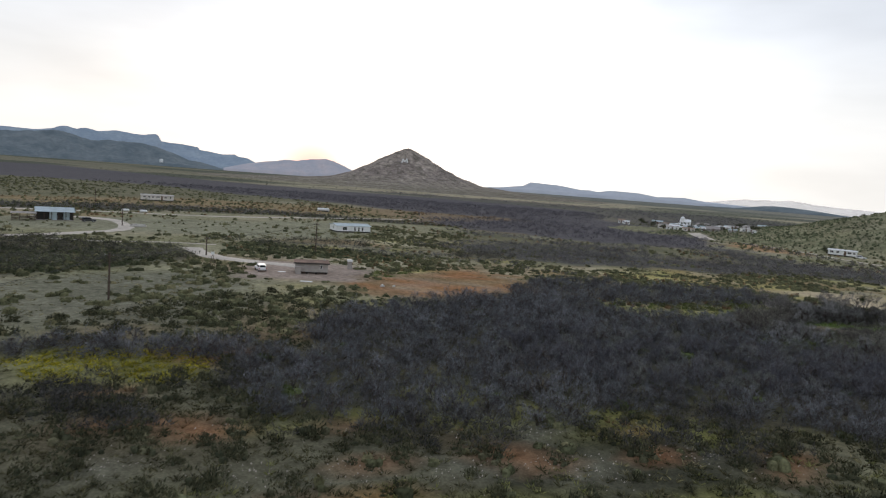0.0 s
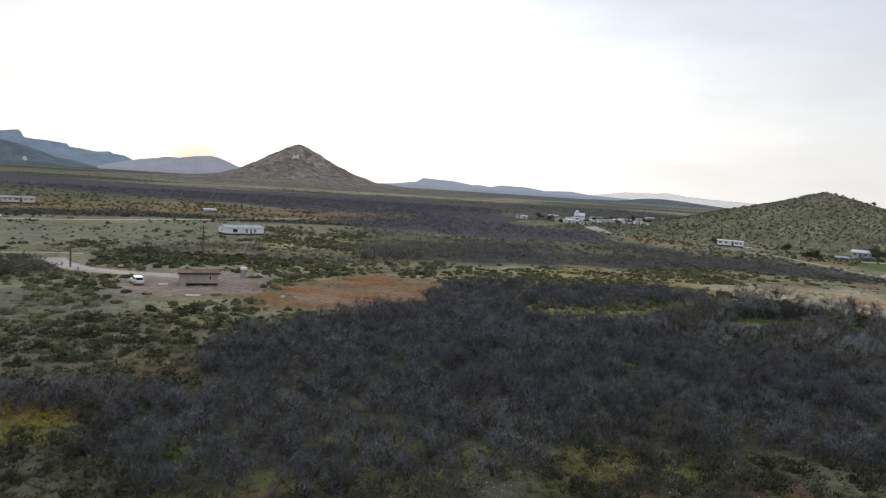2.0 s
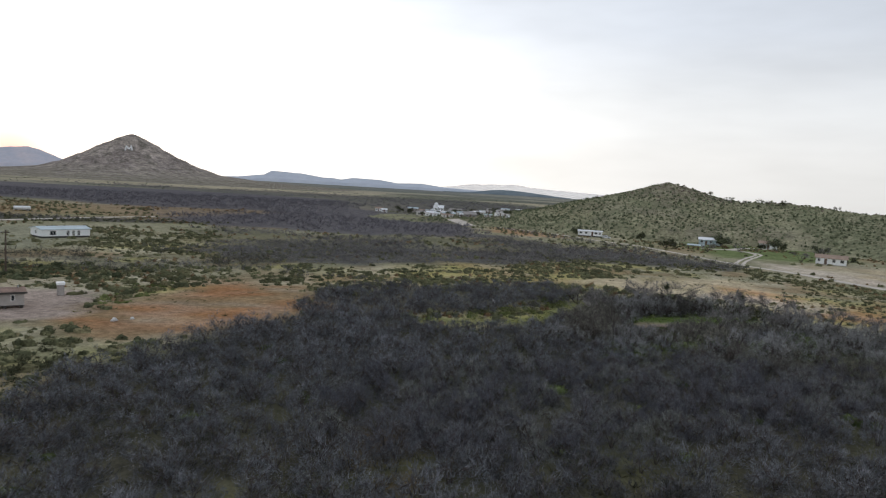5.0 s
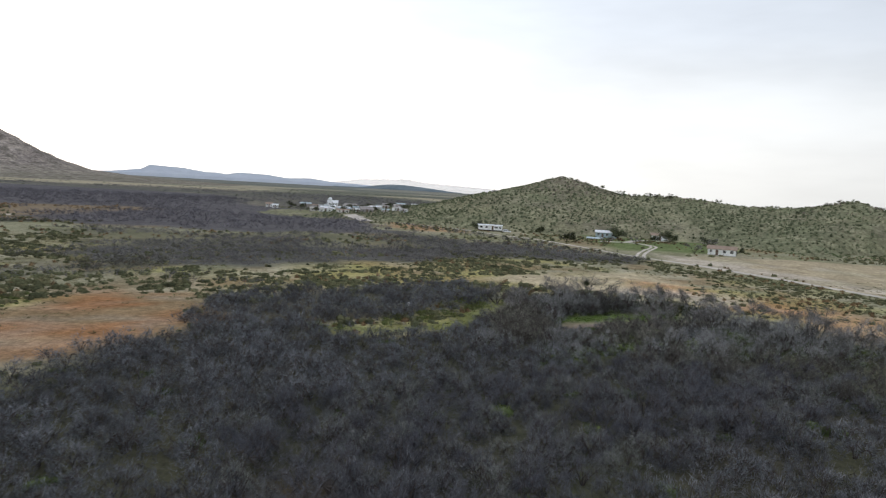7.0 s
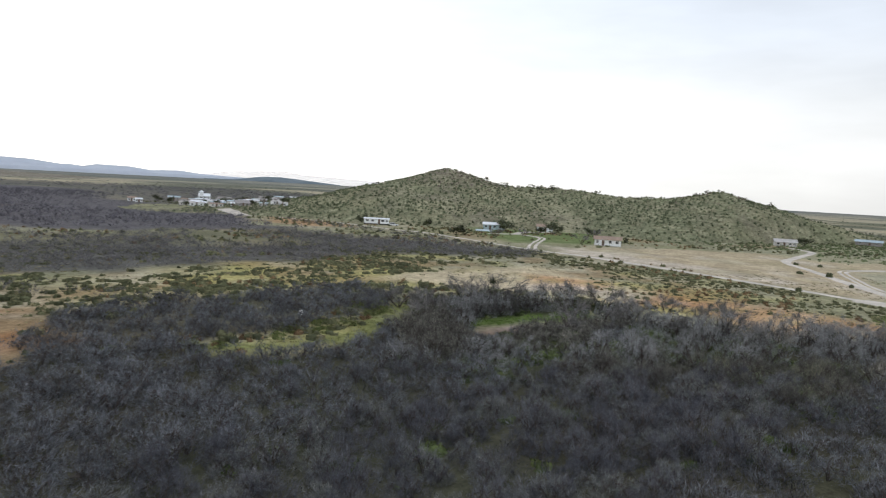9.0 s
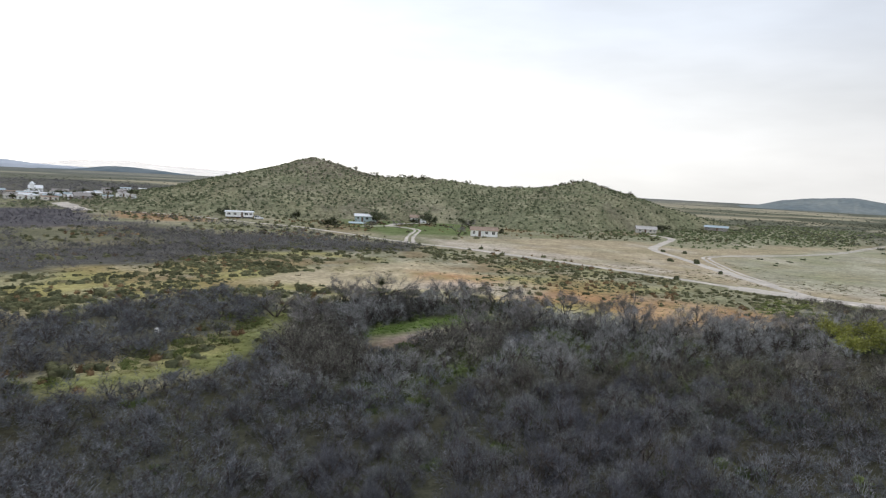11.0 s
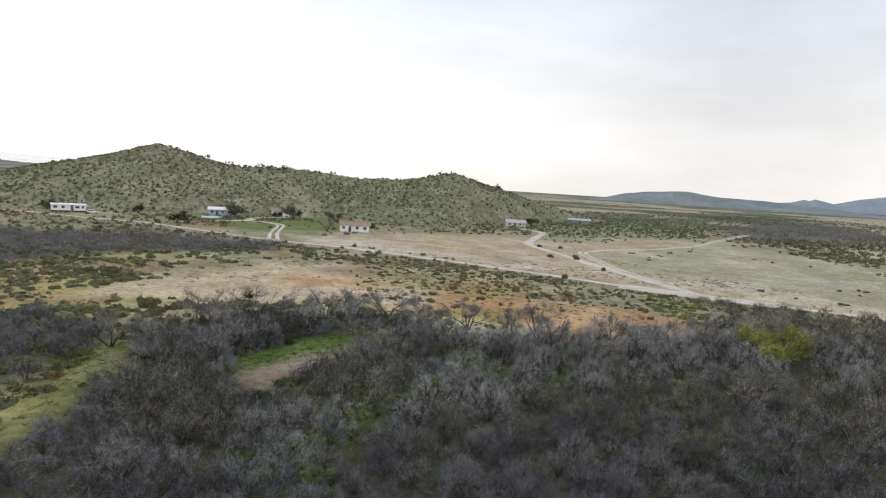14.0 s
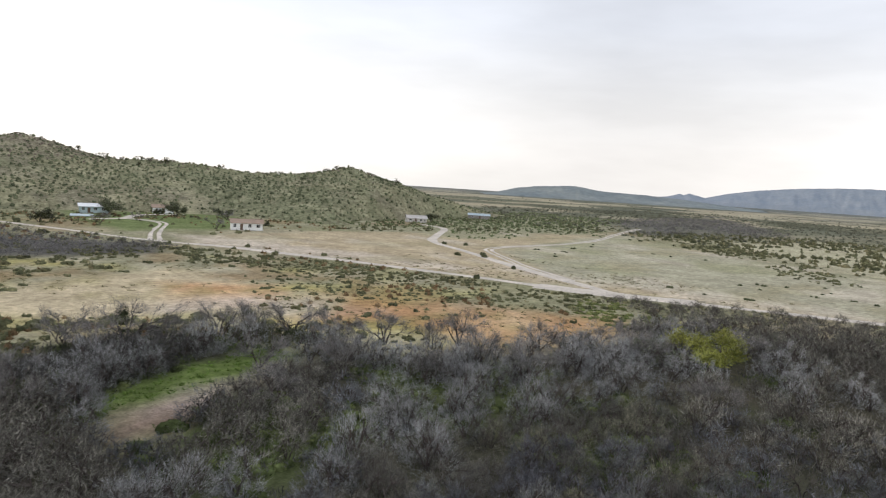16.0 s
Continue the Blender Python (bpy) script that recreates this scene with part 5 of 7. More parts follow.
bx, by, brng = sow(511, -90, 60, 5, 90, 2.2, near_open)
growth("desert_shrubs", "olive-green desert shrubs on bare earth", "shrubs", BUSH_NEAR, bx, by, (0.5 + 0.95 * brng.random(len(bx)) ** 1.5) * (1 + 0.2 * inside(FRINGE, bx, by, 6, 4)), M_DARKOLIVE, 512)
bx, by, brng = sow(515, -90, 120, 10, 170, 1.7, lambda x, y: (0.05 + 0.7 * fade(y + 0.3 * x, 92, 118) * fade(x, -19, -5)) * inside(THICKET, x, y, 3, 3) * fade(vnoise(x, y, 11, 83, 2), 0.38, 0.56) * (1 - inside(CLEARING, x, y, 2, 1)))
growth("green_undergrowth", "green weeds and low bushes under bare trees", "undergrowth", [lobed(625 + k, 0.7, 2.5, 3, 24, 0.26) for k in range(4)], bx, by, 0.6 + 0.6 * brng.random(len(bx)), M_GREENLEAF, 516)
# the dark twig colour stands in for shade in the gaps between crowns
bx, by, brng = sow(517, -85, 140, 25, 172, 1.9, lambda x, y: 0.75 * cover(x, y)[0] * (1 - 0.6 * fade(vnoise(x, y, 11, 83, 2), 0.5, 0.62)))
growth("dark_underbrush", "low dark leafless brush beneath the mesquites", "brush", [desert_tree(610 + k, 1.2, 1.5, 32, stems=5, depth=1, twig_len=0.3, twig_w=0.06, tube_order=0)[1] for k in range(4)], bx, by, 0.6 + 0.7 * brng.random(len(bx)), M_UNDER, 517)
bx, by, brng = sow(526, -70, 35, 20, 85, 1.35, lambda x, y: 0.75 * inside(FRINGE, x, y, 4, 3) * (1 - 0.6 * fade(x + 0.5 * y, -10, 8)) * fade(vnoise(x, y, 7, 243, 2), 0.38, 0.52) * (1 - 0.85 * open_earth(x, y)))
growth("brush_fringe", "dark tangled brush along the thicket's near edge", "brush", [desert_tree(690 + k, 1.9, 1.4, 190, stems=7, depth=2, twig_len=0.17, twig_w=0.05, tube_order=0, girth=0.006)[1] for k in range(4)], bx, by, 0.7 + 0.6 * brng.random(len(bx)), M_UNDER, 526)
bx, by, brng = sow(530, -20, 20, 144, 168, 1.5, lambda x, y: 0.85 * inside([(-14, 145), (-8, 152.5), (-3, 156), (4, 158.5), (12, 161), (24, 153), (28, 149), (26, 155), (14, 166), (0, 166), (-10, 162), (-16, 154), (-15, 142)], x, y, 2, 1))
growth("evergreen_shrubs", "dark evergreen shrubs behind the green clearing", "shrubs", BUSH_NEAR, bx, by, 1.1 + 0.8 * brng.random(len(bx)), M_DARKLEAF, 530)
# the hollow's near-black shade is put into these trees' twig colour
bx, by, brng = sow(534, -16, 8, 146, 166, 1.7, lambda x, y: 0.95 * inside([(-12, 147), (-8, 149.5), (-3, 153.5), (4, 157), (3, 163), (-8, 161), (-14, 154)], x, y, 1.5, 1))
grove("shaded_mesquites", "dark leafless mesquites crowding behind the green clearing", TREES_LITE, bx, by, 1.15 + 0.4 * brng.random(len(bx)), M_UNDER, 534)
bx, by, brng = sow(518, -85, 30, 5, 85, 1.5, lambda x, y: 0.45 * spots(EARTH_SPOTS, x, y) * (1 - 0.8 * cover(x, y)[0]))
growth("dry_red_grass", "rust-red tufts of dry grass", "grass", TUFT, bx, by, 0.8 + 0.9 * brng.random(len(bx)), M_RUST, 519)
bx, by, brng = sow(520, -80, 20, 8, 80, 0.72, lambda x, y: 0.7 * (1 - 0.75 * cover(x, y)[0]) * (1 - inside(FLOWERS, x, y, 3, 2)) * (far_side(x, y) < 26) * (0.35 + 0.65 * fade(vnoise(x, y, 8, 235, 2), 0.35, 0.6)) * (1 - 0.85 * open_earth(x, y)))
growth("dry_grass", "grey-green dry grass and weeds on the ground", "grass", TUFT, bx, by, 0.55 + 0.6 * brng.random(len(bx)), M_DRYGRASS, 523)
bx, by, brng = sow(533, -60, 5, 18, 72, 0.42, lambda x, y: 0.6 * spots(GRAVEL_SPOTS, x, y) + 0.15 * spots(EARTH_SPOTS, x, y) + 0.03)
growth("gravel", "pale stones strewn over bare earth", "stones", [bush(760 + k, 0.14, 0.24, 0, 0.1, 0.5, 0, 5, 1) for k in range(3)], bx, by, 0.4 + 0.9 * brng.random(len(bx)) ** 2, M_STONE, 533)
bx, by, brng = sow(529, -45, 30, 25, 75, 0.9, lambda x, y: 0.6 * fade(vnoise(x, y, 6, 93, 3), 0.46, 0.60) * (1 - fade(np.hypot(x + 18, y - 48), 22, 40)) * (1 - cover(x, y)[0]))
growth("yellow_weeds", "low yellow-green weeds on stony earth", "grass", TUFT, bx, by, 0.5 + 0.5 * brng.random(len(bx)), M_STRAW, 529)
bx, by, brng = sow(521, -80, -50, 22, 56, 0.62, lambda x, y: 0.95 * inside(FLOWERS, x, y, 4, 3) * fade(vnoise(x, y, 6, 239, 2) + 0.12 * fade(y + 0.5 * x, 6, 14), 0.47, 0.57))
growth("yellow_flowers", "low yellow-flowering weeds", "flowers", TUFT, bx, by, 0.6 + 0.5 * brng.random(len(bx)), M_FLOWER, 522)
bx, by, brng = sow(524, -15, 20, 130, 168, 0.75, lambda x, y: 0.7 * inside(CLEARING, x, y, 1.5, 1) * fade(y - 144.8 - 0.47 * (x + 5), -0.5, 1.0))
growth("green_grass", "bright green grass tufts in a clearing", "grass", TUFT, bx, by, 0.5 + 0.4 * brng.random(len(bx)), M_LUSH, 525)
bx, by, brng = sow(527, -48, -12, 118, 168, 0.85, lambda x, y: 0.6 * inside(GRASS_STRIP, x, y, 2, 1.5))
growth("yellow_grass", "yellow-green grass strip beside the thicket", "grass", TUFT, bx, by, 0.45 + 0.4 * brng.random(len(bx)), M_STRAW, 528)


bx, by, brng = sow(583, 58, 92, 138, 168, 1.5, lambda x, y: 0.8 * inside([(74, 163), (88, 162), (84, 148), (76, 142), (62, 144), (66, 152)], x, y, 5, 4) * fade(vnoise(x, y, 8, 245, 2), 0.36, 0.54))
growth("green_weeds", "green weeds between red earth and brush", "weeds", [lobed(630 + k, 0.5, 1.8, 3, 18, 0.24) for k in range(3)], bx, by, 0.6 + 0.6 * brng.random(len(bx)), M_WEEDGREEN, 584)

bx, by, brng = sow(587, -52, -12, 122, 172, 1.7, lambda x, y: 0.75 * inside([(-46, 126), (-40, 136), (-31, 145), (-26, 154), (-21, 164), (-17, 167), (-20, 155), (-24, 146), (-28, 139), (-36, 132)], x, y, 4, 3) * fade(vnoise(x, y, 7, 247, 2), 0.34, 0.5))
growth("verge_shrubs", "green shrubs along the grass strip", "shrubs", BUSH_NEAR, bx, by, 0.6 + 0.6 * brng.random(len(bx)), M_WEEDGREEN, 588)


bx, by, brng = sow(589, -102, -84, 114, 146, 1.3, lambda x, y: 0.85 * inside([(-92, 117), (-97, 127), (-97, 140), (-91, 140), (-90, 128), (-89, 119)], x, y, 2, 2))
growth("green_verge", "low green weeds edging the red earth", "weeds", [lobed(635 + k, 0.45, 1.7, 3, 14, 0.24) for k in range(3)], bx, by, 0.5 + 0.6 * brng.random(len(bx)), M_WEEDGREEN, 589)


def boulder(label, x, y, w, h, seed):
    """One rounded stone, sunk a little into the ground."""
    v, f = bush(seed, h, w, 0, 0.1, 0.5, 0, 10, 4)
    ob = new("boulder", sheet("boulder", v, f, M_WHITESTONE, smooth=True))
    ob.location = (x, y, lz(x, y) - 0.05)
    tagged(ob, label, "boulder")


boulder("white rounded boulder among bare brush", -33.4, 149.6, 0.95, 0.8, 771)
boulder("pale grey boulder on red earth beside the thicket", -82.0, 107.8, 1.3, 0.6, 772)
boulder("small pale boulder on red earth beside the thicket", -80.6, 109.8, 0.8, 0.45, 773)


# scrub over the middle ground
def scrub(x, y):
    tree, shrub = cover(x, y)
    far_wood = np.maximum(inside(BOSQUE, x, y, 8, 8), 0.7 * inside(BOSQUE_2, x, y, 8, 6))
    return shrub * (1 - tree) * (1 - inside(GRASS_STRIP, x, y, 2, 1)) * (1 - 0.8 * inside(EAST_PALE, x, y, 10, 6)) * (1 - 0.7 * inside(MEADOW_E, x, y, 8, 5)) * (1 - far_wood) * (1 - inside(THICKET, x, y, 2, 3)) * (hill_z(x, y) < 0.5)


bx, by, brng = sow(531, -180, 130, 40, 235, 2.15, scrub)
growth("creosote_scrub", "olive creosote bushes scattered over the flat", "shrubs", BUSH_MID, bx, by, (0.5 + 0.85 * brng.random(len(bx)) ** 1.5) * (1 - 0.4 * fade(bx, 10, 35)), M_CREOSOTE, 532)
bx, by, brng = sow(535, -590, 330, 30, 520, 4.6, lambda x, y: scrub(x, y) * (1 - inside([(-180, 40), (130, 40), (130, 235), (-180, 235)], x, y, 1)))
growth("far_scrub", "dark green scrub scattered over the plain", "shrubs", BUSH_FAR, bx, by, 0.55 + 0.65 * brng.random(len(bx)), M_CREOSOTE, 536)
bx, by, brng = sow(538, -345, 120, 120, 410, 2.7, lambda x, y: 0.6 * fade(vnoise(x, y, 20, 241, 3), 0.46, 0.62) * np.maximum(np.maximum(scrub(x, y), 0.7 * inside(RUST_FLAT, x, y, 10, 8)) * (1 - inside(BOSQUE, x, y, 6, 8)), inside(RUST_STRIP, x, y, 10, 8)) * (1 - inside(FIELD_W, x, y, 6, 4)))
growth("rust_brush", "rust-brown dry brush on the flat", "brush", [bush(700 + k, 0.55, 1.3, 14, 0.3, 0.9, 0, 6, 2) for k in range(3)], bx, by, 0.7 + 0.6 * brng.random(len(bx)), M_RUST, 539)

bx, by, brng = sow(581, -170, 125, 45, 235, 1.75, lambda x, y: 0.75 * (1 - inside(THICKET, x, y, 2, 3)) * (1 - inside(GRASS_STRIP, x, y, 2, 1)) * (1 - inside(PAD, x, y, 2, 1)) * (1 - 0.7 * inside(PALE_FLAT, x, y, 4, 3)) * (1 - 0.6 * inside(RED_WEST, x, y, 4, 3)) * fade(vnoise(x, y, 12, 237, 3), 0.32, 0.56))
growth("low_weeds", "low olive weeds and dry grass tufts on the flat", "grass", TUFT_MID, bx, by, 0.5 + 0.7 * brng.random(len(bx)), M_WEED, 582)
bx, by, brng = sow(585, -1300, 1100, 150, 1250, 17.0, lambda x, y: 0.9 * (np.hypot(x, y) < 1350) * (1 - inside([(-420, 30), (330, 30), (330, 520), (-420, 520)], x, y, 4)) * (1 - inside(BOSQUE, x, y, 8, 8)) * (hill_z(x, y) < 0.3) * (0.2 + 0.8 * fade(1 - vnoise(x, y, 210, 61, 4), 0.44, 0.56)) * (1 - 0.3 * fade(x, 100, 300)))
growth("distant_scrub", "dark scrub scattered far over the plain", "shrubs", BUSH_FAR, bx, by, 0.7 + 0.7 * brng.random(len(bx)), M_FARSCRUB, 586)

SCRUB_W = [(-22, 244), (-4, 229), (12, 226), (-6, 207), (-22, 200), (-40, 190), (-60, 178), (-78, 160), (-72, 174), (-57, 190), (-38, 205)]
SCRUB_LOW = [(-60, 180), (-34, 194), (-19, 194), (-10, 186), (-16, 168), (-24, 162), (-33, 181), (-51, 166), (-56, 146), (-70, 140), (-80, 158)]
ROAD_BELT = [(-45, 262), (0, 264), (30, 266), (44, 250), (60, 222), (76, 194), (90, 168), (82, 162), (70, 184), (52, 210), (28, 232), (-8, 242), (-45, 246)]
bx, by, brng = sow(591, -85, 95, 138, 270, 1.8, lambda x, y: 0.85 * np.maximum.reduce([inside(b, x, y, 6, 4) for b in (ROAD_BELT, SCRUB_W, SCRUB_LOW)]) * (1 - inside(GRASS_STRIP, x, y, 2, 1)) * fade(vnoise(x, y, 9, 297, 2), 0.36, 0.54))
growth("roadside_scrub", "dark olive scrub along the dirt road", "shrubs", BUSH_MID, bx, by, 0.45 + 0.55 * brng.random(len(bx)), M_CREOSOTE, 592)

# woods along the wash
def off_lot(x, y):
    return 1 - inside([(-106, 470), (-93, 432), (-60, 395), (-50, 560), (-110, 575)], x, y, 6)


bx, by, brng = sow(541, -700, 60, 140, 620, 4.9, lambda x, y: 0.92 * inside(BOSQUE, x, y, 10, 8) * (np.hypot(x, y - 40) < 620) * off_lot(x, y) * (1 - 0.85 * inside(RUST_STRIP, x, y, 12, 10)) * fade(vnoise(x, y, 30, 251, 2), 0.16, 0.3))
growth("bare_woods", "wide belt of bare grey-purple mesquite woods", "woods", CLUMP, bx, by, (0.8 + 0.5 * brng.random(len(bx))) * (0.34 + 0.66 * fade(np.hypot(bx + 108, by - 475), 50, 130)), M_WOODS, 542)
bx, by, brng = sow(545, -175, 60, 160, 330, 2.3, lambda x, y: 0.95 * inside(BOSQUE_2, x, y, 8, 6) * fade(vnoise(x, y, 24, 261, 3), 0.26, 0.42))
growth("bare_brush", "bare grey brush along the wash", "brush", BRUSH_FAR, bx, by, 0.5 + 0.35 * brng.random(len(bx)), M_BRUSHGREY, 546)
ROADSIDE = [(92, 166), (99, 152), (109, 133), (122, 112), (142, 80), (128, 74), (108, 112), (90, 134), (80, 147), (84, 160)]
bx, by, brng = sow(547, 70, 150, 65, 170, 2.6, lambda x, y: 0.95 * inside(ROADSIDE, x, y, 3, 2))
grove("roadside_brush", "brown-grey leafless brush beside the dirt road", TREES_LITE, bx, by, 0.6 + 0.45 * brng.random(len(bx)), M_TWIG_BROWN, 547)
BELT_2 = [(-140, 148), (-112, 160), (-88, 172), (-52, 160), (-56, 152), (-86, 160), (-110, 148), (-132, 135)]
BELT_4 = [(-64, 385), (-42, 369), (-14, 339), (9, 308), (26, 278), (38, 258), (28, 250), (14, 274), (-2, 300), (-24, 332), (-48, 360)]
bx, by, brng = sow(543, -165, -15, 205, 330, 2.7, lambda x, y: 0.95 * inside(WOOD_GAP, x, y, 10, 8) * fade(vnoise(x, y, 17, 263, 3), 0.36, 0.46))
growth("grey_brush", "patchy bare grey brush between the woods", "brush", BRUSH_FAR, bx, by, 0.45 + 0.4 * brng.random(len(bx)), M_BRUSHGREY, 543)
BELT_3 = [(-132, 190), (-100, 200), (-70, 214), (-48, 216), (-50, 208), (-72, 204), (-100, 190), (-128, 180)]
bx, by, brng = sow(548, -325, 160, 75, 390, 2.6, lambda x, y: 0.85 * np.maximum.reduce([inside(b, x, y, 5, 3) for b in (BELT_2, BELT_3, BELT_4, BELT_W)]))
growth("bare_hedge", "belts of bare grey brush between open patches", "brush", [join(*desert_tree(720 + k, 2.4, 1.4, 44, stems=4, depth=1, twig_len=0.2, twig_w=0.09, tube_order=0, girth=0.005)) for k in range(4)], bx, by, (0.5 + 0.45 * brng.random(len(bx))), M_BRUSHGREY, 549)
bx, by, brng = sow(550, -325, -160, 95, 300, 2.7, lambda x, y: 0.8 * inside(BELT_W, x, y, 6, 4))
growth("hedge_shrubs", "dark scrub hedge along the western road", "shrubs", BUSH_FAR, bx, by, 0.6 + 0.5 * brng.random(len(bx)), M_DARKOLIVE, 550)
bx, by, brng = sow(556, -190, -80, 45, 205, 2.1, lambda x, y: np.maximum(0.95 * inside(WEST_BRUSH, x, y, 5, 4), 0.8 * inside(CABIN_BRUSH, x, y, 6, 5) * fade(vnoise(x, y, 12, 269, 2), 0.36, 0.52)))
growth("dark_brush_belt", "dense dark brown-grey brush beside the cabin's drive", "brush", BRUSH_FAR, bx, by, 0.5 + 0.35 * brng.random(len(bx)), M_DARKBRUSH, 556)
bx, by, brng = sow(551, -235, -105, 50, 160, 2.1, lambda x, y: 0.9 * inside(CREO_BAND, x, y, 8, 5))
growth("dark_shrub_belt", "dark green shrub belt beside the cabin", "shrubs", BUSH_MID, bx, by, 0.7 + 0.6 * brng.random(len(bx)), M_DARKLEAF, 552)

bx, by, brng = sow(553, -640, -30, 480, 960, 9.0, lambda x, y: 0.85 * inside(VILLAGE_SCRUB, x, y, 40, 30) * (1 - inside(BOSQUE, x, y, 8, 8)) * fade(vnoise(x, y, 60, 265, 3), 0.30, 0.46))
growth("distant_woods", "thin grey woods far behind the village", "woods", CLUMP, bx, by, 0.6 + 0.5 * brng.random(len(bx)), M_WOODS, 554)

bx, by, brng = sow(555, 270, 720, 250, 480, 5.0, lambda x, y: 0.9 * inside(EAST_BRUSH, x, y, 20, 14) * fade(vnoise(x, y, 30, 267, 3), 0.30, 0.46))
growth("eastern_brush", "dark grey brush on the plain beyond the meadow", "brush", BRUSH_FAR, bx, by, 0.7 + 0.5 * brng.random(len(bx)), M_BRUSHGREY, 555)

bx, by, brng = sow(557, 260, 820, 180, 560, 7.5, lambda x, y: 0.75 * fade(np.abs(vnoise(x - 0.4 * y, y * 2.2, 90, 293, 3) - 0.5), 0.0, 0.05) * (hill_z(x, y) < 0.3) * (1 - inside(EAST_PALE, x, y, 10, 6)))
growth("eastern_plain_scrub", "grey-green scrub dotted over the eastern plain", "shrubs", BUSH_FAR, bx, by, 0.7 + 0.7 * brng.random(len(bx)), M_FARSCRUB, 557)

# the hill's scrub
bx, by, brng = sow(561, -110, 290, 335, 530, 2.3, lambda x, y: 0.92 * (hill_z(x, y) > 0.2) * (0.55 + 0.45 * fade(vnoise(x, y, 22, 271, 3), 0.35, 0.6)))
growth("hillside_scrub", "dark green scrub dotted over the hillside", "shrubs", [bush(740 + k, h, w, 10, 0.45, 0.5, 0, 5, 2) for k, (h, w) in enumerate(((1.2, 2.0), (1.0, 1.7), (1.5, 2.1), (0.8, 2.2)))], bx, by, 0.42 + 0.7 * brng.random(len(bx)) ** 1.7, M_HILLGREEN, 562)
bx, by, brng = sow(562, -110, 290, 325, 520, 2.5, lambda x, y: 0.8 * (hill_z(x, y) > 0.1) * fade(vnoise(x, y, 10, 275, 2), 0.34, 0.55))
growth("hill_grass", "straw and grey-green grass clumps over the hillside", "grass", [bush(745 + k, 0.55, 1.5, 6, 0.35, 0.8, 0, 4, 1) for k in range(4)], bx, by, 0.5 + 0.8 * brng.random(len(bx)), M_HILLGRASS, 561)
bx, by, brng = sow(563, -60, 260, 380, 520, 2.6, lambda x, y: 0.85 * fade(hill_z(x, y), 15, 24) * fade(vnoise(x, y, 14, 273, 3), 0.42, 0.58))
growth("hilltop_rocks", "brown rocks crowding the top of the hill", "rocks", [bush(750 + k, 1.0, 1.7, 0, 0.3, 0.5, 0, 5, 2) for k in range(4)], bx, by, 0.4 + 0.8 * brng.random(len(bx)) ** 2, M_HILLROCK, 563)
bx, by, brng = sow(564, 140, 340, 262, 400, 2.9, lambda x, y: 0.6 * (hill_z(x, y) <= 0.6) * inside(GREEN_FLAT, x, y, 8, 6) * fade(vnoise(x, y, 15, 277, 2), 0.26, 0.46))
growth("foot_scrub", "dark green scrub on the flat below the hill", "shrubs", BUSH_FAR, bx, by, 0.4 + 0.5 * brng.random(len(bx)), M_FOOTGREEN, 564)
bx, by, brng = sow(567, 165, 300, 150, 285, 2.8, lambda x, y: 0.7 * inside(MEADOW_BELT, x, y, 8, 5) * fade(vnoise(x, y, 14, 279, 2), 0.42, 0.56))
growth("meadow_hedge", "dark green shrub belt across the meadow", "shrubs", BUSH_MID, bx, by, 0.45 + 0.55 * brng.random(len(bx)), M_CREOSOTE, 567)
bx, by, brng = sow(565, 95, 420, 300, 480, 3.2, lambda x, y: 0.9 * (hill_z(x, y) <= 0.6) * inside([(100, 338), (170, 318), (250, 318), (310, 335), (420, 380), (400, 470), (260, 420), (215, 372), (150, 350)], x, y, 12, 8))
growth("dense_green_scrub", "dense green scrub at the foot of the hill", "shrubs", BUSH_FAR, bx, by, 0.45 + 0.55 * brng.random(len(bx)), M_FOOTGREEN, 566)
bx, by, brng = sow(568, 180, 420, 110, 330, 4.0, lambda x, y: 0.8 * inside([(255, 262), (300, 300), (420, 260), (420, 100), (300, 90), (215, 150), (235, 215)], x, y, 12, 10) * fade(vnoise(x, y, 26, 281, 3), 0.36, 0.55))
growth("eastern_scrub", "green and brown scrub beyond the meadow", "shrubs", BUSH_FAR, bx, by, 0.8 + 0.8 * brng.random(len(bx)), M_CREOSOTE, 569)
bx, by, brng = sow(571, 100, 260, 120, 300, 7.0, lambda x, y: 0.30 * inside(MEADOW_E, x, y, 8, 5) * fade(vnoise(x, y, 30, 291, 2), 0.42, 0.6))
growth("meadow_shrubs", "small dark shrubs dotted over the meadow", "shrubs", BUSH_MID, bx, by, 0.5 + 0.4 * brng.random(len(bx)), M_DARKLEAF, 572)
bx, by, brng = sow(575, -235, -150, 80, 225, 3.2, lambda x, y: 0.30 * inside(FIELD_W, x, y, 8, 5) * fade(vnoise(x, y, 24, 295, 2), 0.5, 0.62))
growth("field_shrubs", "small dark shrubs on the western field", "shrubs", BUSH_FAR, bx, by, 0.4 + 0.4 * brng.random(len(bx)), M_CREOSOTE, 576)


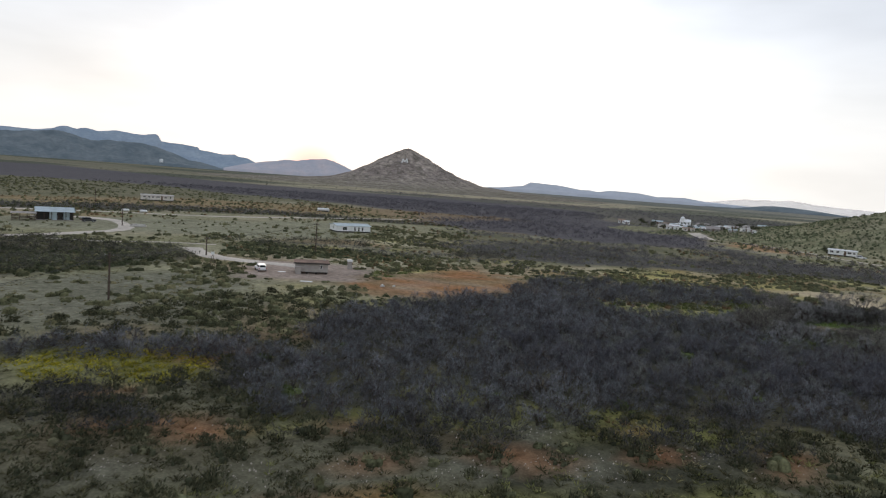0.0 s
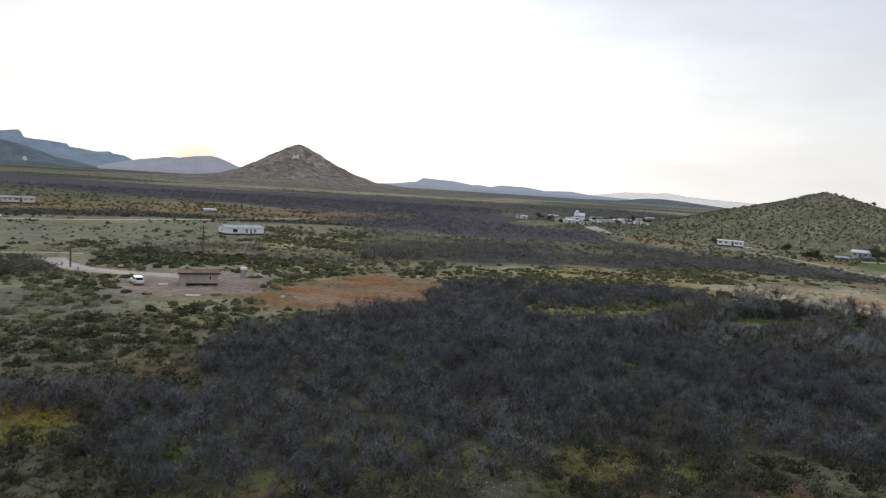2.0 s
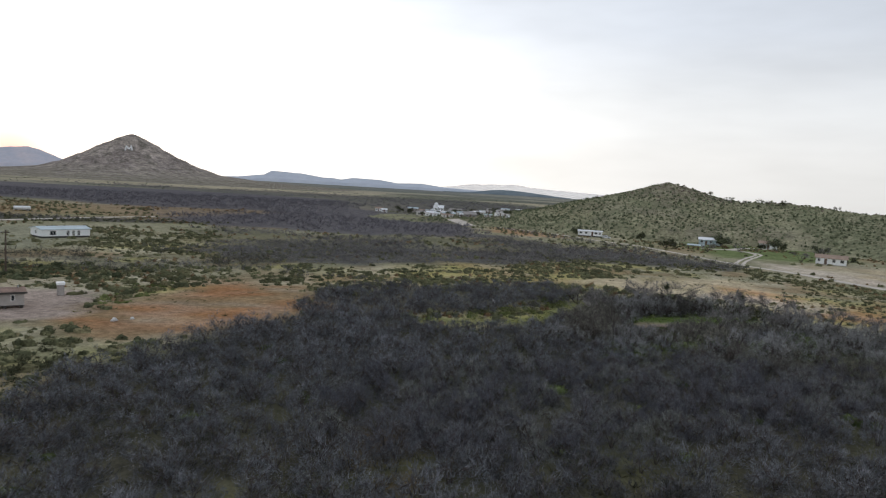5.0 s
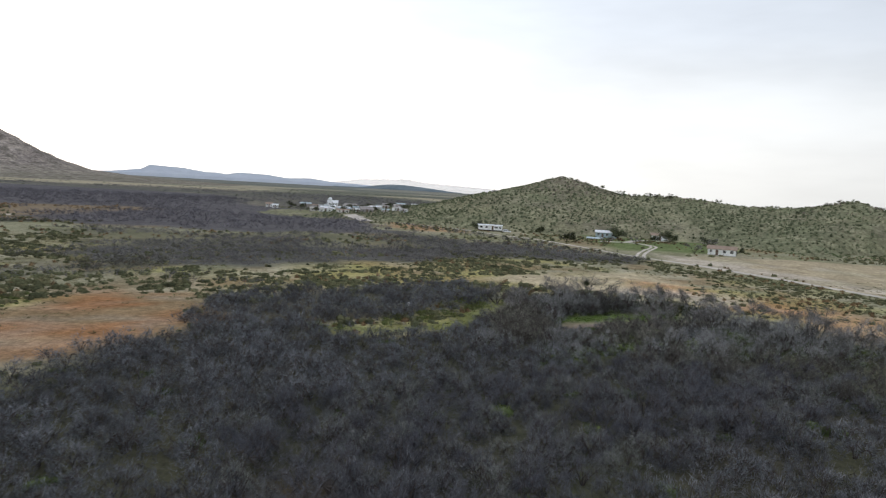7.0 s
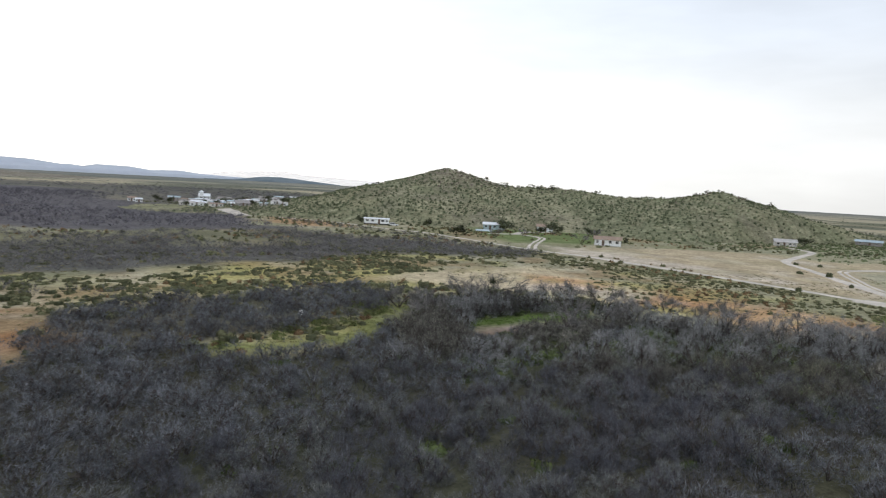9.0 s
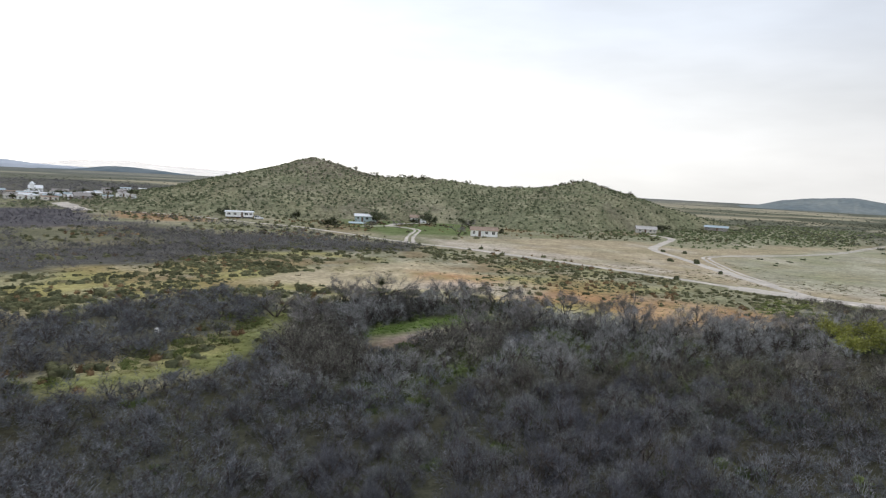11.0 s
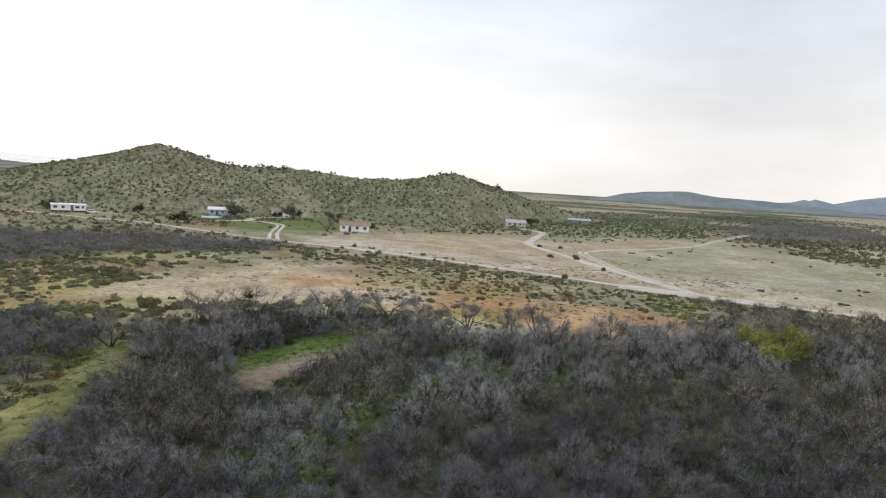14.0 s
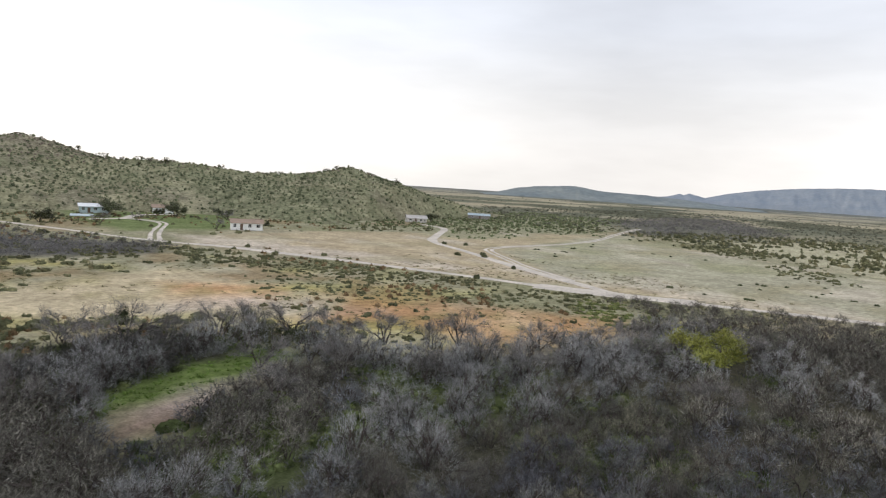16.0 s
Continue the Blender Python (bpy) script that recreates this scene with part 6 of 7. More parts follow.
def lone_tree(label, x, y, h, spread, leaf=None, seed=0, clump=False, twigs=1500, group="", leaves=3600):
    """A tree that stands out by itself: bare, or in leaf."""
    z = lz(x, y)
    rng = np.random.default_rng(seed)
    trunk, crown = desert_tree(seed, h, spread, twigs, stems=4, depth=3, twig_len=0.12, twig_w=0.026, tube_order=3, girth=0.027)
    root = empty("tree", pose(x, y, z, 0, 0, rng.random() * 360), label, "tree", group)
    for nm, (v, f), m in (("trunk", trunk, M_BARK), ("crown", crown, M_DARKTWIG)):
        ob = new(nm, sheet(nm, v, f, m, smooth=False))
        ob.parent = root
        tagged(ob, kind="stuff")
    if leaf is not None:
        pts = crown[0][rng.integers(0, len(crown[0]), leaves)]
        pts = pts + rng.normal(size=pts.shape) * h * 0.055
        pts = pts[pts[:, 2] > h * 0.14]
        D = rng.normal(size=pts.shape) + np.array([0, 0, 0.3])
        n = len(pts)
        v, f = blades(pts, D, h * 0.06 * (3600 / leaves) ** 0.3 * (0.5 + rng.random(n)), h * 0.032 * (3600 / leaves) ** 0.3 * (0.5 + rng.random(n)), rng)
        ob = new("foliage", sheet("foliage", v, f, leaf, smooth=False))
        ob.parent = root
        tagged(ob, kind="stuff")
    if clump:
        p = crown[0][np.argsort(crown[0][:, 2])[int(len(crown[0]) * 0.86)]] * np.array([0.35, 0.35, 0.86])
        q = p + rng.normal(size=(420, 3)) * np.array([0.26, 0.26, 0.30])
        v, f = blades(q, rng.normal(size=q.shape), np.full(420, 0.2), np.full(420, 0.1), rng)
        ob = new("mistletoe", sheet("mistletoe", v, f, M_DARKLEAF, smooth=False))
        ob.parent = root
        tagged(ob, "dark mistletoe clump", kind="stuff")


EDGE_TREES = [("dark bare mesquite with a clump of mistletoe", -0.8, 164.5, 6.6, 1.5, True), ("bare grey mesquite at the thicket's edge", -6.5, 164.5, 5.6, 1.5, False),
              ("dark bare mesquite at the thicket's edge", 9.8, 164.0, 5.8, 1.5, False), ("small bare mesquite with mistletoe in its crown", 13.4, 163.0, 5.4, 1.3, True),
              ("tall bare mesquite at the thicket's edge", 18.0, 161.8, 6.0, 1.3, False), ("bare spreading mesquite before red earth", 35.0, 148.6, 5.6, 1.7, False),
              ("bare grey mesquite at the thicket's edge", 22.0, 157.0, 5.2, 1.4, False), ("bare grey mesquite at the thicket's edge", 27.0, 153.5, 5.2, 1.5, False),
              ("dark bare mesquite beside the green clearing", -5.0, 160.5, 5.0, 1.6, False), ("dark bare mesquite beside the green clearing", 3.5, 162.0, 5.0, 1.6, False),
              ("dark bare mesquite beside the green clearing", -13.5, 155.5, 5.2, 1.7, False), ("bare spreading mesquite in the green clearing", 9.0, 151.0, 4.4, 1.8, False),
              ("bare mesquite with dark limbs at the thicket's edge", 43.0, 142.0, 4.6, 1.6, False)]
INNER_TREES = [("bare mesquite with dark limbs at the thicket's edge", 52.0, 139.0, 4.4, 1.6, False), ("wide bare mesquite beside the green clearing", -14.0, 147.0, 5.2, 1.9, False),
              ("wide bare mesquite beside the green clearing", -18.0, 158.0, 4.8, 1.8, False), ("bare grey mesquite rising from the thicket", 5.0, 139.5, 4.6, 1.7, False),
              ("bare grey mesquite rising from the thicket", 32.0, 133.5, 5.2, 1.5, False), ("bare grey mesquite rising from the thicket", 30.0, 139.0, 5.4, 1.5, False),
              ("bare grey mesquite rising from the thicket", 23.0, 138.0, 5.0, 1.6, False), ("bare grey mesquite rising from the thicket", 49.0, 131.0, 4.6, 1.6, False),
              ("bare grey mesquite rising from the thicket", 64.0, 125.5, 4.4, 1.7, False), ("bare grey mesquite rising from the thicket", 38.0, 116.0, 4.2, 1.7, False),
              ("bare grey mesquite rising from the thicket", 68.0, 133.0, 4.4, 1.6, False), ("bare grey mesquite rising from the thicket", 16.0, 146.0, 4.8, 1.6, False),
              ("bare grey mesquite at the thicket's edge", 31.0, 149.0, 4.6, 1.5, False), ("bare mesquite with dark limbs at the thicket's edge", 60.0, 140.0, 4.2, 1.6, False)]
for k, (label, x, y, h, sp, nest) in enumerate(EDGE_TREES + INNER_TREES):
    lone_tree(label, x, y, h, sp, seed=860 + k, clump=nest, twigs=2300)
lone_tree("yellow-green shrubby tree among bare mesquites", 55.7, 126.4, 5.2, 2.1, M_LIME, 807, leaves=9000)
lone_tree("dark green round tree beside the blue house", 49.6, 369.0, 6.8, 1.6, M_HILLGREEN, 811)
lone_tree("dark green spreading tree on the lawn", 73.5, 363.0, 6.6, 2.0, M_HILLGREEN, 812)
lone_tree("small dark round tree by the drive", 67.0, 366.0, 3.4, 1.3, M_DARKLEAF, 813)
lone_tree("dark bare tree beside the driveway", 51.4, 340.0, 4.2, 1.4, None, 814)
lone_tree("grey-green tree near the white shed", 19.4, 330.0, 5.0, 1.8, M_DARKLEAF, 815)
lone_tree("grey bare tree beside the road", 36.0, 326.0, 4.6, 1.6, None, 816)
lone_tree("dark bare tree beside the white house", 66.4, 306.0, 4.4, 1.3, None, 817)
lone_tree("grey bare tree below the hill", 88.0, 348.0, 5.0, 1.8, None, 818)
lone_tree("grey-green spreading tree behind the trailer", -19.0, 384.0, 5.4, 2.0, M_HILLGREEN, 819)
lone_tree("grey-green tree behind the blue house", 52.0, 384.0, 5.0, 2.0, M_HILLGREEN, 822)
lone_tree("grey-green bushy tree beside the lawn", 90.0, 356.0, 4.6, 2.2, M_HILLGREEN, 823)
lone_tree("dark shrubby tree beside the white house", 83.5, 308.0, 3.6, 1.9, M_DARKLEAF, 824)
lone_tree("dark green bush tree below the hill", 13.0, 377.0, 4.6, 1.0, M_DARKLEAF, 820)
lone_tree("dark green tree beside the pale house", 197.0, 352.0, 4.5, 1.7, M_DARKLEAF, 821)
for k, (x, y) in enumerate(((125, 257), (131, 253), (115, 228), (102, 203), (80, 193), (107, 230), (112, 224))):
    z = lz(x, y)
    v, f = lobed(830 + k, 1.1, 1.7, 4, 160, 0.26, 7, 3)
    ob = new("roadside_bush", sheet("roadside_bush", v, f, M_DARKLEAF, smooth=False))
    ob.location = (x, y, z - 0.02)
    tagged(ob, "dark green bush beside the dirt road", "bush", "roadside bushes")
# trees along the hill's crest
crest = np.random.default_rng(841)
for k in range(15):
    s = crest.random() * (len(RIDGE) - 5) + 1.5
    s = s + 2.6 if 2.8 < s < 5.4 else s
    i = int(s)
    x = RIDGE[i][0] + (s - i) * (RIDGE[i + 1][0] - RIDGE[i][0]) + crest.normal() * 3
    y = RIDGE[i][1] + (s - i) * (RIDGE[i + 1][1] - RIDGE[i][1]) + crest.normal() * 3
    lone_tree("small scrubby tree on the crest of the hill", x, y, 2.0 + 2.0 * crest.random() ** 1.5, 1.5, M_CREOSOTE, 850 + k, False, 200, "crest trees", 420)


# ---- buildings ----
def gable(L, W, H, rise, over, thick=0.12, hip=0.0):
    """A pitched roof of two slopes with eaves, as one thin shell."""
    h = W / 2 + over
    drop = rise * over / (W / 2)
    pr = [(-h, H - drop), (0, H + rise), (h, H - drop), (h, H - drop + thick), (0, H + rise + thick * 1.2), (-h, H - drop + thick)]
    return prism(pr, -L / 2 - over, L / 2 + over)


def shed_roof(L, W, z_front, z_back, over, thick=0.12):
    k = (z_back - z_front) / W
    a, b = -W / 2 - over, W / 2 + over
    za, zb = z_front - k * over, z_back + k * over
    return prism([(a, za), (b, zb), (b, zb + thick), (a, za + thick)], -L / 2 - over, L / 2 + over)


def window(parent, x, y, z, w, h, face=-1, side=False, sash=1):
    """A framed window set on a wall: frame bars proud of it, dark panes behind them."""
    out = 0.05 * face
    f = bmesh.new()
    t = 0.09
    bars = [(-w / 2, w / 2, -h / 2, -h / 2 + t), (-w / 2, w / 2, h / 2 - t, h / 2), (-w / 2, -w / 2 + t, -h / 2 + t, h / 2 - t), (w / 2 - t, w / 2, -h / 2 + t, h / 2 - t)]
    bars += [(-w / 2 + w * (k + 1) / (sash + 1) - t / 2, -w / 2 + w * (k + 1) / (sash + 1) + t / 2, -h / 2 + t, h / 2 - t) for k in range(sash)]
    for a0, a1, b0, b1 in bars:
        lo, hi = sorted((y, y + out))
        if side:
            lo, hi = sorted((x, x + out))
            box(f, lo, hi, y + a0, y + a1, z + b0, z + b1)
        else:
            box(f, x + a0, x + a1, lo, hi, z + b0, z + b1)
    win = part("window", f, M_TRIM, parent)
    lo, hi = sorted((0.004 * face, 0.02 * face))
    p = slab(x + lo, x + hi, y - w / 2 + t / 2, y + w / 2 - t / 2, z - h / 2 + t / 2, z + h / 2 - t / 2) if side else slab(x - w / 2 + t / 2, x + w / 2 - t / 2, y + lo, y + hi, z - h / 2 + t / 2, z + h / 2 - t / 2)
    part("pane", p, M_GLASS, win, "dark glass pane")


def walls(parent, L, W, z0, H, material, rise=0.0, front_z=None, back_z=None):
    """Four walls round the room, the end walls raised to the roof."""
    t = 0.15
    fz, bz = front_z or H, back_z or H
    part("wall", slab(-L / 2, L / 2, -W / 2, -W / 2 + t, z0, fz), material, parent)
    part("wall", slab(-L / 2, L / 2, W / 2 - t, W / 2, z0, bz), material, parent)
    a, b = -W / 2 + t, W / 2 - t
    pr = [(a, z0), (b, z0), (b, bz), (0, H + rise), (a, fz)] if rise else [(a, z0), (b, z0), (b, bz), (a, fz)]
    part("wall", prism(pr, -L / 2, -L / 2 + t), material, parent)
    part("wall", prism(pr, L / 2 - t, L / 2), material, parent)


def house(name, label, x, y, rz, L, W, H, rise, wall, roof, wins=(), door=None, skirt=0.0, side_win=None, over=0.35, category="house", chimney=False, group=""):
    """A simple house: x, y is the middle of its front; the front looks along its own -y."""
    front = pose(0, 0, 0, 0, 0, rz)
    c = Vector((x, y, 0)) + front.to_3x3() @ Vector((0, W / 2, 0))
    zs = [lz(c.x + dx, c.y + dy) for dx in (-L / 3, 0, L / 3) for dy in (-W / 3, 0, W / 3)]
    ob = empty(name, pose(c.x, c.y, min(zs) - 0.05, 0, 0, rz), label, category, group)
    if skirt:
        part("skirting", slab(-L / 2 + 0.06, L / 2 - 0.06, -W / 2 + 0.06, W / 2 - 0.06, 0, skirt), M_SKIRT, ob, "dark skirting")
    else:
        part("footing", slab(-L / 2 - 0.08, L / 2 + 0.08, -W / 2 - 0.08, W / 2 + 0.08, 0, 0.15), M_GREYROOF, ob)
        skirt = 0.15
    walls(ob, L, W, skirt, H, wall, rise)
    r = part("roof", gable(L, W, H, rise, over), roof, ob)
    part("ridge_cap", slab(-L / 2 - over, L / 2 + over, -0.16, 0.16, H + rise + 0.13, H + rise + 0.17), roof, r)
    for wx, ww, wh in wins:
        window(ob, wx, -W / 2, H - 0.35 - wh / 2, ww, wh)
    if side_win:
        window(ob, -L / 2, side_win[0], H - 0.35 - side_win[2] / 2, side_win[1], side_win[2], -1, True)
    if door is not None:
        d = part("door", slab(door - 0.48, door + 0.48, -W / 2 - 0.05, -W / 2 - 0.004, skirt + 0.02, skirt + 2.05), M_DOOR, ob, "brown door")
        part("door_handle", slab(door + 0.34, door + 0.40, -W / 2 - 0.11, -W / 2 - 0.05, skirt + 1.0, skirt + 1.06), M_STEEL, d)
        for k in range(2):
            part("step", slab(door - 0.6, door + 0.6, -W / 2 - 0.45 - 0.3 * k, -W / 2 - 0.12 - 0.3 * k, 0, skirt * (0.66 - 0.33 * k) + 0.05), M_GREYROOF, ob)
    if chimney:
        part("chimney", slab(L * 0.2, L * 0.2 + 0.5, 0.3, 0.8, H, H + rise + 0.7), M_STONE, r)
    return ob


# the small cabin on its dirt pad
def build_cabin():
    L, W = 6.9, 2.7
    rz = 47
    c = Vector((-100.6, 107.0, 0)) + pose(0, 0, 0, 0, 0, rz).to_3x3() @ Vector((0, W / 2, 0))
    ob = empty("cabin", pose(c.x, c.y, lz(c.x, c.y) - 0.05, 0, 0, rz), "small grey cabin with a rusted brown roof on a dirt pad", "cabin")
    for px in (-3.1, -1.0, 1.0, 3.1):
        for py in (-1.1, 1.1):
            part("pier", slab(px - 0.2, px + 0.2, py - 0.2, py + 0.2, 0, 0.42), M_SKIRT, ob)
    part("floor_frame", slab(-L / 2, L / 2, -W / 2, W / 2, 0.36, 0.5), M_SKIRT, ob)
    walls(ob, L, W, 0.5, 2.5, M_GREY, 0.0, 2.38, 2.62)
    for k in range(15):
        bx_ = -L / 2 + 0.28 + k * (L - 0.56) / 14
        part("batten", slab(bx_ - 0.03, bx_ + 0.03, -W / 2 - 0.03, -W / 2 - 0.002, 0.5, 2.34), M_GREY, ob)
    r = part("roof", shed_roof(L, W, 2.40, 2.64, 0.3, 0.1), M_RUSTROOF, ob, "rusted brown sheet roof")
    k = 0.24 / W
    for j in range(12):
        sx = -L / 2 + j * L / 11
        part("roof_seam", prism([(-W / 2 - 0.3, 2.505 - k * 0.3), (W / 2 + 0.3, 2.745 + k * 0.3), (W / 2 + 0.3, 2.79 + k * 0.3), (-W / 2 - 0.3, 2.55 - k * 0.3)], sx - 0.03, sx + 0.03), M_RUSTROOF, r)
    part("fascia", slab(-L / 2 - 0.36, L / 2 + 0.36, -W / 2 - 0.36, -W / 2 - 0.31, 2.22, 2.5), M_SKIRT, ob, "dark eaves board")
    window(ob, 2.0, -W / 2 - 0.03, 1.6, 0.55, 0.95, sash=0)
    part("porch_box", slab(-L / 2 + 0.05, -L / 2 + 1.15, -W / 2 - 1.0, -W / 2 - 0.04, 0.0, 1.6, 0.03), M_GREY, ob, "small grey lean-to cupboard")
    part("porch_lid", slab(-L / 2 - 0.02, -L / 2 + 1.22, -W / 2 - 1.08, -W / 2 - 0.04, 1.6, 1.67), M_GREYROOF, ob)
    part("vent_pipe", rod(bmesh.new(), (L / 2 - 0.6, 1.2, 2.6), (L / 2 - 0.6, 1.2, 3.1), 0.09, 0.09), M_STEEL, r)


build_cabin()

house("mobile_home", "white mobile home with a pale blue tin roof on grass", -163.6, 195.6, 63, 13.4, 7.2, 2.5, 0.6, M_WHITE, M_TIN,
      ((-3.6, 1.7, 1.3), (0.5, 0.75, 1.5), (2.0, 0.75, 1.5), (3.5, 0.75, 1.5)), None, 0.55, (0.0, 0.8, 1.0))
house("mobile_home", "long pale single-wide trailer home far on the plain", -319.7, 221.2, 58, 16.0, 4.4, 2.9, 0.45, M_PALE, M_PALEROOF,
      ((-6.2, 1.1, 0.9), (-4.0, 1.0, 0.9), (-2.2, 1.0, 0.9), (0.4, 1.6, 0.9), (4.0, 1.0, 0.9), (6.4, 1.0, 0.9)), 2.2, 0.6)
house("mobile_home", "white single-wide trailer home below the hill", -12.1, 372.5, -4, 11.8, 4.0, 2.8, 0.35, M_WHITE, M_WHITEROOF,
      ((-4.4, 1.4, 1.0), (-1.8, 1.2, 1.0), (3.0, 1.5, 1.0), (4.9, 0.9, 1.0)), 1.2, 0.6)
house("house", "white house with a brown shingle roof by the field", 75.8, 302.2, -20, 10.2, 6.5, 2.6, 1.0, M_WHITE, M_BROWNROOF,
      ((-4.0, 0.9, 1.2), (0.9, 1.1, 1.2), (3.6, 1.2, 1.2)), -1.8, 0.0, (0.0, 0.8, 1.1), 0.5)
house("house", "pale house with a weathered grey roof in green scrub", 183.5, 346.5, -30, 9.6, 7.0, 2.2, 1.2, M_PALE, M_PALEROOF,
      ((-3.2, 1.2, 1.0), (2.0, 1.2, 1.0), (3.8, 0.8, 1.0)), -0.6, 0.0, (0.0, 1.0, 1.0), 0.5)
house("metal_barn", "long metal barn with a pale blue tin roof", 253.0, 376.0, -42, 12.4, 6.5, 2.3, 0.9, M_GREYROOF, M_TIN,
      ((-4.0, 1.0, 0.9), (3.5, 1.0, 0.9)), 0.5, 0.0, None, 0.5, "barn")
house("house", "pale blue house with a white roof beside a tree", 45.3, 372.8, -12, 10.4, 6.5, 2.7, 0.9, M_BLUEWALL, M_WHITEROOF,
      ((-3.8, 1.1, 1.2), (0.4, 1.2, 1.2), (3.2, 1.2, 1.2)), -1.8, 0.0, None, 0.45, chimney=True)
house("house", "small white house with a brown roof on a lawn", 73.2, 379.0, -16, 8.0, 6.0, 2.6, 1.0, M_WHITE, M_BROWNROOF,
      ((-2.4, 1.0, 1.1), (2.4, 1.0, 1.1)), 0.2, 0.0, None, 0.5)


def carport(label, x, y, rz, L, W, H, roof, posts=4):
    """An open roof on posts."""
    z = lz(x, y)
    ob = empty("carport", pose(x, y, z - 0.03, 0, 0, rz), label, "carport")
    part("roof", shed_roof(L, W, H, H + 0.35, 0.3, 0.1), roof, ob)
    for px in np.linspace(-L / 2 + 0.2, L / 2 - 0.2, posts):
        for py, h in ((-W / 2 + 0.2, H + 0.02), (W / 2 - 0.2, H + 0.33)):
            part("post", slab(px - 0.07, px + 0.07, py - 0.07, py + 0.07, 0, h), M_WOODPOLE, ob)
    return ob


carport("open shed with a pale tin roof beside a tree", 32.5, 334.5, -12, 6.4, 3.6, 1.9, M_TIN)


# the barn with the blue roof
def build_barn():
    L, W = 10.6, 7.0
    c = Vector((-222.6, 117.2, 0)) + pose(0, 0, 0, 0, 0, 64).to_3x3() @ Vector((0, W / 2, 0))
    ob = empty("barn", pose(c.x, c.y, lz(c.x, c.y) - 0.05, 0, 0, 64), "dark barn with a pale blue tin roof and open front bays", "barn")
    part("footing", slab(-L / 2, L / 2, -W / 2, W / 2, 0, 0.12), M_GREYROOF, ob)
    part("wall", slab(-L / 2, L / 2, W / 2 - 0.15, W / 2, 0.12, 3.6), M_SKIRT, ob)
    for sx in (-L / 2, L / 2 - 0.15):
        part("wall", prism([(-W / 2 + 1.6, 0.12), (W / 2 - 0.15, 0.12), (W / 2 - 0.15, 3.6), (-W / 2 + 1.6, 3.0)], sx, sx + 0.15), M_SKIRT, ob)
    part("wall", slab(-L / 2 + 0.15, -1.6, -W / 2 + 1.6, -W / 2 + 1.75, 0.12, 3.0), M_SKIRT, ob)
    part("wall", slab(-1.6, 0.5, -W / 2 + 0.3, -W / 2 + 0.45, 0.12, 2.7), M_BLUEWALL, ob, "pale blue boarded bay")
    part("wall", slab(0.5, L / 2 - 0.15, -W / 2 + 1.6, -W / 2 + 1.75, 0.12, 3.0), M_SKIRT, ob)
    part("door", slab(2.4, 4.2, -W / 2 + 1.54, -W / 2 + 1.597, 0.14, 2.4), M_BLUEWALL, ob, "pale blue plank door")
    for px in np.linspace(-L / 2 + 0.2, L / 2 - 0.2, 6):
        part("post", slab(px - 0.1, px + 0.1, -W / 2 + 0.02, -W / 2 + 0.22, 0.12, 2.75), M_WOODPOLE, ob)
    r = part("roof", shed_roof(L, W, 2.75, 3.65, 0.4, 0.1), M_TIN, ob)
    for j in range(15):
        sx = -L / 2 + j * L / 14
        k = 0.9 / W
        part("roof_seam", prism([(-W / 2 - 0.35, 2.855 - k * 0.35), (W / 2 + 0.35, 3.755 + k * 0.35), (W / 2 + 0.35, 3.80 + k * 0.35), (-W / 2 - 0.35, 2.90 - k * 0.35)], sx - 0.03, sx + 0.03), M_TIN, r)


build_barn()


def build_pen():
    """A low pen of posts and boards with a flat roof, next to the barn."""
    ob = empty("animal_pen", pose(-224.4, 108.4, lz(-224.4, 108.4) - 0.03, 0, 0, 64), "weathered wooden pen with a flat tin roof", "pen")
    part("roof", shed_roof(6.5, 4.0, 2.3, 2.5, 0.2, 0.08), M_GREYROOF, ob)
    for px in (-3.1, -1.0, 1.0, 3.1):
        for py in (-1.9, 1.9):
            part("post", slab(px - 0.08, px + 0.08, py - 0.08, py + 0.08, 0, 2.33), M_WOODPOLE, ob)
    for h in (0.5, 0.95, 1.4):
        part("rail", slab(-3.2, 3.2, -2.04, -1.98, h - 0.07, h + 0.07), M_WOODPOLE, ob)
        part("rail", slab(-3.2, 3.2, 1.98, 2.04, h - 0.07, h + 0.07), M_WOODPOLE, ob)


build_pen()


def build_booth():
    """The narrow pump house with a white cap."""
    x, y = -101.2, 120.2
    ob = empty("pump_house", pose(x, y, lz(x, y) - 0.03, 0, 0, 45), "narrow grey pump house with a white cap", "shed")
    part("body", slab(-0.5, 0.5, -0.5, 0.5, 0, 1.75, 0.03), M_GREYROOF, ob)
    part("cap", slab(-0.62, 0.62, -0.62, 0.62, 1.75, 2.2, 0.05), M_WHITE, ob, "white boxed cap")
    part("door", slab(-0.34, 0.34, -0.545, -0.504, 0.1, 1.65), M_GREY, ob)


build_booth()


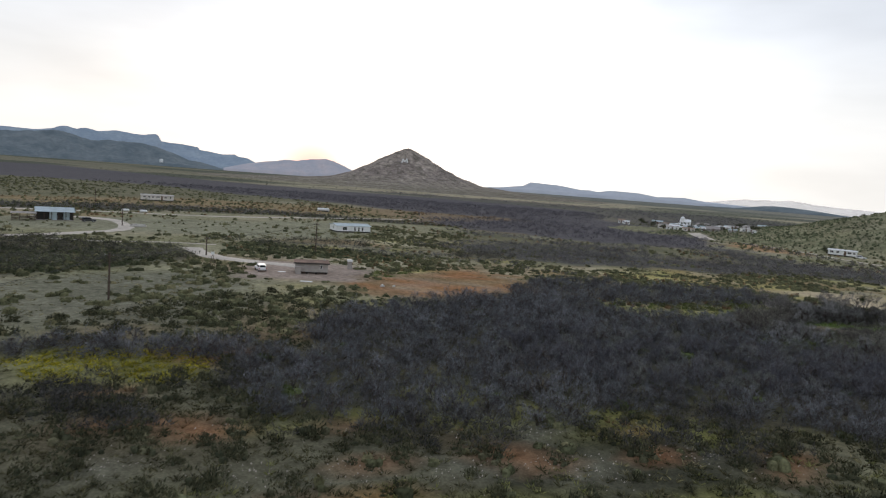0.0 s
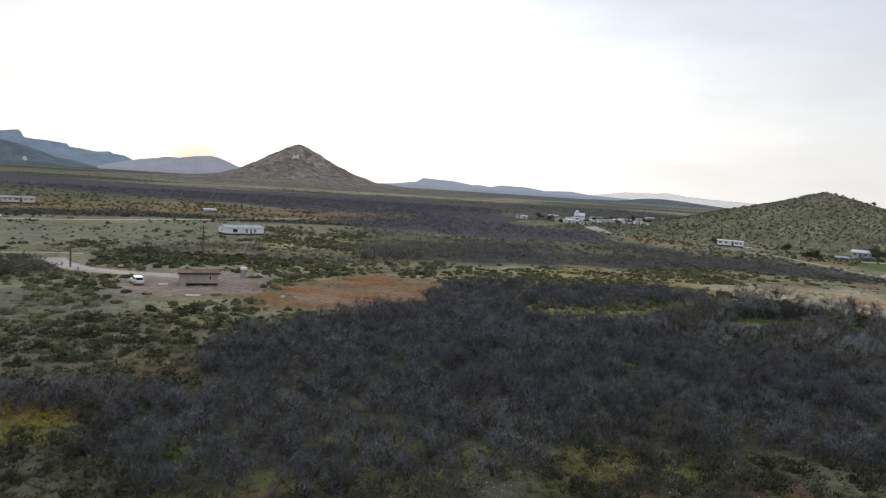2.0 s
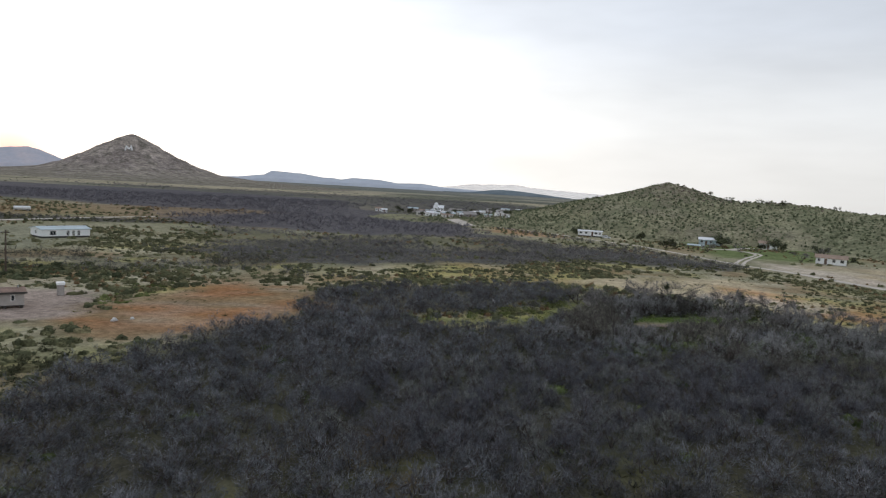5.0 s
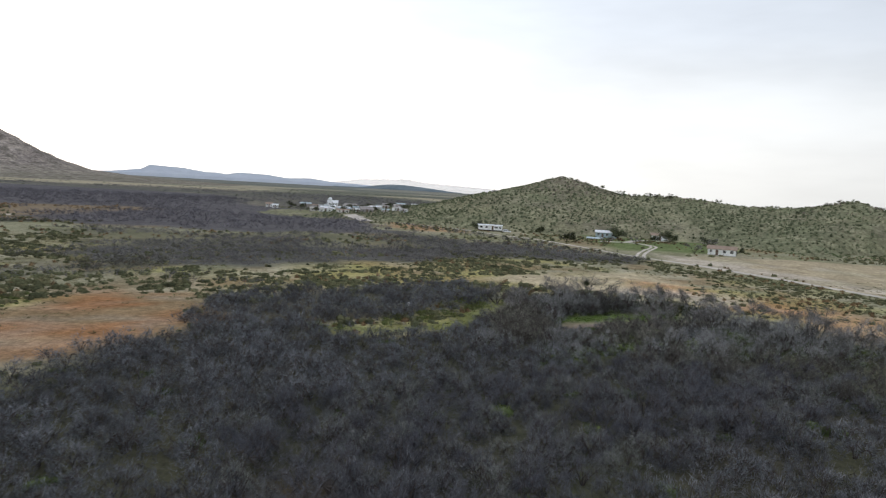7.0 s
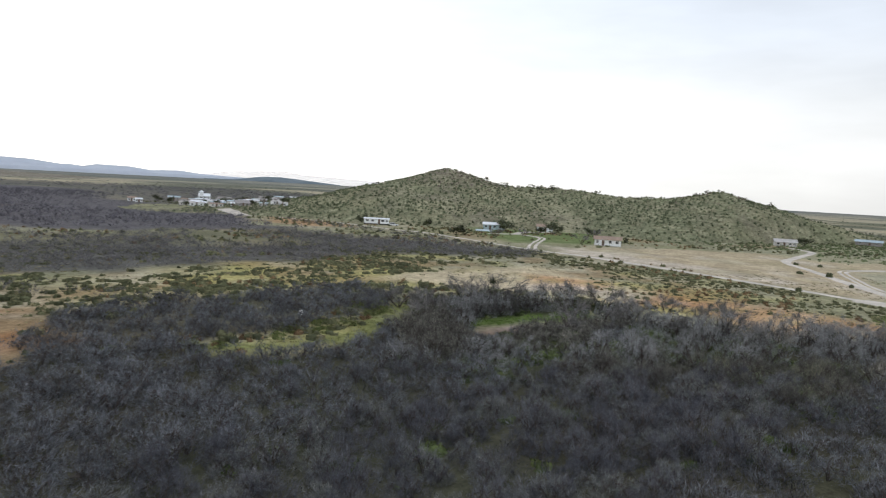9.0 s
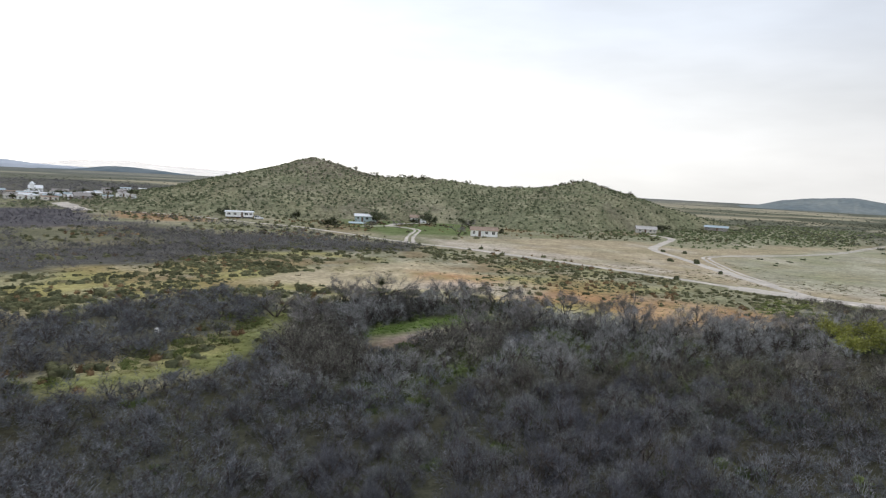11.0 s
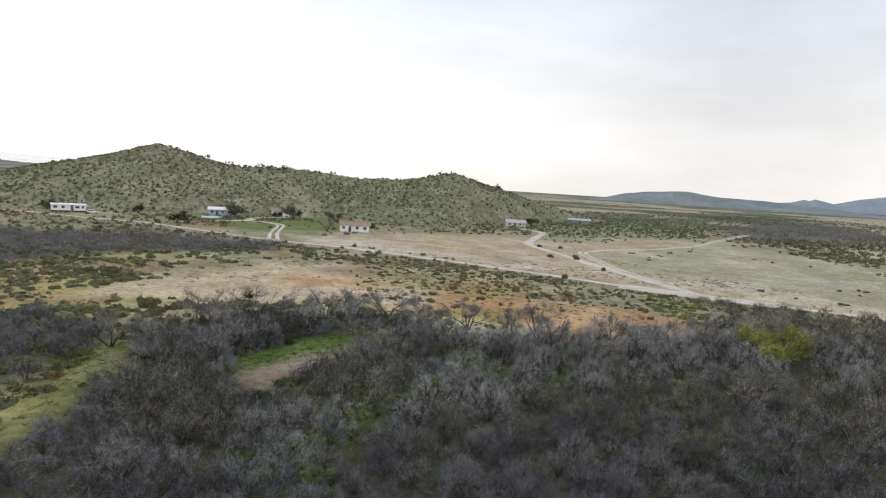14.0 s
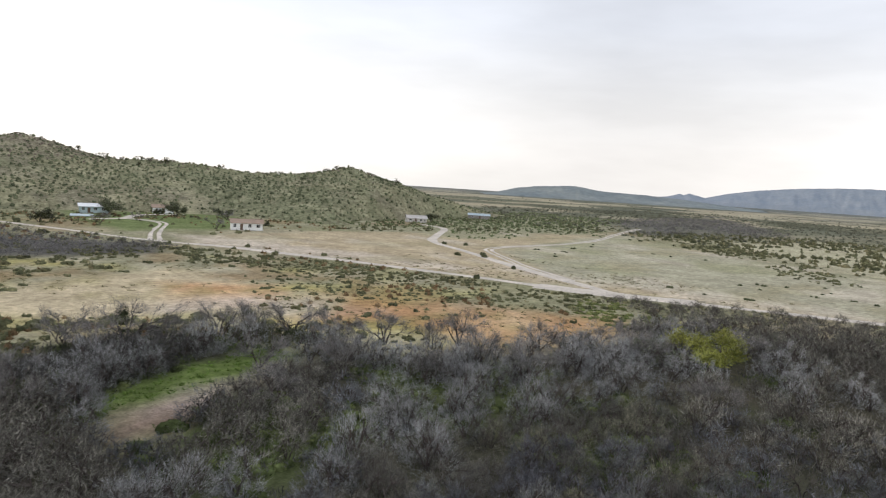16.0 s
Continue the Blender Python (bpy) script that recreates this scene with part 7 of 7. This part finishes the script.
def build_tank():
    """A white tank trailer on wheels."""
    x, y = -253.5, 276.6
    ob = empty("tank_trailer", pose(x, y, lz(x, y), 0, 0, 45), "white cylindrical tank trailer on the plain", "tank")
    bm = bmesh.new()
    rod(bm, (-3.4, 0, 1.65), (3.4, 0, 1.65), 0.95, 0.95, 24)
    for s in (-1, 1):
        rod(bm, (s * 3.4, 0, 1.65), (s * 3.8, 0, 1.65), 0.95, 0.55, 24)
    part("tank", bm, M_WHITEROOF, ob)
    part("frame", slab(-3.9, 3.9, -0.5, 0.5, 0.55, 0.72), M_STEEL, ob)
    for px in (-2.6, 2.2, 3.0):
        part("saddle", slab(px - 0.12, px + 0.12, -0.8, 0.8, 0.70, 1.0), M_STEEL, ob)
        for s in (-1, 1):
            w = part("wheel", rod(bmesh.new(), (px, s * 0.75, 0.42), (px, s * 1.0, 0.42), 0.42, 0.42, 20), M_RUBBER, ob)
            part("rim", rod(bmesh.new(), (px, s * 1.0, 0.42), (px, s * 1.01, 0.42), 0.22, 0.2, 14), M_STEEL, w)
    part("hatch", rod(bmesh.new(), (0, 0, 2.58), (0, 0, 2.72), 0.3, 0.3, 16), M_STEEL, ob)
    ob.scale = (0.84, 0.84, 0.8)


build_tank()


# ---- vehicles ----
def vehicle(name, label, x, y, rz, paint, kind="suv"):
    """A car seen from afar: shaped body, glasshouse, wheels, lamps, bumpers."""
    ob = empty(name, pose(x, y, lz(x, y) + 0.05, 0, 0, rz), label, "car")
    hw = 0.92
    pr = [(-2.35, 0.42), (-2.30, 0.95), (-2.2, 1.05), (2.0, 1.05), (2.3, 0.92), (2.4, 0.5), (2.3, 0.34), (-2.2, 0.34)]
    if kind == "pickup":
        pr = [(-2.75, 0.50), (-2.72, 1.12), (2.0, 1.12), (2.55, 1.0), (2.72, 0.6), (2.62, 0.40), (-2.6, 0.40)]

    def lengthwise(profile, w):
        bm = prism(profile, -w, w)
        bmesh.ops.bevel(bm, geom=bm.edges[:], offset=0.06, segments=2, affect="EDGES")
        bmesh.ops.rotate(bm, verts=bm.verts, matrix=Matrix.Rotation(-math.pi / 2, 3, "Z"))
        return bm
    body = part("body", lengthwise(pr, hw), paint, ob)
    cab = [(-2.15, 1.0), (-1.95, 1.72), (0.35, 1.76), (1.15, 1.05), (1.1, 1.0)] if kind == "suv" else [(-0.55, 1.08), (-0.45, 1.80), (0.75, 1.82), (1.55, 1.12), (1.5, 1.08)]
    part("cab", lengthwise(cab, hw - 0.1), paint, ob)
    z0, z1 = (1.14, 1.60) if kind == "suv" else (1.22, 1.68)
    for s in (-1, 1):
        for a, b in (((-1.85, -0.75), (-0.65, 0.35)) if kind == "suv" else ((-0.38, 0.28), (0.36, 0.95))):
            lo, hi = sorted((s * (hw - 0.098), s * (hw - 0.085)))
            part("window", slab(a, b, lo, hi, z0, z1, 0.005), M_GLASS, ob, "dark side window")
    back = -2.15 if kind == "suv" else -0.57
    part("rear_window", prism([(-0.68, z0), (0.68, z0), (0.62, z1), (-0.62, z1)], back - 0.03, back + 0.10), M_GLASS, ob, "dark rear window")
    fx = 0.9 if kind == "suv" else 1.3
    bm = prism([(-0.70, z0 - 0.02), (0.70, z0 - 0.02), (0.62, z1), (-0.62, z1)], 0, 0.03)
    bmesh.ops.rotate(bm, verts=bm.verts, cent=(0, 0, z0), matrix=Matrix.Rotation(-0.72, 3, "Y"))
    bmesh.ops.translate(bm, verts=bm.verts, vec=(fx + 0.12, 0, 0.02))
    part("windscreen", bm, M_GLASS, ob, "dark windscreen")
    if kind == "pickup":
        part("bed_floor", slab(-2.6, -0.65, -0.72, 0.72, 1.125, 1.14), M_RUBBER, ob, "dark load bed")
    ax = 1.45 if kind == "suv" else 1.7
    for px in (-ax, ax):
        for s in (-1, 1):
            w = part("wheel", rod(bmesh.new(), (px, s * 0.72, 0.36), (px, s * 0.96, 0.36), 0.36, 0.36, 20), M_RUBBER, ob)
            part("rim", rod(bmesh.new(), (px, s * 0.955, 0.36), (px, s * 0.975, 0.36), 0.22, 0.20, 14), M_STEEL, w)
    e = pr[0][0]
    part("bumper", slab(e - 0.08, e + 0.05, -0.85, 0.85, 0.42, 0.62, 0.02), M_STEEL, ob)
    f = max(p[0] for p in pr)
    part("bumper", slab(f - 0.05, f + 0.08, -0.85, 0.85, 0.40, 0.60, 0.02), M_STEEL, ob)
    for s in (-1, 1):
        part("tail_lamp", slab(e - 0.02, e + 0.10, s * 0.80 - 0.08, s * 0.80 + 0.08, 0.72, 0.98, 0.01), M_LAMPRED, body, "red tail lamp")
        part("headlamp", slab(f - 0.14, f + 0.0, s * 0.72 - 0.14, s * 0.72 + 0.14, 0.68, 0.84, 0.01), M_STEEL, body)
    ob.scale = (0.9, 0.9, 0.86)
    return ob


vehicle("car", "white hatchback car parked on the dirt pad", -109.3, 100.6, 150, M_PAINT_W)
vehicle("car", "dark car parked beside the barn", -215.6, 124.2, 70, M_PAINT_D)


def gas_tank(label, x, y, rz):
    """A small white pressure tank lying on two feet."""
    ob = empty("gas_tank", pose(x, y, lz(x, y) - 0.03, 0, 0, rz), label, "tank", "gas tanks")
    bm = rod(bmesh.new(), (-1.1, 0, 0.75), (1.1, 0, 0.75), 0.48, 0.48, 20)
    for s in (-1, 1):
        rod(bm, (s * 1.1, 0, 0.75), (s * 1.38, 0, 0.75), 0.48, 0.22, 20)
    part("tank", bm, M_WHITEROOF, ob)
    for px in (-0.7, 0.7):
        part("foot", slab(px - 0.1, px + 0.1, -0.35, 0.35, 0, 0.42), M_GREYROOF, ob)
    part("valve_cover", rod(bmesh.new(), (0, 0, 1.2), (0, 0, 1.36), 0.16, 0.14, 12), M_STEEL, ob)


gas_tank("white gas tank lying by the western road", -248.0, 165.5, 62)
gas_tank("white gas tank lying beside the brush hedge", -252.5, 160.5, 58)
vehicle("car", "white car parked under the trailer's windows", -4.2, 367.5, -6, M_PAINT_W)


# ---- poles and wires ----
def pole(label, x, y, h, rz=0.0, arm=True):
    z = lz(x, y)
    ob = empty("utility_pole", pose(x, y, z, 0, 0, rz), label, "pole", "utility poles")
    part("pole", rod(bmesh.new(), (0, 0, -0.05), (0, 0, h), 0.17, 0.12, 10), M_WOODPOLE, ob)
    if arm:
        a = part("crossarm", slab(-0.75, 0.75, -0.17, -0.07, h - 0.55, h - 0.42), M_WOODPOLE, ob)
        for px in (-0.65, 0.65):
            part("insulator", rod(bmesh.new(), (px, -0.12, h - 0.42), (px, -0.12, h - 0.27), 0.05, 0.03, 8), M_STEEL, a)
    return Vector((x, y, z + h - 0.3))


p_a = pole("weathered wooden utility pole among shrubs", -97.5, 59.4, 7.4, 30)
p_b = pole("weathered wooden utility pole behind the cabin", -123.8, 132.8, 8.4, 30)
p_c = pole("weathered wooden utility pole by the driveway", -133.5, 105.7, 4.6, 30)
pole("weathered wooden utility pole by the field", -203.0, 128.0, 6.5, 30)
pole("thin wooden pole on the far plain", -290.0, 170.0, 7.0, 30, False)


def wire(a, b, sag=1.2, side=0.0):
    cu = bpy.data.curves.new("overhead_wire", "CURVE")
    cu.dimensions, cu.bevel_depth, cu.bevel_resolution = "3D", 0.022, 1
    sp = cu.splines.new("POLY")
    n = 20
    sp.points.add(n)
    for i in range(n + 1):
        t = i / n
        p = a.lerp(b, t)
        sp.points[i].co = (p.x + side * 0.8, p.y - side * 0.5, p.z - sag * 4 * t * (1 - t), 1)
    cu.materials.append(M_WIRE)
    ob = new("overhead_wire", cu)
    tagged(ob, "thin black overhead wire between utility poles", "wire", "overhead wires")


for s in (-0.65, 0.65):
    wire(p_a, p_c, 1.4, s)
    wire(p_a, Vector((-70, 12, 6.8)), 1.0, s)
    wire(p_c, p_b, 0.7, s)


def build_signpost():
    """A timber A-frame with a small white board by the driveway."""
    x, y = -121.0, 97.5
    ob = empty("signpost", pose(x, y, lz(x, y), 0, 0, 40), "timber A-frame post with a small white board", "signpost")
    for px in (-0.5, 0.5):
        part("leg", rod(bmesh.new(), (px, 0, -0.03), (px * 0.15, 0, 2.4), 0.07, 0.05, 8), M_WOODPOLE, ob)
    part("crossbar", slab(-0.38, 0.38, -0.05, 0.05, 0.75, 0.87), M_WOODPOLE, ob)
    part("board", slab(-0.35, 0.35, -0.08, -0.03, 2.2, 2.85), M_WHITE, ob, "small white board")
    part("mast", rod(bmesh.new(), (0, 0.02, 2.2), (0, 0.02, 3.2), 0.05, 0.05, 8), M_WOODPOLE, ob)


build_signpost()

# small litter on the pad
for x, y, l, w, rz in ((-105.8, 103.4, 1.6, 0.5, 50), (-94.2, 98.8, 2.4, 0.7, 35)):
    bm = slab(-l / 2, l / 2, -w / 2, w / 2, 0, 0.12, 0.02)
    me = bpy.data.meshes.new("fallen_board")
    bm.to_mesh(me)
    bm.free()
    me.materials.append(M_WHITE)
    ob = new("fallen_board", me)
    ob.matrix_world = pose(x, y, lz(x, y) + 0.01, 0, 0, rz)
    tagged(ob, "white board lying flat on the dirt", "board")


def build_pile():
    ob = empty("lumber_pile", pose(-199, 131, lz(-199, 131), 0, 0, 52), "pile of weathered boards beside the gravel yard", "lumber")
    rng = random.Random(911)
    for j in range(4):
        for k in range(4 - j // 2):
            y = -0.9 + k * 0.55 + rng.uniform(-0.08, 0.08)
            l = 2.1 + rng.uniform(-0.4, 0.4)
            part("board", slab(-l, l, y - 0.2, y + 0.2, j * 0.2, j * 0.2 + 0.19, 0.01), M_TRIM if (j + k) % 3 else M_GREY, ob)


build_pile()

# ---- the village across the woods ----
VILLAGE_NEAR = [  # front middle x, y, turn, length, width, eaves, rise, wall, roof
    (-118.7, 498, 12, 10.5, 5, 2.6, 0.5, M_PALE, M_TIN), (-104.0, 474, 11, 11.0, 6, 2.8, 0.7, M_WHITE, M_WHITEROOF),
              (-112.0, 548, 10, 10, 7, 3.6, 1.0, M_PALE, M_GREYROOF), (-160.6, 501, 16, 5.0, 4.5, 2.6, 0.9, M_WHITE, M_BROWNROOF),
              (-153.4, 491, 16, 4.2, 4, 2.5, 0.6, M_WHITE, M_WHITEROOF), (-143.9, 538, 14, 8.5, 6, 3.0, 0.8, M_BEIGE, M_TIN),
              (-83.6, 440.6, 20, 8.2, 6.5, 2.4, 1.4, M_GREYROOF, M_GREYROOF), (-89.4, 441.7, 9, 2.8, 3, 2.2, 0.6, M_WHITE, M_WHITEROOF),
              (-97.0, 642, 7, 6, 5, 2.6, 0.6, M_PALE, M_GREYROOF), (-86.5, 677, 6, 9, 6, 2.6, 0.6, M_WHITE, M_TIN), (-74.0, 682, 6, 6, 5, 2.4, 0.6, M_GREY, M_WHITEROOF),
              (-79.4, 466, 7, 5.2, 4.5, 2.4, 0.7, M_BLUEWALL, M_TIN)]
VILLAGE_CORE = [(-122, 462), (-100, 432), (-80, 436), (-76, 470), (-86, 520), (-100, 562), (-132, 572), (-138, 530)]
VILLAGE_EDGE = [(-86, 458), (-66, 428), (-56, 430), (-64, 466), (-80, 476)]


def village_plots(poly, count, seed, apart):
    """Places for small houses inside an outline, kept clear of each other."""
    rng = random.Random(seed)
    xs, ys = [q[0] for q in poly], [q[1] for q in poly]
    out = []
    for _ in range(4000):
        x, y = rng.uniform(min(xs), max(xs)), rng.uniform(min(ys), max(ys))
        if len(out) < count and inside(poly, np.array([x]), np.array([y]), 0.1)[0] > 0.5 and all(math.hypot((x - a) * 1.3, y - b) > apart for a, b in out):
            out.append((x, y))
    return out


vr = random.Random(921)
VILLAGE_FAR = []
for x, y in village_plots(VILLAGE_CORE, 34, 922, 9.0):
    VILLAGE_FAR.append((x, y, 12 + vr.uniform(-16, 16), vr.uniform(5.0, 9.5), vr.uniform(3.4, 4.6), vr.uniform(2.2, 2.7), vr.uniform(0.25, 0.6), vr.choice((M_WHITE, M_WHITE, M_PALE, M_PALE, M_BEIGE, M_GREY)), vr.choice((M_WHITEROOF, M_TIN, M_PALEROOF, M_GREYROOF, M_BROWNROOF))))
for x, y in village_plots(VILLAGE_EDGE, 8, 923, 8):
    VILLAGE_FAR.append((x, y, 8 + vr.uniform(-30, 30), vr.uniform(3.4, 5.6), vr.uniform(3.0, 3.8), vr.uniform(1.9, 2.3), vr.uniform(0.3, 0.5), vr.choice((M_GREY, M_WHITE, M_PALE, M_BLUEWALL)), vr.choice((M_TIN, M_GREYROOF, M_PALEROOF))))
for k, (x, y, h) in enumerate(((-100, 452, 4.0), (-117, 455, 3.6), (-96, 468, 4.2), (-112, 486, 4.4), (-88, 458, 3.8), (-80, 448, 3.6), (-70, 466, 4.0), (-62, 448, 3.4), (-125, 540, 5.0), (-104, 510, 4.6), (-138, 507, 5.0), (-150, 520, 5.5), (-92, 505, 5.0), (-75, 478, 4.0), (-66, 455, 3.6), (-108, 530, 5.5))):
    lone_tree("dark green tree among the village houses", x, y, h, 1.5, M_DARKLEAF, 890 + k, False, 160, "village trees", 900)
for x, y, rz, L, W, H, rise, wm, rm in VILLAGE_NEAR + VILLAGE_FAR:
    house("village_house", {M_WHITE: "white-walled village house beyond bare woods", M_BEIGE: "beige village house beyond bare woods", M_PALE: "pale stucco village house beyond bare woods", M_BLUEWALL: "pale blue village house below the hill"}.get(wm, "grey village shed beyond bare woods"),
          x, y, rz, L * 0.92, W, H * 0.84, rise, wm, rm, ((-L * 0.28, 0.9, 1.0), (L * 0.28, 0.9, 1.0)), 0.0, 0.0, None, 0.3, group="village houses")


def build_church():
    x, y = -127.6, 557.5
    ob = house("church", "white church with a square bell tower", x, y, 11, 8.0, 12, 3.6, 1.7, M_WHITE, M_WHITEROOF, ((-2.6, 0.8, 1.6), (2.6, 0.8, 1.6)), 0.0, 0.0, None, 0.3, "church")
    part("tower", slab(-3.4, -0.6, -5.4, -2.6, 3.6, 6.4), M_WHITE, ob)
    part("spire", rod(bmesh.new(), (-2.0, -4.0, 6.4), (-2.0, -4.0, 7.8), 1.95, 0.1, 4), M_WHITEROOF, ob)


build_church()


# ---- the letter on the mountain ----
def build_letter():
    """White stones laid out as a letter high on the cone's slope."""
    cx, cy = -877.0, 1217.0
    to = Vector((cx, cy, 0)).normalized()
    side = Vector((to.y, -to.x, 0))
    bm = bmesh.new()
    rng = np.random.default_rng(901)
    dg = bpy.context.evaluated_depsgraph_get()
    strokes = (((-7, -5), (-5, 5)), ((-5, 5), (0, -2)), ((0, -2), (5, 6)), ((5, 6), (6.5, -4)))
    target = bpy.data.objects["cone_mountain"]
    for (a0, b0), (a1, b1) in strokes:
        for t in np.linspace(0, 1, 26):
            u, v = (a0 + (a1 - a0) * t) * 0.85 + rng.normal() * 0.35 - 5.5, (b0 + (b1 - b0) * t) * 0.8 + rng.normal() * 0.35 + 56
            start = Vector((0, 0, EYE_Z)) + side * u * 0.2
            point = Vector((cx, cy, 0)) - to * 45 + side * u
            start = point - to * 300
            start.z = point.z = v
            hit, loc, nor, _ = target.ray_cast(start, to)
            if hit:
                r = bmesh.ops.create_icosphere(bm, subdivisions=1, radius=0.9 + 0.5 * rng.random())
                for vert in r["verts"]:
                    vert.co = loc + vert.co * (0.8 + 0.4 * rng.random())
    me = bpy.data.meshes.new("stone_letter")
    bm.to_mesh(me)
    bm.free()
    me.materials.append(M_CHALK)
    tagged(new("stone_letter", me), "big letter M laid out in white stones on the mountain", "stone letter")


bpy.context.view_layer.update()
build_letter()


def build_hill_tank():
    """A small white water tank on the far foothills."""
    target = bpy.data.objects["foothill_ridge"]
    az = radians(55.1)
    way = Vector((-math.sin(az), math.cos(az), -0.004)).normalized()
    hit, loc, nor, _ = target.ray_cast(Vector((0, 0, 21.9)), way)
    if hit:
        ob = empty("water_tank", pose(loc.x, loc.y, loc.z - 2), "small white water tank on the far foothills", "water tank")
        part("shell", rod(bmesh.new(), (0, 0, 0), (0, 0, 12), 6, 6, 24), M_WHITE, ob)
        part("roof", rod(bmesh.new(), (0, 0, 12), (0, 0, 14), 6.3, 0.4, 24), M_WHITEROOF, ob)


build_hill_tank()
